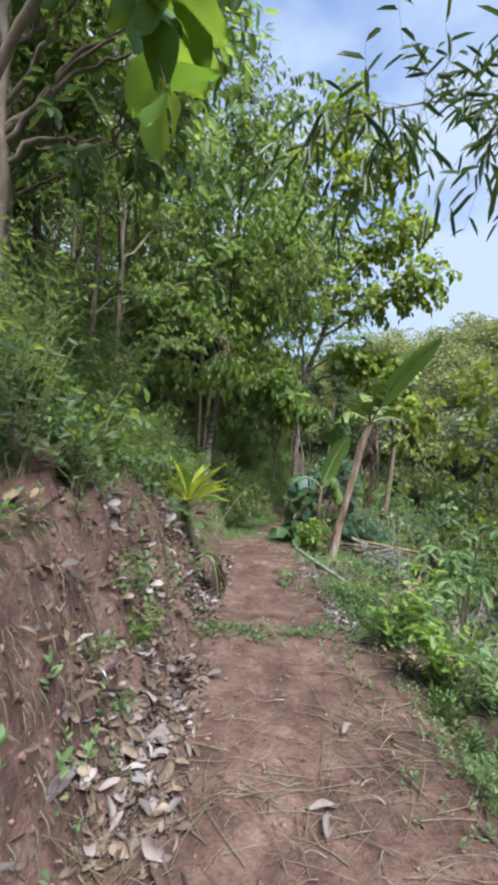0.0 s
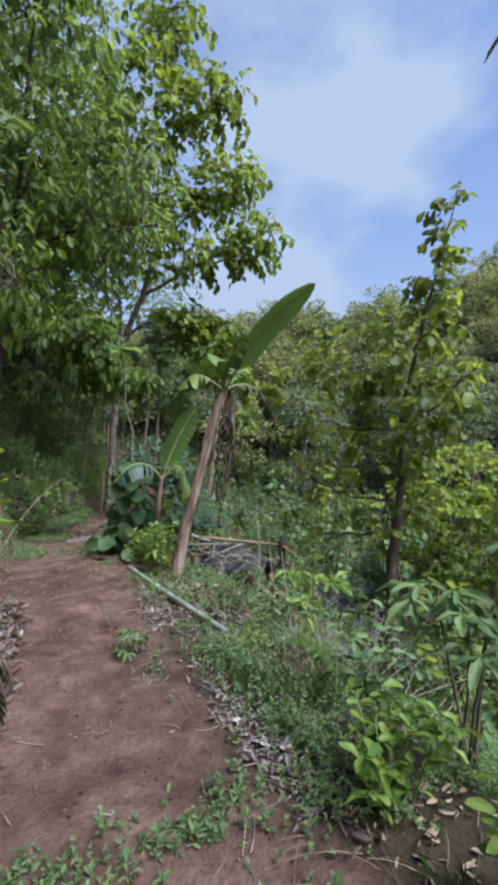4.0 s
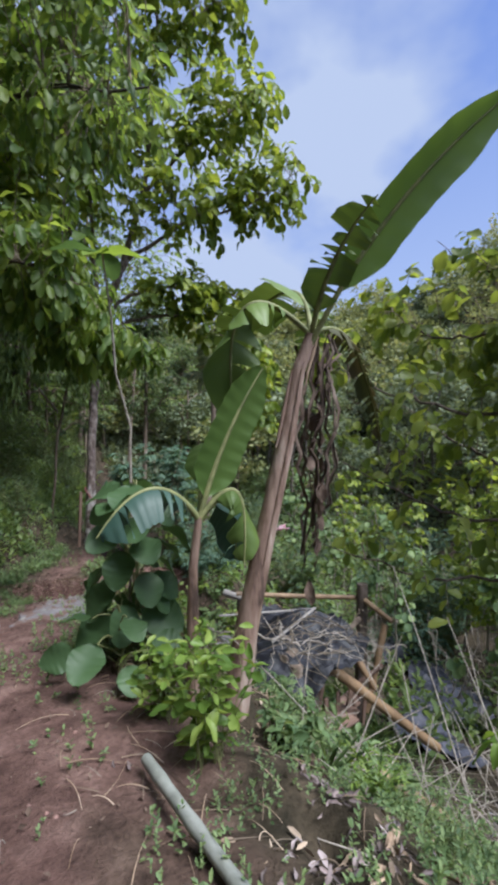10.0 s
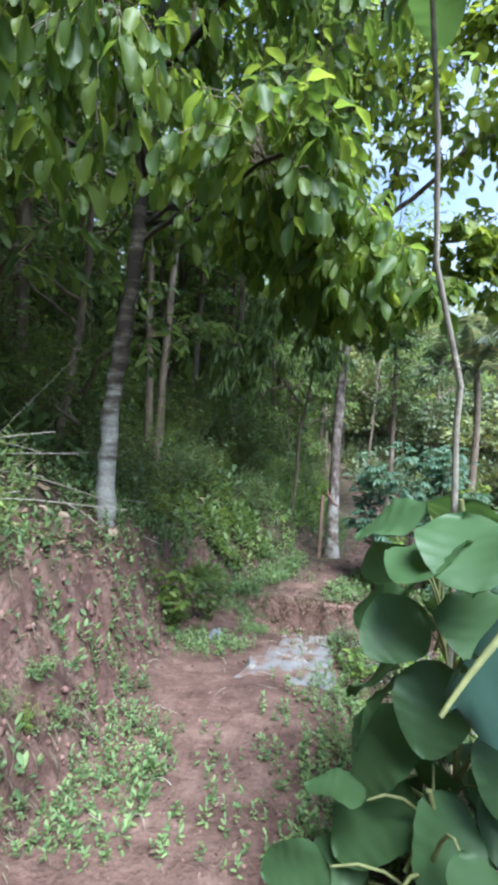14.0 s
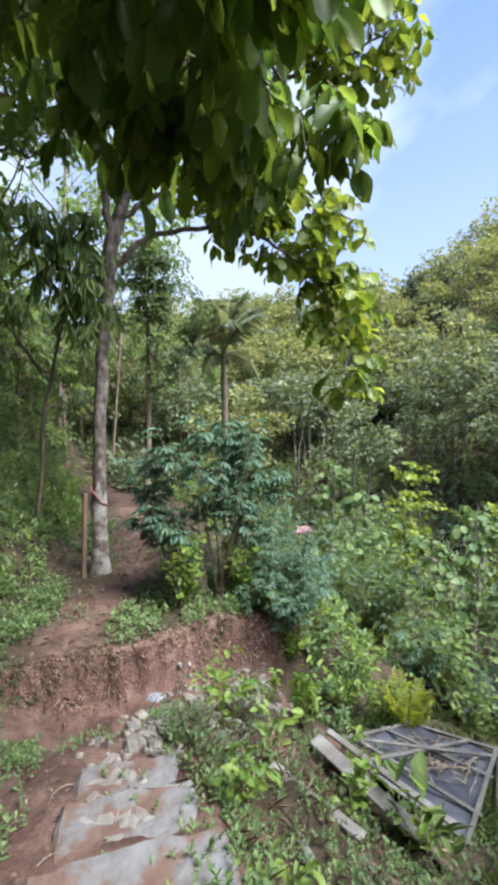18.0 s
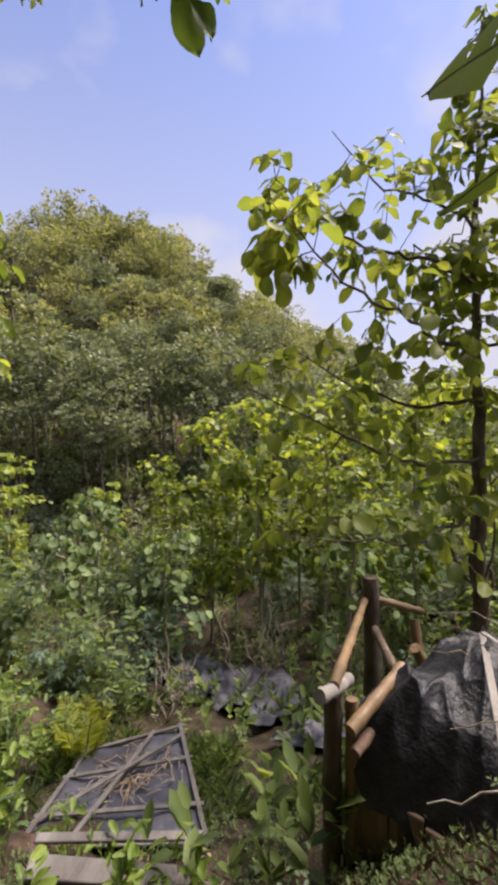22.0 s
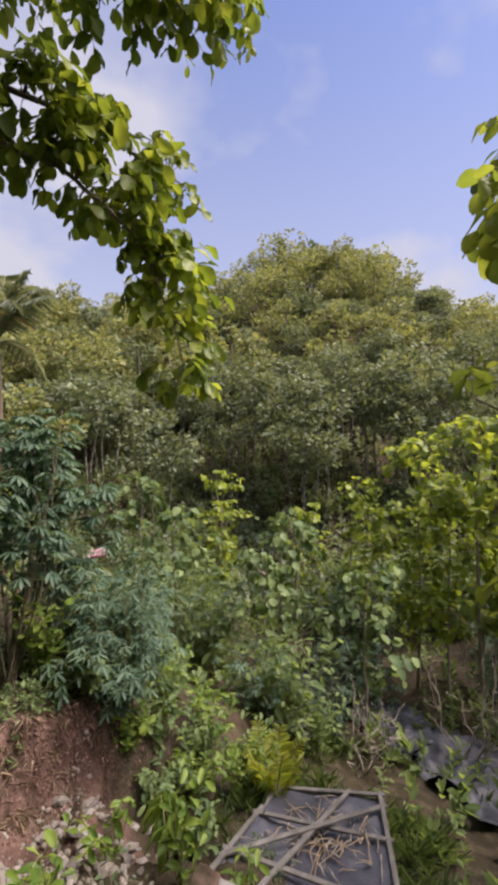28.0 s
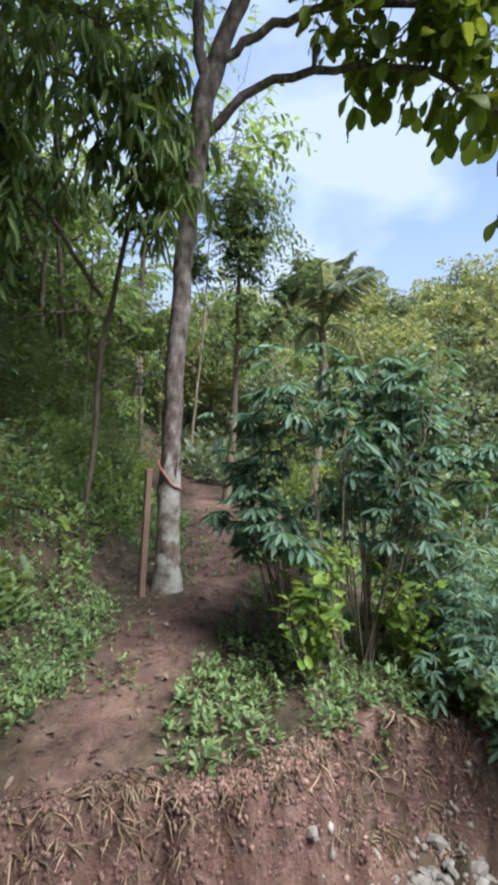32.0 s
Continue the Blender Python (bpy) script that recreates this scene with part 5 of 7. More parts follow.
SMALL = [(-.85, 2.3, .5, .32, M_LEAF_DARK, 'dark leafy bush on top of the bank'), (-1.05, 3.0, .6, .4, M_LEAF, 'green leafy bush on top of the bank'), (-.85, 3.7, .5, .32, M_LEAF_DARK, 'dark leafy bush on top of the bank'), (-.95, 4.5, .5, .3, M_LEAF, 'green leafy bush on top of the bank'), (-1.3, 2.0, .7, .4, M_LEAF_FOREST, 'green leafy bush on top of the bank'), (-.95, 5.6, .6, .35, M_LEAF_FOREST, 'green leafy bush on top of the bank'), (-.9, 6.6, .5, .35, M_LEAF, 'green leafy bush on top of the bank'), (-1.0, 7.6, .5, .35, M_LEAF_FOREST, 'green leafy bush on top of the bank'), (-.45, 10.9, .7, .3, M_LEAF, 'green leafy bush below the slim tree'), (-.2, 11.5, .6, .3, M_LEAF_FOREST, 'green leafy bush below the slim tree'),
         (1.15, 6.95, .62, .26, M_LEAF_VIV, "bright yellow-green bush at the path's edge"), (1.05, 7.35, .5, .22, M_LEAF_VIV, "bright yellow-green bush at the path's edge"), (1.2, 3.3, .42, .22, M_LEAF_VIV, "small bright green bush on the verge"),
         (1.28, 2.75, .4, .2, M_LEAF_VIV, "small bright green bush on the verge"), (2.15, 13.15, .85, .25, M_LEAF_VIV, "bright leafy bush on the terrace edge"), (2.85, 13.15, .7, .25, M_LEAF_VIV, "bright leafy bush on the terrace edge"),
         (2.0, 7.75, .22, .25, M_WEED, "leafy green weed clump before the pen"), (2.35, 7.55, .25, .3, M_WEED, "leafy green weed clump before the pen"), (1.75, 7.15, .22, .22, M_WEED, "leafy green weed clump before the pen"),
         (3.5, 12.55, 0.6, 0.35, M_WEED, "leafy green shrub below the bank"), (3.85, 12.8, 0.6, 0.35, M_LEAF_VIV, "leafy green shrub below the bank"), (3.2, 11.95, 0.35, 0.25, M_WEED, "leafy green shrub below the bank"), (3.3, 12.35, 0.4, 0.28, M_WEED, "leafy green shrub below the bank"), (3.1, 12.5, 0.35, 0.22, M_LEAF_VIV, "leafy green shrub below the bank"), (3.65, 12.25, 0.5, 0.3, M_LEAF_VIV, "leafy green shrub below the bank"), (3.9, 12.4, 0.55, 0.35, M_WEED, "leafy green shrub below the bank"), (4.3, 12.6, 0.6, 0.4, M_LEAF_VIV, "leafy green shrub below the bank"), (4.0, 12.0, 0.5, 0.3, M_LEAF_VIV, "leafy green shrub below the bank"), (4.7, 12.2, 0.6, 0.4, M_WEED, "leafy green shrub below the bank"), (2.9, 12.65, 0.3, 0.2, M_WEED, "leafy green shrub below the bank"), (1.7, 5.2, .5, .35, M_WEED, "leafy green weed clump on the slope"),
         (2.0, 4.4, .6, .4, M_WEED, "leafy green weed clump on the slope"), (1.6, 2.6, .45, .3, M_WEED, "leafy green weed clump on the slope"), (2.4, 3.4, .8, .5, M_WEED, "leafy green weed clump on the slope")]
for k, (x, y, h, sp, mm, lab) in enumerate(SMALL):
    shrub("bush", lab, on(x, y, -0.02), 20, h, sp, mm, 400 + k, 9, 0.085 if h < .6 else .1, .42, LEAF_NEAR, .15, .004, category="bush")
for k, (x, y, h, lf) in enumerate(((1.18, 10.3, .3, .075), (1.55, 11.1, .5, .09), (2.38, 11.3, .55, .1), (2.16, 10.6, .4, .09), (1.68, 11.4, .45, .09), (2.62, 10.9, .4, .09), (1.7, 10.8, .4, .085), (2.55, 10.4, .35, .09), (2.35, 11.85, .35, .09), (2.75, 11.15, .4, .09), (1.1, 9.9, .2, .06))):
    shrub("leafy_shoot", "upright vivid green leafy shoot among dry weeds", on(x, y, -.02), 6, h, .17, M_LEAF_VIV, 480 + k, 7, lf, .4, LEAF_NEAR, -.1, .004, category="plant", group="shoots beside the steps")
for k, (x, y, h) in enumerate(((1.15, 10.75, .3), (1.4, 10.65, .28), (1.75, 11.2, .35), (1.6, 9.9, .25), (2.0, 9.8, .4))):
    shrub("scrub", "brown tangled scrub with small dark leaves", on(x, y, -.02), 26, h, .2, M_LEAF_DARK, 490 + k, 4, .035, .5, LEAF_MID, .1, .003, category="scrub", group="dry scrub beside the steps", stem_mat=M_TWIG, low=.3)
for k, (x, y, h) in enumerate(((3.35, 12.85, 1.15), (3.75, 13.2, .9), (3.3, 13.5, .7), (3.1, 12.6, .6), (4.2, 13.7, .8))):
    shrub("bush", "dark blue-green bush with cut leaves", on(x, y, -0.02), 40, h, .5, M_LEAF_BLUE, 430 + k, 7, .09, .3, LEAF_MID, .4, .004, fingers=5, category="bush")

# cassava plants on the terrace edge
for k, (x, y, h, tx, ty) in enumerate(((2.45, 13.35, 2.0, -.25, 0), (2.6, 13.3, 2.2, .1, .1), (2.75, 13.4, 2.0, .45, 0), (2.25, 13.6, 1.75, -.15, .1), (3.0, 13.8, 2.2, .2, .2))):
    shrub("cassava_plant", "tall cassava plant with palmate blue-green leaves", on(x, y, -.03), 11, h, .42, M_LEAF_BLUE, 450 + k, 12, .135, .3, LEAF_MID, .75, .008, fingers=7, category="cassava plant", group="cassava on the terrace", stem_mat=M_TWIG, low=.55, tilt=(tx, ty))
shrub("sapling", "thin sapling with pale palmate leaves on the slope", on(1.75, 3.4, -.03), 4, 1.25, .2, M_WEED, 470, 8, .16, .24, LEAF_NEAR, .4, .012, fingers=5, category="sapling", stem_mat=M_TWIG, low=.75)
shrub("seedling", "small cassava seedling on the trodden path edge", on(.52, 4.95, -.01), 5, .14, .06, M_WEED, 471, 3, .07, .3, LEAF_NEAR, .3, .004, fingers=5, category="seedling", low=.6)
shoot = thing("seedling", on(-.5, 6.8, -.03), "cassava shoot leaning from the bank over the path", "seedling")
so = np.array(on(-.5, 6.8, -.03))
sp = curve((0, 0, 0), np.array((.12, 6.75, .7)) - so, (0, 0, .12), 10)
part("stem", [tube(sp, (.008, .004), 6)], M_TWIG_PALE, shoot)
ra = np.random.default_rng(472)
tw, lf = sprigs(sp[[8, 9]], sp[[8, 9]] + ra.normal(0, .04, (2, 3)) - UP * .03, 2, .06, .32, LEAF_NEAR, ra, (.6, 1), .2, .05, .9, .003, .4, 5)
tagged(part("branchwork", tw, M_STEM, shoot), kind="stuff")
part("foliage", lf, M_LEAF_VIV, shoot)
shrub("sapling", "young tree with limp light green leaves", on(2.55, 11.6, -.03), 6, .5, .16, M_LEAF_VIV, 473, 5, .2, .28, LEAF_NEAR, 1.3, .007, category="sapling", low=.7)
shrub("papaya_seedling", "papaya seedling with limp pale green leaves", on(2.62, 6.05, -.03), 5, 1.0, .3, M_LEAF_VIV, 474, 4, .22, .3, LEAF_NEAR, .5, .01, fingers=5, category="seedling", low=.85)


# ---- palms ----


def frond(root, a, tip, bow, leaflets, size, r, material, fall=0.5, name="frond"):
    rib = curve(a, tip, bow, 14)
    f = part(name, [tube(rib, (.022 * size, .005), 5)], M_STEM, root)
    s = np.repeat(np.linspace(.16, .99, leaflets), 2)
    p = np.stack([np.interp(s, np.linspace(0, 1, 14), rib[:, i]) for i in range(3)], 1)
    d = unit(np.gradient(rib, axis=0))
    dd = np.stack([np.interp(s, np.linspace(0, 1, 14), d[:, i]) for i in range(3)], 1)
    sd = unit(np.cross(dd, UP)) * np.tile([1, -1], leaflets)[:, None]
    v = dd * .6 + sd + r.normal(0, .08, p.shape) - UP * fall
    ln = size * (.25 + .75 * np.sin(np.clip(s * 1.1, 0, 1) * 3.0) ** .7) * .42
    part("blade", [leaves(p, v, ln, ln * .05 + .006, LEAF_MID, r, .2)], material, f)["kind"] = "stuff"


def coconut(at, h, seed):
    r = np.random.default_rng(seed)
    root = thing("coconut_palm", at, "coconut palm with drooping grey-green fronds", "palm tree")
    tp = curve((0, 0, 0), (.35, .1, h), (.2, 0, 0), 16)
    part("trunk", np_mesh("trunk", [tube(tp, (.16, .11, .1), 9)], True), M_BARK, root)
    c = tp[-1]
    for k in range(17):
        a, e = k * 2.4 + r.uniform(-.2, .2), r.uniform(-.35, 1.4)
        ln = r.uniform(1.7, 2.3)
        tip = c + np.array([math.cos(a) * math.cos(e), math.sin(a) * math.cos(e), math.sin(e)]) * ln
        frond(root, c, tip, (0, 0, .35 + .25 * r.uniform()), 40, 1.35, r, M_PALM, .7 - .5 * (e > .8))


M_PALM = leaf_mat("leaf_palm", (0.13, 0.17, 0.12), (0.21, 0.26, 0.18), (0.32, 0.37, 0.26), 0.45, 0.45, odd=(.36, .28, .17))
M_PALM_YEL = leaf_mat("leaf_palm_yellow", (0.26, 0.34, 0.045), (0.38, 0.45, 0.06), (0.48, 0.5, 0.09), 0.5, 0.5)
coconut(on(6.7, 21.5, -.2), 5.9, 61)
r6 = np.random.default_rng(62)
young = thing("palm_seedling", on(4.15, 11.75, -.05), "small yellowing palm seedling beside the low roof", "palm")
for k in range(7):
    a = k * .9 + .3
    frond(young, np.zeros(3), np.array([math.cos(a) * .25, math.sin(a) * .25, .62 + .08 * math.sin(k * 2.0)]), (-.02, 0, .04), 26, .42, r6, M_PALM_YEL, .1)
agave = thing("strap_leaf_plant", on(-.41, 12.6, -.02), "dark green strap-leaved plant on the earth bank", "plant")
for k in range(14):
    a, e = k * 2.4, .5 + .07 * k
    tip = np.array([math.cos(a) * math.cos(e), math.sin(a) * math.cos(e), math.sin(e)])[None]
    part("leaf", np_mesh("leaf", [leaves(np.array([[0, 0, .03]]), tip, np.array([.42]), np.array([.055]), LEAF_NEAR, r6, .3)], True), M_LEAF_FOREST, agave)
cord = thing("yellow_plant", on(-.68, 4.9, -.02), "yellow strap-leaved plant above dark leaves on the bank", "plant")
part("stem", [tube(curve((0, 0, 0), (.04, 0, .46), (.02, 0, 0), 6), (.022, .014), 7)], M_STEM, cord)
for k in range(18):
    a, e = k * 2.4, .25 + .06 * k
    tip = np.array([math.cos(a) * math.cos(e), math.sin(a) * math.cos(e), math.sin(e)])[None]
    part("leaf", np_mesh("leaf", [leaves(np.array([[.04, 0, .42]]), tip, np.array([.5 + .1 * (k % 2)]), np.array([.065]), LEAF_NEAR, r6, .3)], True), M_PALM_YEL if k % 3 else M_LEAF_VIV, cord)
for k in range(12):
    a, e = k * 2.4 + .7, -.1 + .05 * k
    tip = np.array([math.cos(a) * math.cos(e), math.sin(a) * math.cos(e), math.sin(e)])[None]
    part("leaf", np_mesh("leaf", [leaves(np.array([[.03, 0, .2 + .015 * k]]), tip, np.array([.32]), np.array([.12]), LEAF_NEAR, r6, .3)], True), M_LEAF_DARK, cord, "dark green lower leaf")
dead = thing("dead_frond_bunch", on(-.5, 4.6, .3), "dry brown frond bunch hanging over the bank", "dead fronds")
for k in range(6):
    a = -1.0 + k * .4
    frond(dead, np.zeros(3), np.array([.2 + .15 * math.cos(a), .35 * math.sin(a), -.32 - .05 * k % .2]), (.05, 0, .2), 16, .42, r6, M_DEAD, .9)

# ---- branches overhead at the start ----
over = thing("bamboo_branch", (2.0, 3.15, 3.85), "thin bamboo branch with narrow dark leaves", "bamboo")
rb = np.random.default_rng(63)
part("culm", np_mesh("culm", [tube(curve((0, 0, 0), (-1.75, -.75, -.75), (0, 0, .12), 10), (.008, .003), 5)], True), M_TWIG, over)
part("culm", np_mesh("culm", [tube(curve((.4, -.4, -.5), (-.9, -.9, -.75), (0, 0, .1), 10), (.007, .003), 5)], True), M_TWIG, over)
part("culm", np_mesh("culm", [tube(curve((.6, 0, 4.2 - 3.9), (1.6, .6, -4.6), (.9, .3, 1.2), 16), (.01, .03), 6)], True), M_STEM, over)
ends = np.concatenate([curve((0, 0, 0), (-1.75, -.75, -.75), (0, 0, .12), 16)[2:], curve((.4, -.4, -.5), (-.9, -.9, -.75), (0, 0, .1), 11)[1:]])
base = np.repeat(ends, 5, 0)
tw, lf = sprigs(base, base + rb.normal(0, .24, base.shape) - UP * .12, 4, .18, .16, LEAF_MID, rb, (.5, 1), .5, .05, .6, .002)
tagged(part("branchwork", tw, M_TWIG, over), kind="stuff")
part("foliage", lf, M_BAMBOO_LEAF, over)
big = thing("overhanging_branch", on(-1.6, 1.9), "branch with large thin yellow-green leaves", "branch")
bo = np.array(on(-1.6, 1.9))
bp = curve((0, 0, 0), np.array((-.36, 1.38, 2.66)) - bo, (.1, 0, .9), 14)
part("branch", np_mesh("branch", [tube(bp, (.03, .006), 6)], True), M_BARK, big)
a = bp[np.array([10, 11, 12, 13, 13, 12, 13, 9])]
tw, lf = sprigs(a, a + rb.normal(0, .17, a.shape), 4, .21, .66, LEAF_NEAR, rb, (.5, 1), .5, .05, .8, .004)
tagged(part("branchwork", tw, M_TWIG, big), kind="stuff")
part("foliage", lf, M_LEAF_VIV, big)

# ---- bamboo frame and covered heap ----


def pole(name, a, b, r0, material, parent, nodes=5, bend=0.0, rng=RNG):
    """A bamboo pole with swollen joints."""
    a, b = np.asarray(a, float), np.asarray(b, float)
    n = max(nodes * 4, 8)
    p = curve(a, b, rng.normal(0, 1, 3) * bend, n)
    k = np.arange(n)
    rad = r0 * (1 + .14 * (k % 4 == 2)) * np.linspace(1, .88, n)
    return part(name, np_mesh(name, [tube(p, rad, 9)], True), material, parent)


frame_at = on(3.0, 8.9)
fo = np.array(frame_at)
rack = thing("bamboo_pen", frame_at, "rough bamboo and log pen round the covered heap", "pen")
W = lambda *p: np.array(p) - fo
for x, y, top, rad, mm in ((2.56, 9.59, -.8, .052, M_BARK_DARK), (3.98, 9.16, -.7, .072, M_BARK_DARK), (1.97, 8.2, -.6, .058, M_BARK_DARK), (2.36, 8.12, -.82, .06, M_BARK)):
    pole("post", W(x, y, land1(x, y) - .15), W(x + .02, y, top), rad, mm, rack, 3, .01)
for a, b, rad, mm in (((2.4, 9.68, -.72), (2.7, 9.5, -.8), .036, M_WOOD_GREY), ((2.52, 9.6, -.74), (4.0, 9.2, -.88), .03, M_BAMBOO), ((2.5, 9.52, -.95), (2.85, 9.18, -.8), .036, M_BAMBOO), ((2.48, 9.5, -1.05), (2.9, 9.1, -.92), .03, M_WOOD), ((2.55, 9.5, -1.75), (2.6, 9.5, -.85), .035, M_BAMBOO),
                      ((2.85, 8.72, -1.02), (4.2, 8.2, -2.15), .042, M_BAMBOO), ((3.45, 8.95, -1.0), (3.72, 8.62, -1.62), .03, M_BAMBOO), ((4.02, 8.8, -1.05), (3.72, 8.75, -1.95), .03, M_BAMBOO),
                      ((2.55, 8.58, -1.2), (3.35, 8.75, -1.42), .036, M_BAMBOO), ((3.1, 8.95, -1.45), (3.95, 9.14, -1.1), .028, M_BARK), ((2.3, 8.2, -.8), (2.75, 8.5, -.88), .045, M_BARK), ((3.98, 9.16, -.86), (4.05, 8.72, -1.0), .024, M_BAMBOO), ((3.6, 8.9, -1.75), (3.9, 8.7, -1.45), .02, M_WOOD)):
    pole("rail", W(*a), W(*b), rad * (1.3 if a[0] > 2.7 else 1.0), mm, rack, 4, .004)
for k in range(8):
    x = 2.62 + .15 * k
    part("slat", box(.06, .02, .5 + .1 * (k % 3), pose(*W(x, 8.5 + .22 * (x - 2.6), -1.62 - .05 * k), 4, 9 * (k % 3 - 1), 15), .004), M_WOOD, rack, "split raw wooden slat")
for k in range(4):
    part("board", box(.62, .15, .025, pose(*W(3.05 + .14 * k, 8.42 + .13 * k, -1.72 - .03 * k), 4, 8, 20 + 3 * k), .004), M_WOOD, rack, "rough reddish floor board")
for k in range(5):
    part("plank", box(.16, .025, .62, pose(*W(2.5 - .1 * k, 9.4 - .13 * k, -1.6 + .03 * (k % 2)), 3, 2 - k, 52), .004), M_WOOD, rack, "split raw wooden plank")


def heap():
    r = np.random.default_rng(71)
    n, m = 220, 110
    c = np.array((2.72, 8.62))
    ang, q = np.meshgrid(np.linspace(0, 2 * np.pi, n, endpoint=False), np.linspace(0, 1, m), indexing="ij")
    ay = np.where(np.sin(ang) < 0, .72, .9)
    x, y = c[0] + np.cos(ang) * .68 * q, c[1] + np.sin(ang) * ay * q
    x = x + .15 * q * np.cos(ang * 2 + 1) - .32 * q * np.clip(-np.sin(ang), 0, 1)
    ridge = lambda u, w, seed, p: (1 - np.clip(np.abs(fbm(u, w, seed, 3)) * 1.6, 0, 1)) ** p
    pull = np.cos(ang * 3 + 2.0 * q + 1.2 * fbm(x * 2, y * 2, 19))
    crease = .06 * ridge(x * 1.8 + y * .8, y * 1.3, 8, 4) + .034 * ridge(x * 2.4 + 4 * y, y * .9 - x, 12, 6) + .006 * ridge(x * 7 - 3 * y, y * 5, 15, 5) + .03 * pull * q + .05 * np.cos(ang * 11 + 3 * fbm(ang * 1.5, q * 2, 27)) * np.clip(q - .45, 0, 1)
    hem = .2 * np.clip(fbm(ang * 2.2, ang * 0, 23, 3), -.6, 1)
    z = -.76 - .16 * q ** 1.5 + .1 * np.exp(-((x - 2.93) ** 2 + (y - 8.7) ** 2) / .05) - (.3 + .1 * step(.0, .7, -np.cos(ang)) + .5 * hem) * (.12 + .88 * step(-.5, .35, np.sin(ang))) * np.clip((q - .66) / .34, 0, 1) ** 1.25 + crease * (.5 + q) + .07 * fbm(x * 2.5, y * 2.5, 6, 2)
    v = np.stack([x, y, z], -1).reshape(-1, 3)
    i, j = np.meshgrid(np.arange(n), np.arange(m - 1), indexing="ij")
    a, b = i * m + j, ((i + 1) % n) * m + j
    t = np.concatenate([np.stack([a, a + 1, b + 1], -1).reshape(-1, 3), np.stack([a, b + 1, b], -1).reshape(-1, 3)])
    o = np.array(on(2.75, 8.8))
    root = thing("covered_heap", o, "heap under a crumpled black plastic sheet with sticks on it", "heap")
    part("sheet", np_mesh("sheet", [(v - o, t)], True), M_TARP, root)
    part("core", np_mesh("core", [tube([(0, 0, -.1), (0, 0, .2), (0, 0, .42)], (.3, .32, .24), 18)], True), M_BARK_DARK, root, "stacked raw wood under the sheet")
    for a, b, w in (((2.98, 8.7, -.68), (2.05, 9.0, -.7), .036), ((2.98, 8.7, -.67), (2.3, 8.38, -.74), .03)):
        a, b = np.array(a), np.array(b)
        ln = np.linalg.norm(b - a)
        tilt = (Vector(b - a)).to_track_quat("X", "Z").to_matrix().to_4x4()
        part("lath", box(ln, w, .012, Matrix.Translation((a + b) / 2 - o + UP * .02) @ tilt, .003), M_WOOD_GREY, root, "grey weathered lath")
    for k in range(64):
        a = np.array((r.uniform(2.2, 3.0), r.uniform(7.95, 8.65), -.68))
        d = unit(np.array((r.normal() * .6 + .2, r.normal(), r.uniform(-.16, .08)))) * r.uniform(.25, .7)
        p = wobble(curve(a, a + d, r.normal(0, .05, 3) + UP * .03, 8), .015, r)
        part("stick", [tube(p - o, (.004, .002), 5)], M_TWIG if k % 3 else M_TWIG_PALE, root)
    for k, (a, b) in enumerate((((2.2, 8.25, -.62), (1.95, 8.62, -.66)), ((1.95, 8.62, -.66), (1.8, 9.12, -.86)), ((1.95, 8.62, -.66), (1.74, 8.8, -.98)), ((2.28, 8.2, -.62), (2.3, 8.22, -.5)), ((1.86, 8.9, -.76), (1.72, 9.02, -1.02)), ((1.9, 8.75, -.72), (2.0, 9.3, -.86)), ((2.4, 8.1, -.66), (2.2, 8.25, -.62)))):
        p = wobble(curve(a, b, (0, 0, .03), 10), .013, r)
        part("stick", [tube(p - o, (.009, .006) if k in (0, 6) else (.007, .003), 6)], M_TWIG_PALE, root, "bare forked pale branch")


heap()
shrub("seedling", "green seedling growing beside the covered heap", on(1.6, 8.75, -.02), 4, .42, .14, M_LEAF_VIV, 475, 7, .11, .5, LEAF_NEAR, .2, .005, category="seedling")


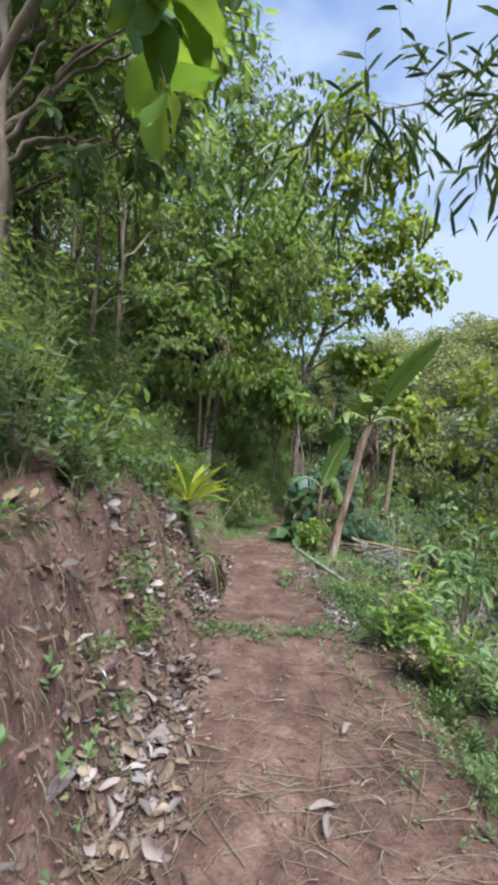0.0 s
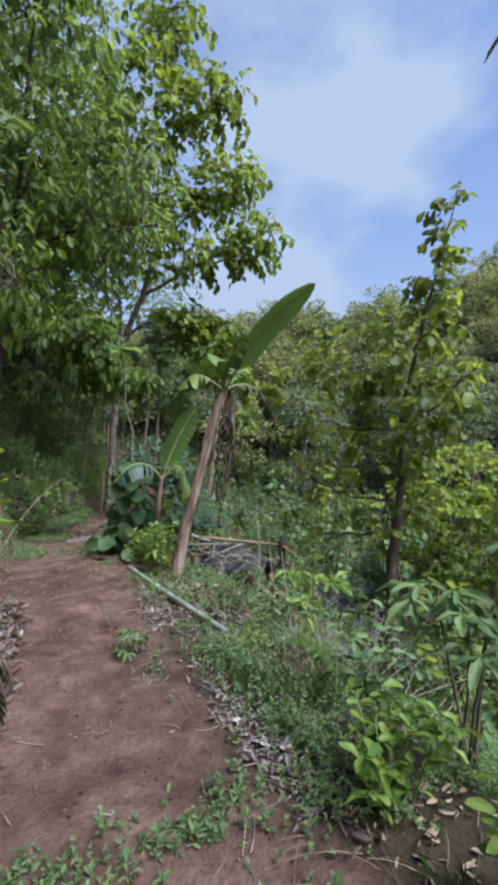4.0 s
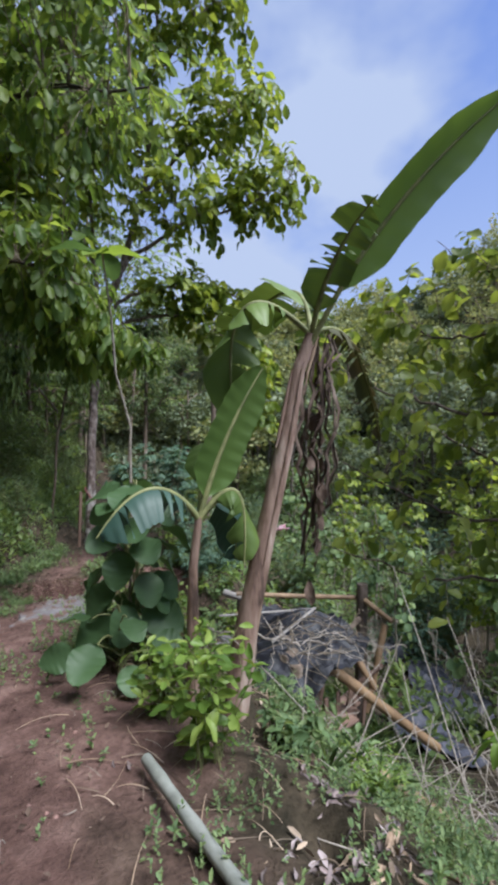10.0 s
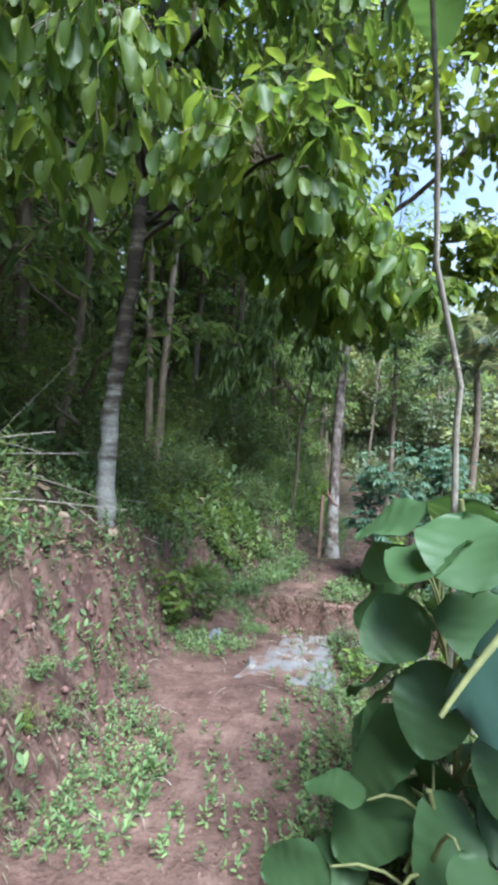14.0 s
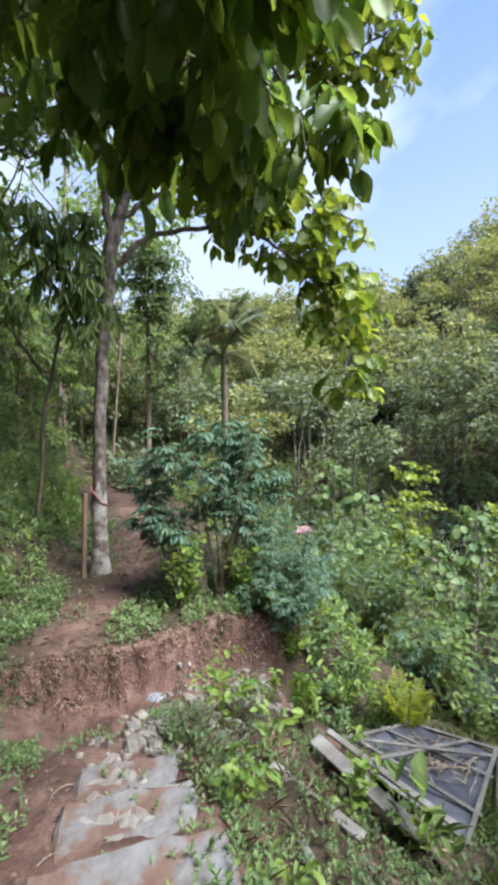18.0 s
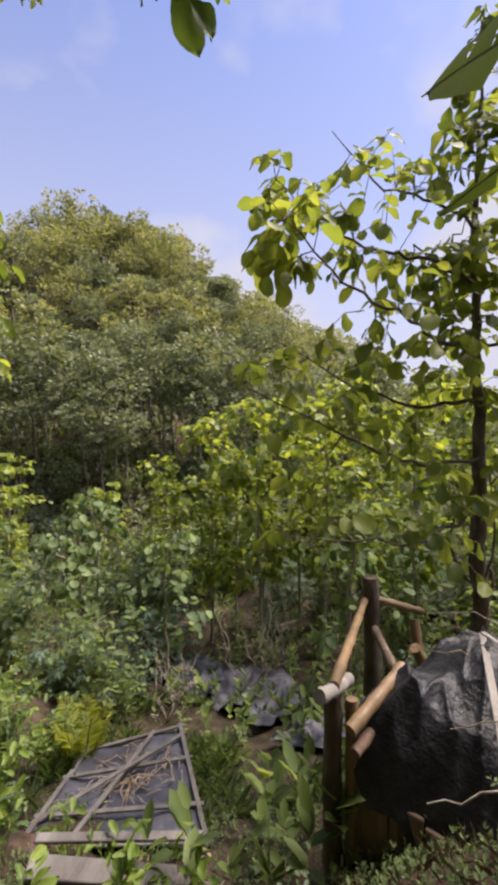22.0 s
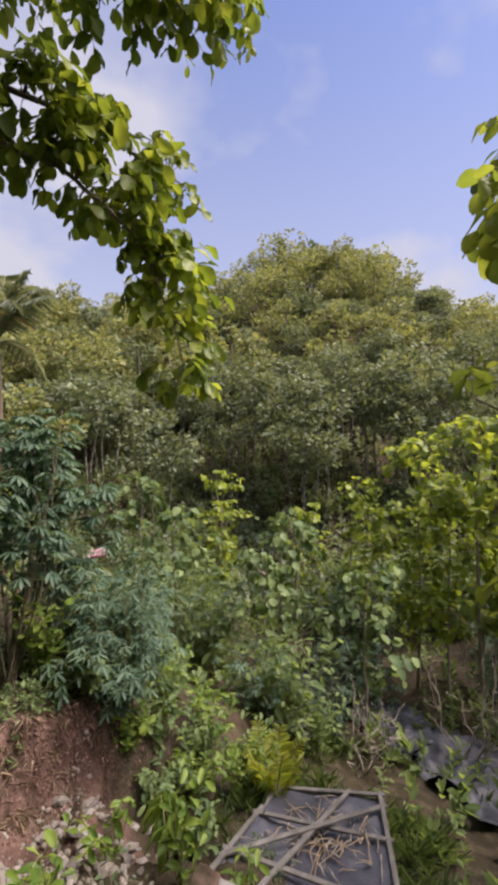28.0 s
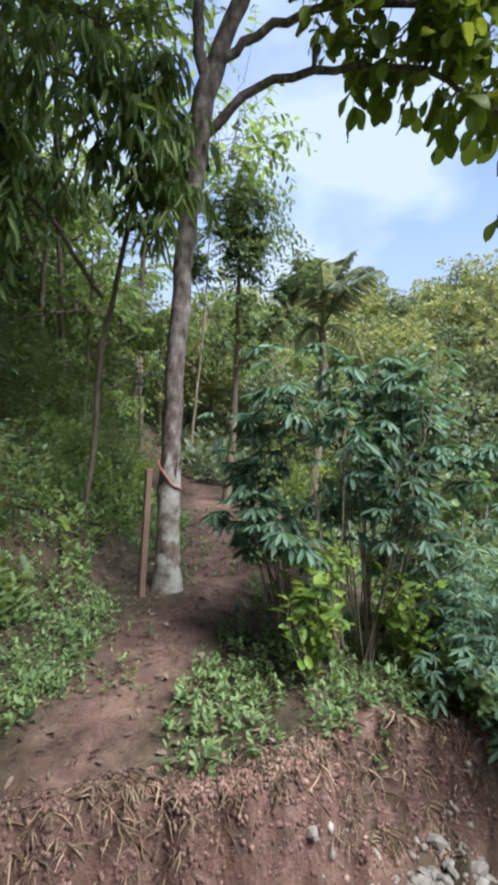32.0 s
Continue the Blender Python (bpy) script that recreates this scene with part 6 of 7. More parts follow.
def low_roof():
    o = np.array((3.5, 11.05, land1(3.5, 11.05)))
    c = np.array([(4.1, 11.7, -2.46), (4.24, 10.85, -2.27), (3.02, 10.36, -2.14), (2.85, 11.55, -2.12)]) - o
    root = thing("low_roof", o, "low black sheet roof on a frame of grey laths", "shelter")
    n = 16
    u, w = np.meshgrid(np.linspace(0, 1, n), np.linspace(0, 1, n), indexing="ij")
    g = c[0] * ((1 - u) * (1 - w))[..., None] + c[1] * (u * (1 - w))[..., None] + c[2] * (u * w)[..., None] + c[3] * ((1 - u) * w)[..., None]
    g[..., 2] -= .05 * np.sin(u * 3.14) * np.sin(w * 3.14) + .015 * fbm(u * 6, w * 6, 3)
    i, j = np.meshgrid(np.arange(n - 1), np.arange(n - 1), indexing="ij")
    q = i * n + j
    t = np.concatenate([np.stack([q, q + n, q + n + 1], -1).reshape(-1, 3), np.stack([q, q + n + 1, q + 1], -1).reshape(-1, 3)])
    v = g.reshape(-1, 3)
    k = len(v)
    part("sheet", np_mesh("sheet", [(np.concatenate([v, v - UP * .006]), np.concatenate([t, t[:, ::-1] + k]))], True), M_NET, root)
    edge = [(c[0], c[1]), (c[1], c[2]), (c[2], c[3]), (c[3], c[0]), (c[0] * .65 + c[3] * .35, c[1] * .65 + c[2] * .35), (c[0] * .25 + c[3] * .75, c[1] * .25 + c[2] * .75), (c[0] * .3 + c[1] * .7, c[3] * .75 + c[2] * .25), (c[1] * .9 + c[2] * .1, c[3] * .8 + c[0] * .2)]
    for a, b in edge:
        ln = np.linalg.norm(b - a)
        tl = Vector(b - a).to_track_quat("X", "Z").to_matrix().to_4x4()
        part("lath", box(ln + .08, .036, .02, Matrix.Translation((a + b) / 2 + UP * .02) @ tl, .004), M_BOARD, root)
    for p in c:
        foot = land1(p[0] + o[0], p[1] + o[1]) - o[2] - .1
        part("post", [tube([(p[0], p[1], foot), (p[0], p[1], p[2])], (.03, .028), 7)], M_WOOD_GREY, root)
    r = np.random.default_rng(72)
    for s in range(120):
        a = g[int(np.clip(r.normal(8, 2.5), 1, n - 2)), int(np.clip(r.normal(6.5, 2.2), 1, n - 2))] + UP * .03
        d = np.array((r.normal(), r.normal(), 0)) * .11
        part("stick", [tube(wobble(curve(a, a + d, (0, 0, .01), 5), .003, r), (.0055, .003), 4)], M_DRY if s % 2 else M_TWIG_PALE, root)


low_roof()
for (xa, ya), (xb, yb), w, lift, lab in (((2.3, 11.12), (2.55, 10.36), .13, .09, "wide grey weathered board beside the low roof"), ((2.5, 11.2), (2.86, 10.34), .06, .14, "narrow grey board along the low roof's edge"), ((1.66, 10.75), (1.86, 10.2), .07, .1, "split pale board stuck in the scrub")):
    a, b = Vector(on(xa, ya, lift)), Vector(on(xb, yb, lift))
    bd = thing("board", a, lab, "board")
    part("plank", box((b - a).length, w, .022, Matrix.Translation((b - a) / 2) @ (b - a).to_track_quat("X", "Z").to_matrix().to_4x4(), .004), M_BOARD, bd)

# weathered bamboo pole lying along the path's edge, and logs on the slope
lying = thing("bamboo_pole", on(.95, 6.2, .0), "weathered grey bamboo pole lying along the path", "bamboo pole")
lo = np.array(on(.95, 6.2, .0))
pole("culm", np.array((.84, 6.95, land1(.84, 6.95) + .08)) - lo, np.array((1.18, 4.9, land1(1.18, 4.9) + .12)) - lo, .025, M_BAMBOO_GREY, lying, 7, .015)
for a, b, rad, mm, lab in (((2.6, 7.4), (3.6, 5.6), .05, M_BAMBOO, "brown log lying down the slope"), ((2.3, 7.2), (3.1, 5.2), .035, M_BAMBOO_GREY, "grey log lying down the slope"), ((1.72, 10.83), (1.4, 10.06), .026, M_BAMBOO_GREY, "thin grey log beside the cement steps"), ((2.38, 11.05), (2.6, 10.2), .03, M_BARK_DARK, "dark log beside the pale one"), ((1.6, 10.75), (1.9, 9.95), .025, M_BARK_DARK, "thin dark log beside the cement steps")):
    o = np.array(on(*a))
    lg = thing("log", o, lab, "log")
    pole("bole", np.array((0, 0, rad)), np.array((*b, land1(*b) + rad)) - o, rad, mm, lg, 5, .02)

def stone_mesh(seed):
    bm = bmesh.new()
    bmesh.ops.create_icosphere(bm, subdivisions=1, radius=1.0)
    for v in bm.verts:
        q = v.co * .9 + Vector((seed * 7.1, 0, 0))
        v.co = v.co * (1 + .5 * noise.noise(q)) + Vector(noise.noise_vector(q * 2)) * .25
        v.co.z *= .5
    return bm


# cement steps and rubble
for k, (x, y, z, sx, sy) in enumerate(((.6, 9.95, land1(.6, 9.95) - .03, .68, .4), (.7, 10.34, land1(.7, 10.34) - .03, .56, .3), (.77, 10.62, land1(.77, 10.62) - .03, .46, .2))):
    st = thing("cement_step", (x, y, z), "worn cement step showing pale stones", "step", "cement steps")
    bm = box(sx, sy, .22, pose(0, 0, -.06, 0, 0, -14 - 3 * k), .02)
    bmesh.ops.subdivide_edges(bm, edges=bm.edges[:], cuts=9, use_grid_fill=True)
    for v in bm.verts:
        w = noise.noise_vector(v.co * 4 + Vector((k * 3, 0, 0)))
        v.co += Vector(noise.noise_vector(v.co * 14 + Vector((k, 0, 0)))) * .012 + Vector((w.x * .03, w.y * .03, w.z * .015))
    part("slab", bm, M_SLAB, st)
    rq = np.random.default_rng(700 + k)
    for j in range(9):
        q = stone_mesh(10 + j + 9 * k)
        fl = .4 + .5 * rq.uniform()
        bmesh.ops.transform(q, matrix=pose(rq.uniform(-.36, .36) * sx, rq.uniform(-.34, .34) * sy, .036, 0, 0, rq.uniform(0, 360)) @ Matrix.Diagonal((.085 * fl, .06 * fl, .024, 1)), verts=q.verts[:])
        part("paving_stone", q, M_STONE_PALE, st)


stones = []
for k in range(5):
    s = tagged(part("stone", stone_mesh(k), M_STONE_PALE), "pale angular stone lying in the rubble", "stone", "rubble stones")
    stones.append(s)
rs = np.random.default_rng(73)
for k in range(300):
    s = rs.uniform(0, 1)
    x, y = .95 + 1.55 * s + rs.normal(0, .12 + .42 * s), 10.75 + 1.65 * s + rs.normal(0, .13)
    if y > 12.55:
        continue
    sz = rs.uniform(.25, 1.15) * (1.0 + .2 * (rs.uniform() < .15))
    m = pose(x, y, land1(x, y) + sz * .008, rs.uniform(-20, 20), rs.uniform(-20, 20), rs.uniform(0, 360)) @ Matrix.Diagonal((sz, sz * rs.uniform(.6, 1), sz, 1))
    copy_thing(stones[k % 5], m)
for k, s in enumerate(stones):
    s.data.transform(Matrix.Diagonal((.06, .05, .06, 1)))
    s.matrix_basis = pose(*on(1.3 + .22 * k, 12.1 - .1 * (k % 2), .008), 0, 0, 70 * k)


def crumple(name, at, size, material, label, seed, category):
    bm = bmesh.new()
    bmesh.ops.create_icosphere(bm, subdivisions=4, radius=1.0)
    for v in bm.verts:
        q = v.co * 1.6 + Vector((seed * 3.3, 0, 0))
        v.co = v.co * (.8 + .45 * abs(noise.noise(q)) + .3 * abs(noise.noise(q * 2.7)))
        v.co = Vector((v.co.x * size[0], v.co.y * size[1], max(v.co.z, -.3) * size[2]))
    root = tagged(part(name, bm, material), label, category)
    root.matrix_world = pose(*at, 0, 0, seed * 40)
    return root


crumple("plastic_bag", on(1.5, 12.34, .0), (.11, .08, .045), M_WHITE, "crumpled white plastic bag on the rubble", 1, "plastic bag")
crumple("plastic_bag", on(-.02, 10.85, .02), (.1, .06, .04), M_WHITE, "torn white and dark bag on the earth", 2, "plastic bag")
crumple("plastic_bag", on(2.75, 5.3, .04), (.07, .07, .06), M_WHITE, "white plastic bag among the slope weeds", 3, "plastic bag")
for k, (x, y, sz) in enumerate(((-.5, 2.2, .07), (-.56, 2.55, .06), (-.46, 2.8, .075), (-.6, 3.0, .06), (-.5, 3.3, .08), (-.44, 3.55, .06), (-.55, 3.8, .07), (-.48, 4.1, .06), (-.62, 2.0, .06), (-.42, 4.35, .05))):
    crumple("coconut_husk", on(x, y, .02), (sz, sz * .8, sz * .8), M_HUSK, "brown fibrous coconut husk among dead leaves", 10 + k, "husk")
crumple("husk", on(-.6, 1.5, .04), (.03, .09, .03), M_LITTER, "pale fibrous husk at the bank's foot", 4, "husk")


def draped_sheet(x, y, sx, sy, turn, seed):
    """A thin sheet that lies on the ground in shallow folds."""
    n = 34
    u, w = np.meshgrid(np.linspace(-.5, .5, n), np.linspace(-.5, .5, n), indexing="ij")
    ca, sa = math.cos(radians(turn)), math.sin(radians(turn))
    u, w = u * sx * (1 + .15 * fbm(w * 3, u * 0, seed)), w * sy * (1 + .15 * fbm(u * 3, w * 0, seed + 1))
    px, py = x + u * ca - w * sa, y + u * sa + w * ca
    z = land(px, py) + .05 + .1 * np.abs(fbm(px * 1.3, py * 3.5, seed + 2, 4)) + .12 * np.clip(fbm(px * .9, py * .9, seed + 5), 0, 1)
    o = np.array(on(x, y))
    i, j = np.meshgrid(np.arange(n - 1), np.arange(n - 1), indexing="ij")
    q = i * n + j
    t = np.concatenate([np.stack([q, q + n, q + n + 1], -1).reshape(-1, 3), np.stack([q, q + n + 1, q + 1], -1).reshape(-1, 3)])
    v = np.stack([px, py, z], -1).reshape(-1, 3) - o
    k = len(v)
    ob = part("plastic_sheet", np_mesh("plastic_sheet", [(np.concatenate([v, v - UP * .004]), np.concatenate([t, t[:, ::-1] + k]))], True), M_NET)
    tagged(ob, "black plastic sheet spread over the slope among weeds", "plastic sheet")
    ob.matrix_world = Matrix.Translation(o)


for k, (x, y, a, b, c) in enumerate(((7.0, 10.3, 2.0, 1.3, 30), (8.1, 11.5, 1.6, 1.0, 50), (8.2, 13.0, 1.5, .9, 10), (5.2, 9.2, 1.4, .9, 60), (4.7, 7.3, 1.0, .8, 20), (3.3, 6.1, .7, .5, 40), (2.95, 5.2, .5, .4, 70), (6.4, 12.7, .9, .6, 20))):
    draped_sheet(x, y, a, b, c, 60 + k)
crumple("cloth", (11.23, 22.56, -3.3), (.5, .3, .18), M_CLOTH, "red and white cloth caught in the bushes", 5, "cloth")

# ---- the whitewashed tree's fittings ----
t2o = np.array(T2)
wash = tube(np.array([(.03, 0, .03), (.025, 0, .25), (.02, 0, .4), (.016, 0, .75), (.012, 0, 1.12)]) + t2o, (.155, .122, .113, .106, .1), 18, False)
wash[0][-18:, 2] += np.random.default_rng(74).uniform(-.3, .25, 18)
wash[0][-36:-18, 2] += np.random.default_rng(75).uniform(-.12, .06, 18)
ww = tagged(part("whitewash_band", np_mesh("whitewash_band", [wash], True), M_WHITEWASH), "flaking whitewash painted round the tree's foot", "whitewash")
ribbon = tagged(part("ribbon", np_mesh("ribbon", [tube(np.array([(math.cos(a) * .108 + .01, math.sin(a) * .108, 1.14 + .13 * math.sin(a - 1) + .008 * math.sin(a * 5)) for a in np.linspace(0, 6.28, 26)]) + t2o, (.011, .015, .01), 6)], True), M_RED), "faded red ribbon tied round the tree", "ribbon")
post = thing("wooden_post", on(1.38, 14.85, -.05), "square wooden post standing beside the tree", "post")
part("shaft", box(.055, .045, 1.2, pose(0, 0, .6, 0, 1.5, 15), .005), M_WOOD, post)

# ---- ground cover ----


def scatter(n, x0, x1, y0, y1, keep, rng):
    x, y = rng.uniform(x0, x1, n), rng.uniform(y0, y1, n)
    k = rng.uniform(0, 1, n) < keep(x, y)
    x, y = x[k], y[k]
    return np.stack([x, y, land(x, y)], 1)


def off_left(x, y):
    return np.interp(y, BANK_Y, BANK_X) - x


def off_right(x, y):
    return x - np.interp(y, BANK_Y, EDGE_X)


def rosettes(p, per, length, ratio, rng, rise=0.5, pattern=LEAF_MID, high=0.06):
    """Small weeds: a few leaves round each foot."""
    a = rng.uniform(0, 6.28, (len(p), per))
    up = rng.uniform(0.05, 1.0, (len(p), per))
    d = np.stack([np.cos(a), np.sin(a), up * rise * 2], -1).reshape(-1, 3)
    size = rng.uniform(0.6, 1.3, (len(p), 1)) * np.ones((1, per))
    q = np.repeat(p, per, 0) + np.stack([0 * up, 0 * up, up * high], -1).reshape(-1, 3) * size.reshape(-1, 1)
    ln = (length * size * rng.uniform(.7, 1.2, size.shape)).ravel()
    return [leaves(q, d, ln, ln * ratio, pattern, rng, .4)]


def stuff(name, pieces, material, label, category):
    return tagged(part(name, pieces, material), label, category, "", "stuff")


rg = np.random.default_rng(90)
patch = lambda x, y, s=1.1, c=0.0: np.clip(.5 + 1.4 * (fbm(x * s, y * s, 21) + c), 0, 1)
verge = scatter(42000, .3, 4.5, -.5, 12.4, lambda x, y: ~((y > 11.2) & (x < 3.1)) * np.clip((off_right(x, y) + .12) / .35, 0, 1) * patch(x, y, 1.2, .1) * (1 - .5 * np.clip((x - 2.5) / 2, 0, 1)) * np.where(y > 8.9, .3, 1), rg)
stuff("verge_weeds", rosettes(verge, 9, .022, .45, rg, .8, LEAF_MID, .1), M_WEED, "low green weeds along the path's falling edge", "weeds")
edge = scatter(4200, -.8, 1.0, 1.5, 12.4, lambda x, y: .25 * (np.abs(off_left(x, y) + .03) < .14) * patch(x, y, 1.6, -.1) + .5 * (np.abs(off_right(x, y) + .2) < .16) * patch(x, y, 1.6), rg)
across = scatter(1500, -.35, 1.2, 3.1, 4.1, lambda x, y: np.exp(-((y - 3.55 - .12 * x - .1 * fbm(x * 2, y * 0, 3)) / .12) ** 2) * patch(x, y, 2.0, .2), rg)
stuff("path_weeds", rosettes(across, 7, .026, .4, rg, .5, LEAF_MID, .05), M_WEED, "strip of trodden green weeds across the path", "weeds")
stuff("path_weeds", rosettes(edge, 7, .026, .5, rg, .6, LEAF_MID, .05), M_WEED, "sparse green weeds on the trodden earth", "weeds")
bank = scatter(34000, -5.5, 1.0, -.5, 19, lambda x, y: np.where(off_left(x, y) > .4, .9, np.where(y > 7.5, .5, .22) * (off_left(x, y) > .02)) * patch(x, y, .9, .15) * np.clip(1.2 - off_left(x, y) * .15, .2, 1), rg)
stuff("bank_weeds", rosettes(bank, 9, .042, .45, rg, .8, LEAF_MID, .2), M_WEED, "mixed green weeds growing over the bank", "weeds")
lowl = scatter(9000, -.6, 1.3, 8.2, 13.6, lambda x, y: np.clip(patch(x, y, 1.7, -.05), 0, 1) * np.where(np.abs(x - np.interp(y, (8.2, 9.6, 11, 12.6, 13.6), (.25, .4, .75, .75, 1.2))) < .3, .12, .85) * (off_left(x, y) < .5) * ~((y > 11.6) & (y < 12.5) & (x > .3)), rg)
stuff("path_weeds", rosettes(lowl, 8, .026, .45, rg, .7, LEAF_MID, .07), M_WEED, "green weeds spreading over the trodden earth", "weeds")
terr = scatter(11000, -.3, 3.4, 12.7, 19, lambda x, y: patch(x, y, 1.4, -.02) * (off_left(x, y) < .2) * np.where((np.abs(x - np.interp(y, (12.7, 15, 18), (.6, 2.1, 3.0))) < .4), .05, .9), rg)
stuff("terrace_weeds", rosettes(terr, 7, .04, .45, rg, .7, LEAF_MID, .1), M_WEED, "green weeds on the earth terrace", "weeds")
slope = scatter(8500, 2.5, 24, -6, 34, lambda x, y: patch(x, y, .5, .2) * (off_right(x, y) > .8) * ~((x > 2.6) & (x < 4.5) & (y > 10.3) & (y < 11.8)) * np.where((x < 4.4) & (y > 4.4) & (y < 8.6), .15, 1), rg)
stuff("slope_undergrowth", rosettes(slope, 9, .15, .5, rg, .9, LEAF_MID, .4), M_LEAF_FOREST, "dense low green growth on the slope", "undergrowth")
foot = scatter(16000, 4, 36, -10, 42, lambda x, y: (np.hypot(x, y - 9) > 14) & (np.hypot(x, y - 9) < 36), rg)
stuff("slope_undergrowth", rosettes(foot, 8, .3, .5, rg, .8, LEAF_FAR, .6), M_LEAF_FAR, "dark low growth at the foot of the hill", "undergrowth")
grass = scatter(8000, 1.0, 7, 2, 12.4, lambda x, y: patch(x, y, .8, -.2) * (off_right(x, y) > .9) * ~((y > 10.5) & (x < 3.4)) * ~((y > 7.8) & (x < 2.6)) * np.where((x < 4.4) & (y > 4.6) & (y < 8.4), .35, 1), rg)
stuff("grass", rosettes(grass, 9, .2, .03, rg, 1.4, LEAF_MID, .03), M_WEED, "tufts of long thin green grass", "grass")
grass2 = scatter(2600, .9, 2.4, .6, 4.4, lambda x, y: patch(x, y, 1.1, .1) * (off_right(x, y) > .12), rg)
stuff("grass", rosettes(grass2, 9, .09, .028, rg, 1.3, LEAF_MID, .03), M_WEED, "short thin grass tufts below the path's edge", "grass")
near_wood = scatter(6000, -3, 2.2, 13.2, 22, lambda x, y: patch(x, y, .8, .25) * (off_left(x, y) > .05), rg)
stuff("hillside_undergrowth", rosettes(near_wood, 9, .1, .45, rg, .8, LEAF_MID, .3), M_LEAF_FOREST, "leafy green undergrowth behind the terrace", "undergrowth")
hillg = scatter(6000, -14, 3, -3, 30, lambda x, y: .8 * (off_left(x, y) > 1.2), rg)
stuff("hillside_undergrowth", rosettes(hillg, 9, .17, .42, rg, .8, LEAF_MID, .35), M_LEAF_DARK, "dark leafy undergrowth on the wooded slope", "undergrowth")


def flat_leaves(p, length, ratio, rng, pattern=LEAF_MID):
    a = rng.uniform(0, 6.28, len(p))
    d = np.stack([np.cos(a), np.sin(a), rng.normal(.05, .45, len(p))], 1)
    ln = length * rng.uniform(.5, 1.3, len(p))
    return [leaves(p + UP * rng.uniform(.004, .03, (len(p), 1)), d, ln, ln * ratio * rng.uniform(.5, 1.4, len(p)), pattern, rng, 1.0)]


lit = scatter(13000, -.95, -.15, .6, 6.2, lambda x, y: np.clip(1.2 - np.abs(off_left(x, y) - .04) / .3, 0, 1) * patch(x, y, 1.5, .25), rg)
stuff("leaf_litter", flat_leaves(lit[::4], .085, .4, rg, LEAF_NEAR), M_LITTER, "large pale dead leaves heaped along the bank", "leaf litter")
stuff("leaf_litter", flat_leaves(lit[1::2], .08, .36, rg, LEAF_NEAR), M_DEAD, "large brown dead leaves heaped along the bank", "leaf litter")
lit0 = scatter(6000, -.8, -.2, .6, 6.2, lambda x, y: np.clip(1 - np.abs(off_left(x, y) - .06) / .2, 0, 1), rg)
stuff("leaf_litter", flat_leaves(lit0, .045, .45, rg, LEAF_MID), M_DEAD, "small brown leaf scraps along the bank", "leaf litter")
lit2 = scatter(13000, .8, 3.2, 3, 11, lambda x, y: .6 * np.maximum(patch(x, y, .9, -.1), (x < 2.4) & (y > 7.7) & (y < 8.9)) * (off_right(x, y) > .1), rg)
stuff("leaf_litter", flat_leaves(lit2, .065, .3, rg, LEAF_MID), M_DRY, "pale dead leaves lying on the verge", "leaf litter")
lit4 = scatter(12000, .7, 2.3, 3.2, 7.6, lambda x, y: np.clip(patch(x, y, 1.3, .05) * 1.4 - .2, 0, 1) * (off_right(x, y) > -.08) * (off_right(x, y) < .9), rg)
stuff("leaf_litter", flat_leaves(lit4, .055, .3, rg, LEAF_NEAR), M_LITTER, "pale grey dead leaves in drifts on the verge", "leaf litter")
lit3 = scatter(14000, -6, 1.0, 0, 20, lambda x, y: .7 * patch(x, y, .7, 0) * (off_left(x, y) > .45), rg)
stuff("leaf_litter", flat_leaves(lit3, .11, .45, rg, LEAF_MID), M_DRY, "brown dead leaves on the wooded slope", "leaf litter")
chips = scatter(1600, -.5, 1.0, .4, 11, lambda x, y: .6 * (off_left(x, y) < .05) * (off_right(x, y) < .1), rg)
stuff("path_chips", flat_leaves(chips, .03, .5, rg, LEAF_FAR), M_DEAD, "small bits of dry leaf on the path", "leaf litter")


def straws(p, length, rad, rng, flat=.06):
    out = []
    for q in p:
        a = rng.uniform(0, 6.28)
        d = np.array([math.cos(a), math.sin(a), rng.normal(0, flat)]) * length * rng.uniform(.3, 1.2)
        b = q + d
        b[2] = land1(b[0], b[1]) + .012 if length < .5 else b[2]
        out.append(tube(curve(q + UP * .01, b, rng.normal(0, .008, 3) + UP * .012, 5), (rad * rng.uniform(.5, 1.2), rad * .4), 4, False))
    return out


st = scatter(800, -.6, 1.3, .5, 3.4, lambda x, y: np.exp(-((y - 1.75 - .25 * x) / .55) ** 2) + .35 * (x > .5), rg)
stuff("straw", straws(st, .33, .0028, rg), M_TWIG, "thin dry stalks strewn over the path", "straw")
st2 = scatter(300, -.6, 1.1, .5, 11, lambda x, y: .5 * (off_left(x, y) < .1), rg)
stuff("twig_litter", straws(st2, .13, .0025, rg), M_TWIG_PALE, "short pale twigs on the trodden earth", "twigs")
st5 = scatter(520, .5, 2.2, 2.2, 8.4, lambda x, y: .9 * (off_right(x, y) > -.25) * (off_right(x, y) < .9), rg)
stuff("straw", straws(st5, .22, .0026, rg, .15), M_DRY, "dry straw and stalks along the verge", "straw")
st3 = scatter(560, 1.9, 4.4, 4.8, 8.2, lambda x, y: .8 + 0 * x, rg)
stuff("brushwood", straws(st3, .9, .006, rg, .5), M_TWIG_PALE, "tangle of bleached brushwood on the slope", "brushwood")
st4 = scatter(620, -4.0, -1.0, 8.5, 17, lambda x, y: .7 * (off_left(x, y) > .7), rg)
stuff("brushwood", straws(st4, .75, .008, rg, .35), M_TWIG_PALE, "tangle of dry sticks on the wooded slope", "brushwood")
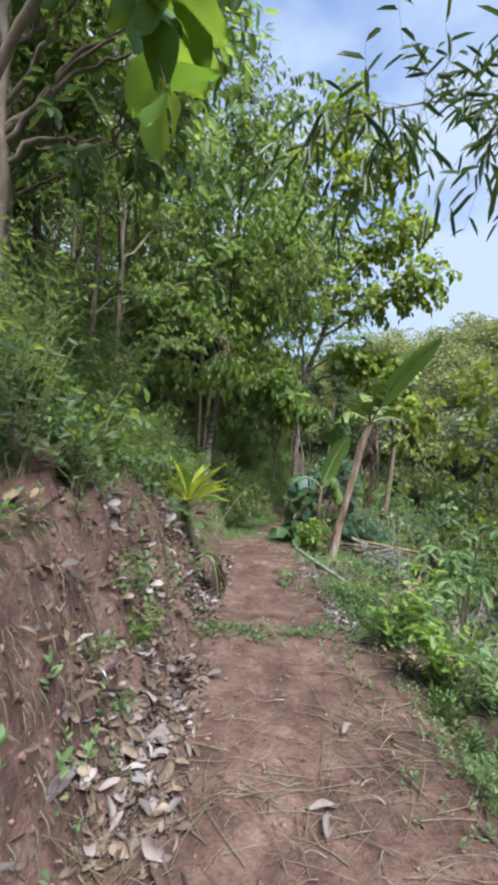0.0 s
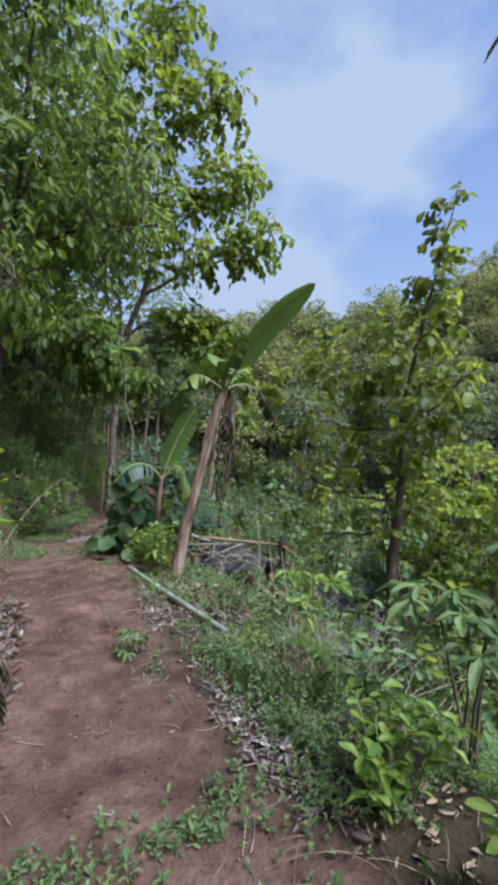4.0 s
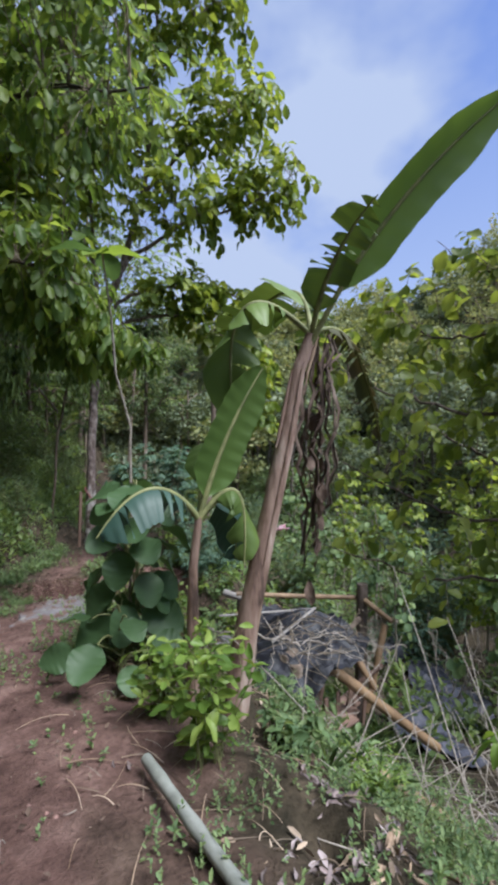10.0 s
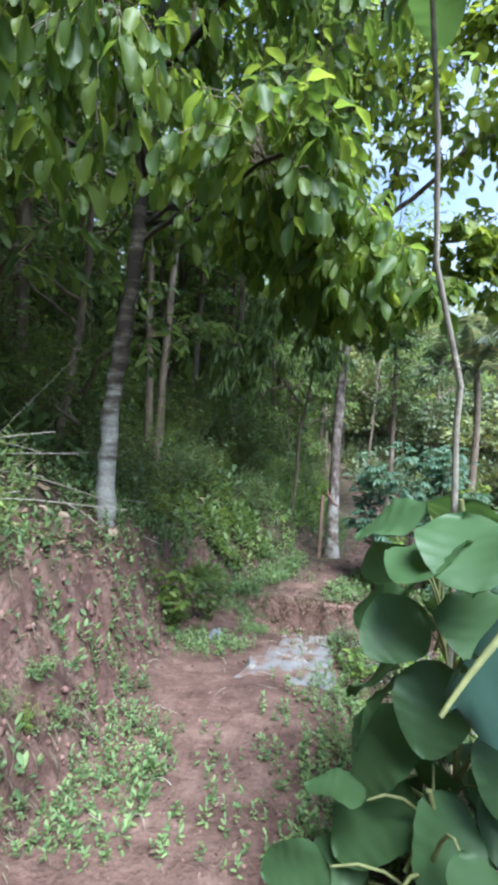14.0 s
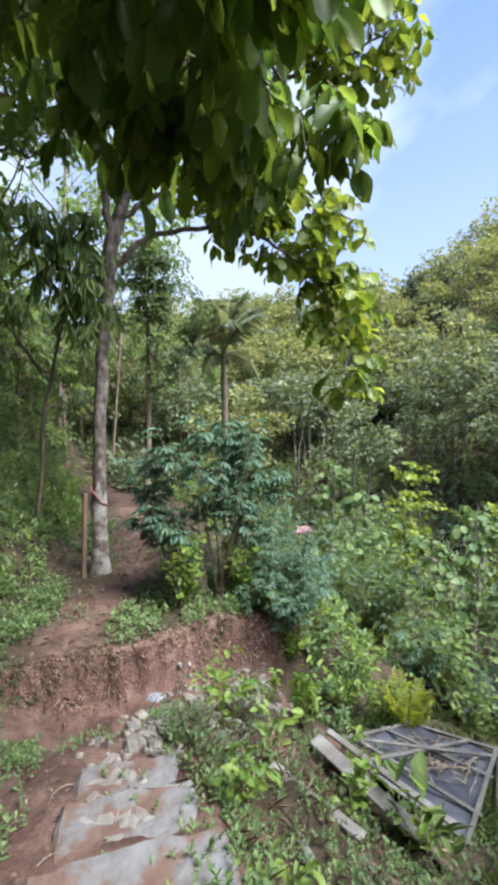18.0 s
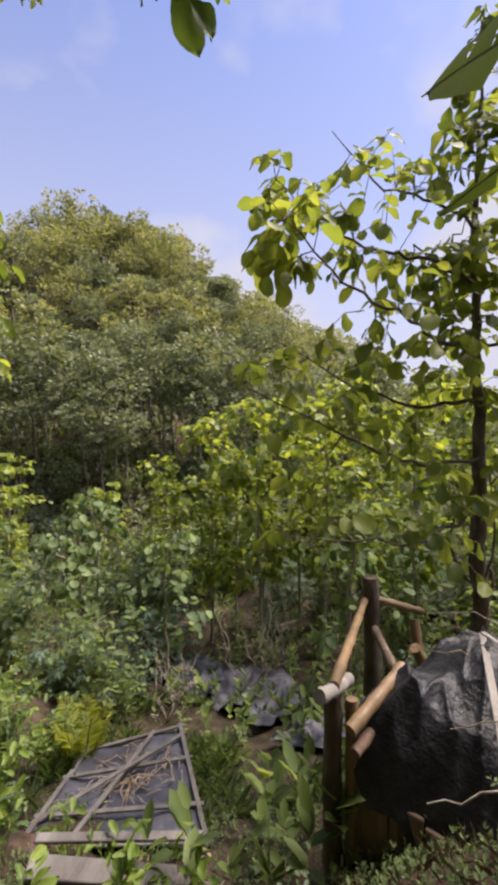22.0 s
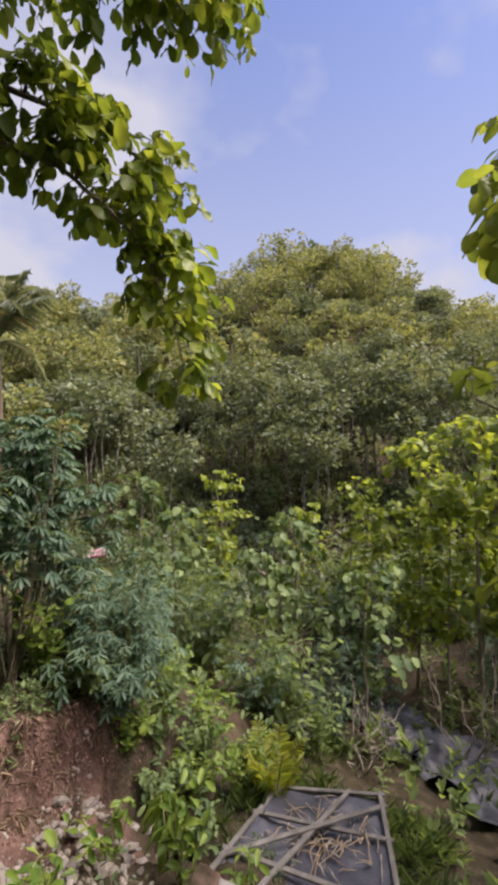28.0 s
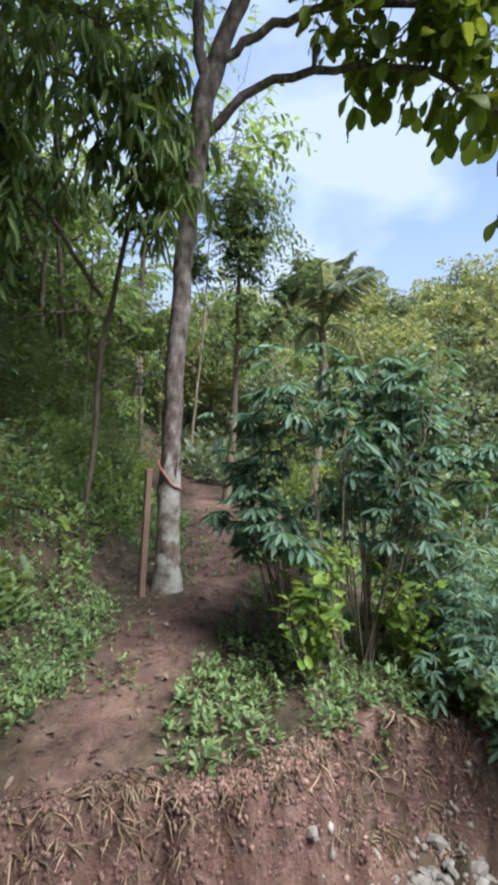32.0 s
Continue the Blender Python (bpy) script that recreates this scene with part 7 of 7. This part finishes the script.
for k, (x, y, a) in enumerate(((.36, 1.56, 80), (.3, 1.72, 20), (.55, 2.2, 60), (-.42, 2.1, 30), (-.5, 2.3, 100), (-.38, 1.95, 150))):
    ln = np.array([.16 if k < 3 else .2])
    ob = part("dead_leaf", np_mesh("dead_leaf", [leaves(np.zeros((1, 3)), np.array([[1.0, 0, .05]]), ln, ln * (.22 if k < 3 else .6), LEAF_NEAR, rg, .2)], True), M_LITTER)
    tagged(ob, "curled pale dead leaf on the earth" if k < 3 else "broad grey-white dead leaf on the earth", "dead leaf", "dead leaves on the path")
    ob.matrix_world = pose(*on(x, y, .03), 0, 0, a)


# feathery weed clumps on the verge and the bank


def weed_clump(seed, material, label, high=.26, wide=.2, stems=26, leaf=.03, ratio=.34):
    r = np.random.default_rng(seed)
    root = thing("weed_clump", (0, 0, 0), label, "weeds", "weed clumps along the path")
    a, out = r.uniform(0, 6.28, stems), wide * np.sqrt(r.uniform(.02, 1, stems))
    foot = r.normal(0, wide * .25, (stems, 3)) * (1, 1, 0)
    tip = foot + np.stack([np.cos(a) * out, np.sin(a) * out, high * r.uniform(.4, 1.05, stems)], 1)
    tw, lf = sprigs(foot, tip, 16, leaf, ratio, LEAF_MID, r, (.12, 1.0), .05, .25, 1.0, .0018, .6)
    tagged(part("branchwork", tw, M_STEM, root), kind="stuff")
    part("foliage", lf, material, root)
    return root


weed_kinds = [weed_clump(800, M_WEED, "feathery green weed clump on the verge"), weed_clump(801, M_LEAF_FOREST, "low fine-leaved green weed clump", .2, .22, 30, .026, .4), weed_clump(802, M_LEAF_VIV, "fresh green weed clump with narrow leaves", .3, .16, 18, .045, .3),
              weed_clump(803, M_WEED, "sprawling weed clump with small round leaves", .16, .26, 30, .024, .7)]
rw = np.random.default_rng(81)
n = 0
while n < 290:
    x, y = rw.uniform(-1.0, 2.6), .6 + 8.7 * rw.uniform() ** 1.25
    right, left = float(off_right(x, y)), float(off_left(x, y))
    dens = float(patch(np.array([x]), np.array([y]), 1.4, .12)[0])
    if not ((right > .02 and right < 1.7) or (.08 < left < .6)) or rw.uniform() > dens:
        continue
    put(weed_kinds, n, int(rw.choice(4, p=[.4, .25, .1, .25])), spin(x, y, -.01, rw.uniform(.45, 1.0) * (.75 if right < .25 else 1.0)))
    n += 1


# clods and root fibres on the cut banks
def clods(p, size, rng, tall=1.0):
    bm = bmesh.new()
    bmesh.ops.create_icosphere(bm, subdivisions=1, radius=1.0)
    k = np.array([v.co[:] for v in bm.verts])
    t = np.array([[v.index for v in f.verts] for f in bm.faces])
    bm.free()
    s = size * rng.uniform(.35, 1.3, (len(p), 1, 1)) ** 1.5
    v = p[:, None] + k[None] * s * rng.uniform(.6, 1.4, (len(p), 1, 3)) * (1, 1, tall) * (1 + rng.normal(0, .18, (len(p), len(k), 1)))
    return [(v.reshape(-1, 3), (t[None] + (np.arange(len(p)) * len(k))[:, None, None]).reshape(-1, 3))]


M_CLOD = plain_mat("soil_clod", [(0.3, (0.095, 0.055, 0.047)), (0.55, (0.21, 0.124, 0.107)), (0.75, (0.32, 0.21, 0.185))], 12.0, 0.95, 0.6, 50, spec=0.15, island=0.35)
face = lambda x, y: ((off_left(x, y) > -.02) & (off_left(x, y) < .5)).astype(float)
cl = scatter(14000, -1.0, .6, .3, 12.4, lambda x, y: face(x, y) * .8, rg)
stuff("bank_clods", clods(cl, .01, rg, 1.4), M_CLOD, "crumbling red-brown clods on the cut bank", "soil")
cl2 = scatter(16000, .2, 3.4, 12.2, 12.9, lambda x, y: np.exp(-((y - 12.6) / .12) ** 2), rg)
stuff("bank_clods", clods(cl2, .008, rg, 1.5), M_CLOD, "crumbling red-brown clods on the terrace's cut edge", "soil")
cl3 = scatter(2600, -.5, 1.0, .3, 11.5, lambda x, y: .5 * (off_left(x, y) < .05) * (off_right(x, y) < .2) * patch(x, y, 1.6, -.1), rg)
stuff("path_crumbs", clods(cl3, .008, rg), M_CLOD, "small earth crumbs on the trodden path", "soil")
rubble = scatter(2600, .6, 3.2, 10.7, 12.6, lambda x, y: np.exp(-((x - .95 - (y - 10.75) * .9) / .42) ** 2), rg)
stuff("rubble", clods(rubble, .018, rg), M_STONE, "small broken stone and cement rubble", "rubble")
fib = scatter(9000, -1.0, .3, .4, 9, lambda x, y: face(x, y) * .7, rg)
out = []
for q in fib:
    e = q + np.array([rg.uniform(.0, .06), rg.normal(0, .03), -rg.uniform(.03, .12)])
    out.append(tube(curve(q + (0.015, 0, .02), e, (.015, 0, 0), 4), (.003, .001), 3, False))
stuff("root_fibres", out, M_TWIG, "dry rootlets and straw hanging on the bank", "roots")

dry = scatter(1300, 1.0, 2.5, 9.0, 11.3, lambda x, y: .8 * (off_right(x, y) > .05), rg)
stuff("dry_weeds", rosettes(dry, 8, .026, .45, rg, .8, LEAF_MID, .07), M_WEED, "tangled weeds beside the cement steps", "weeds")
dry2 = scatter(900, 1.0, 2.5, 9.0, 11.3, lambda x, y: .8 * (off_right(x, y) > .05), rg)
stuff("dry_stalks", rosettes(dry2, 5, .09, .02, rg, .9, LEAF_FAR, .02), M_DRY, "dry brown stalks among the weeds", "dry stalks")
hang = scatter(1000, -.2, 3.2, 12.55, 12.8, lambda x, y: .9 + 0 * x, rg)
stuff("dry_grass", rosettes(hang, 5, .09, .05, rg, -.5, LEAF_FAR, .02), M_DRY, "dry grass hanging over the terrace's cut edge", "dry grass")
tl = scatter(5200, -.3, 3.4, 12.7, 19, lambda x, y: .7 * (off_left(x, y) < .2), rg)
stuff("leaf_litter", flat_leaves(tl, .05, .42, rg, LEAF_MID), M_DEAD, "brown dead leaves on the terrace", "leaf litter")
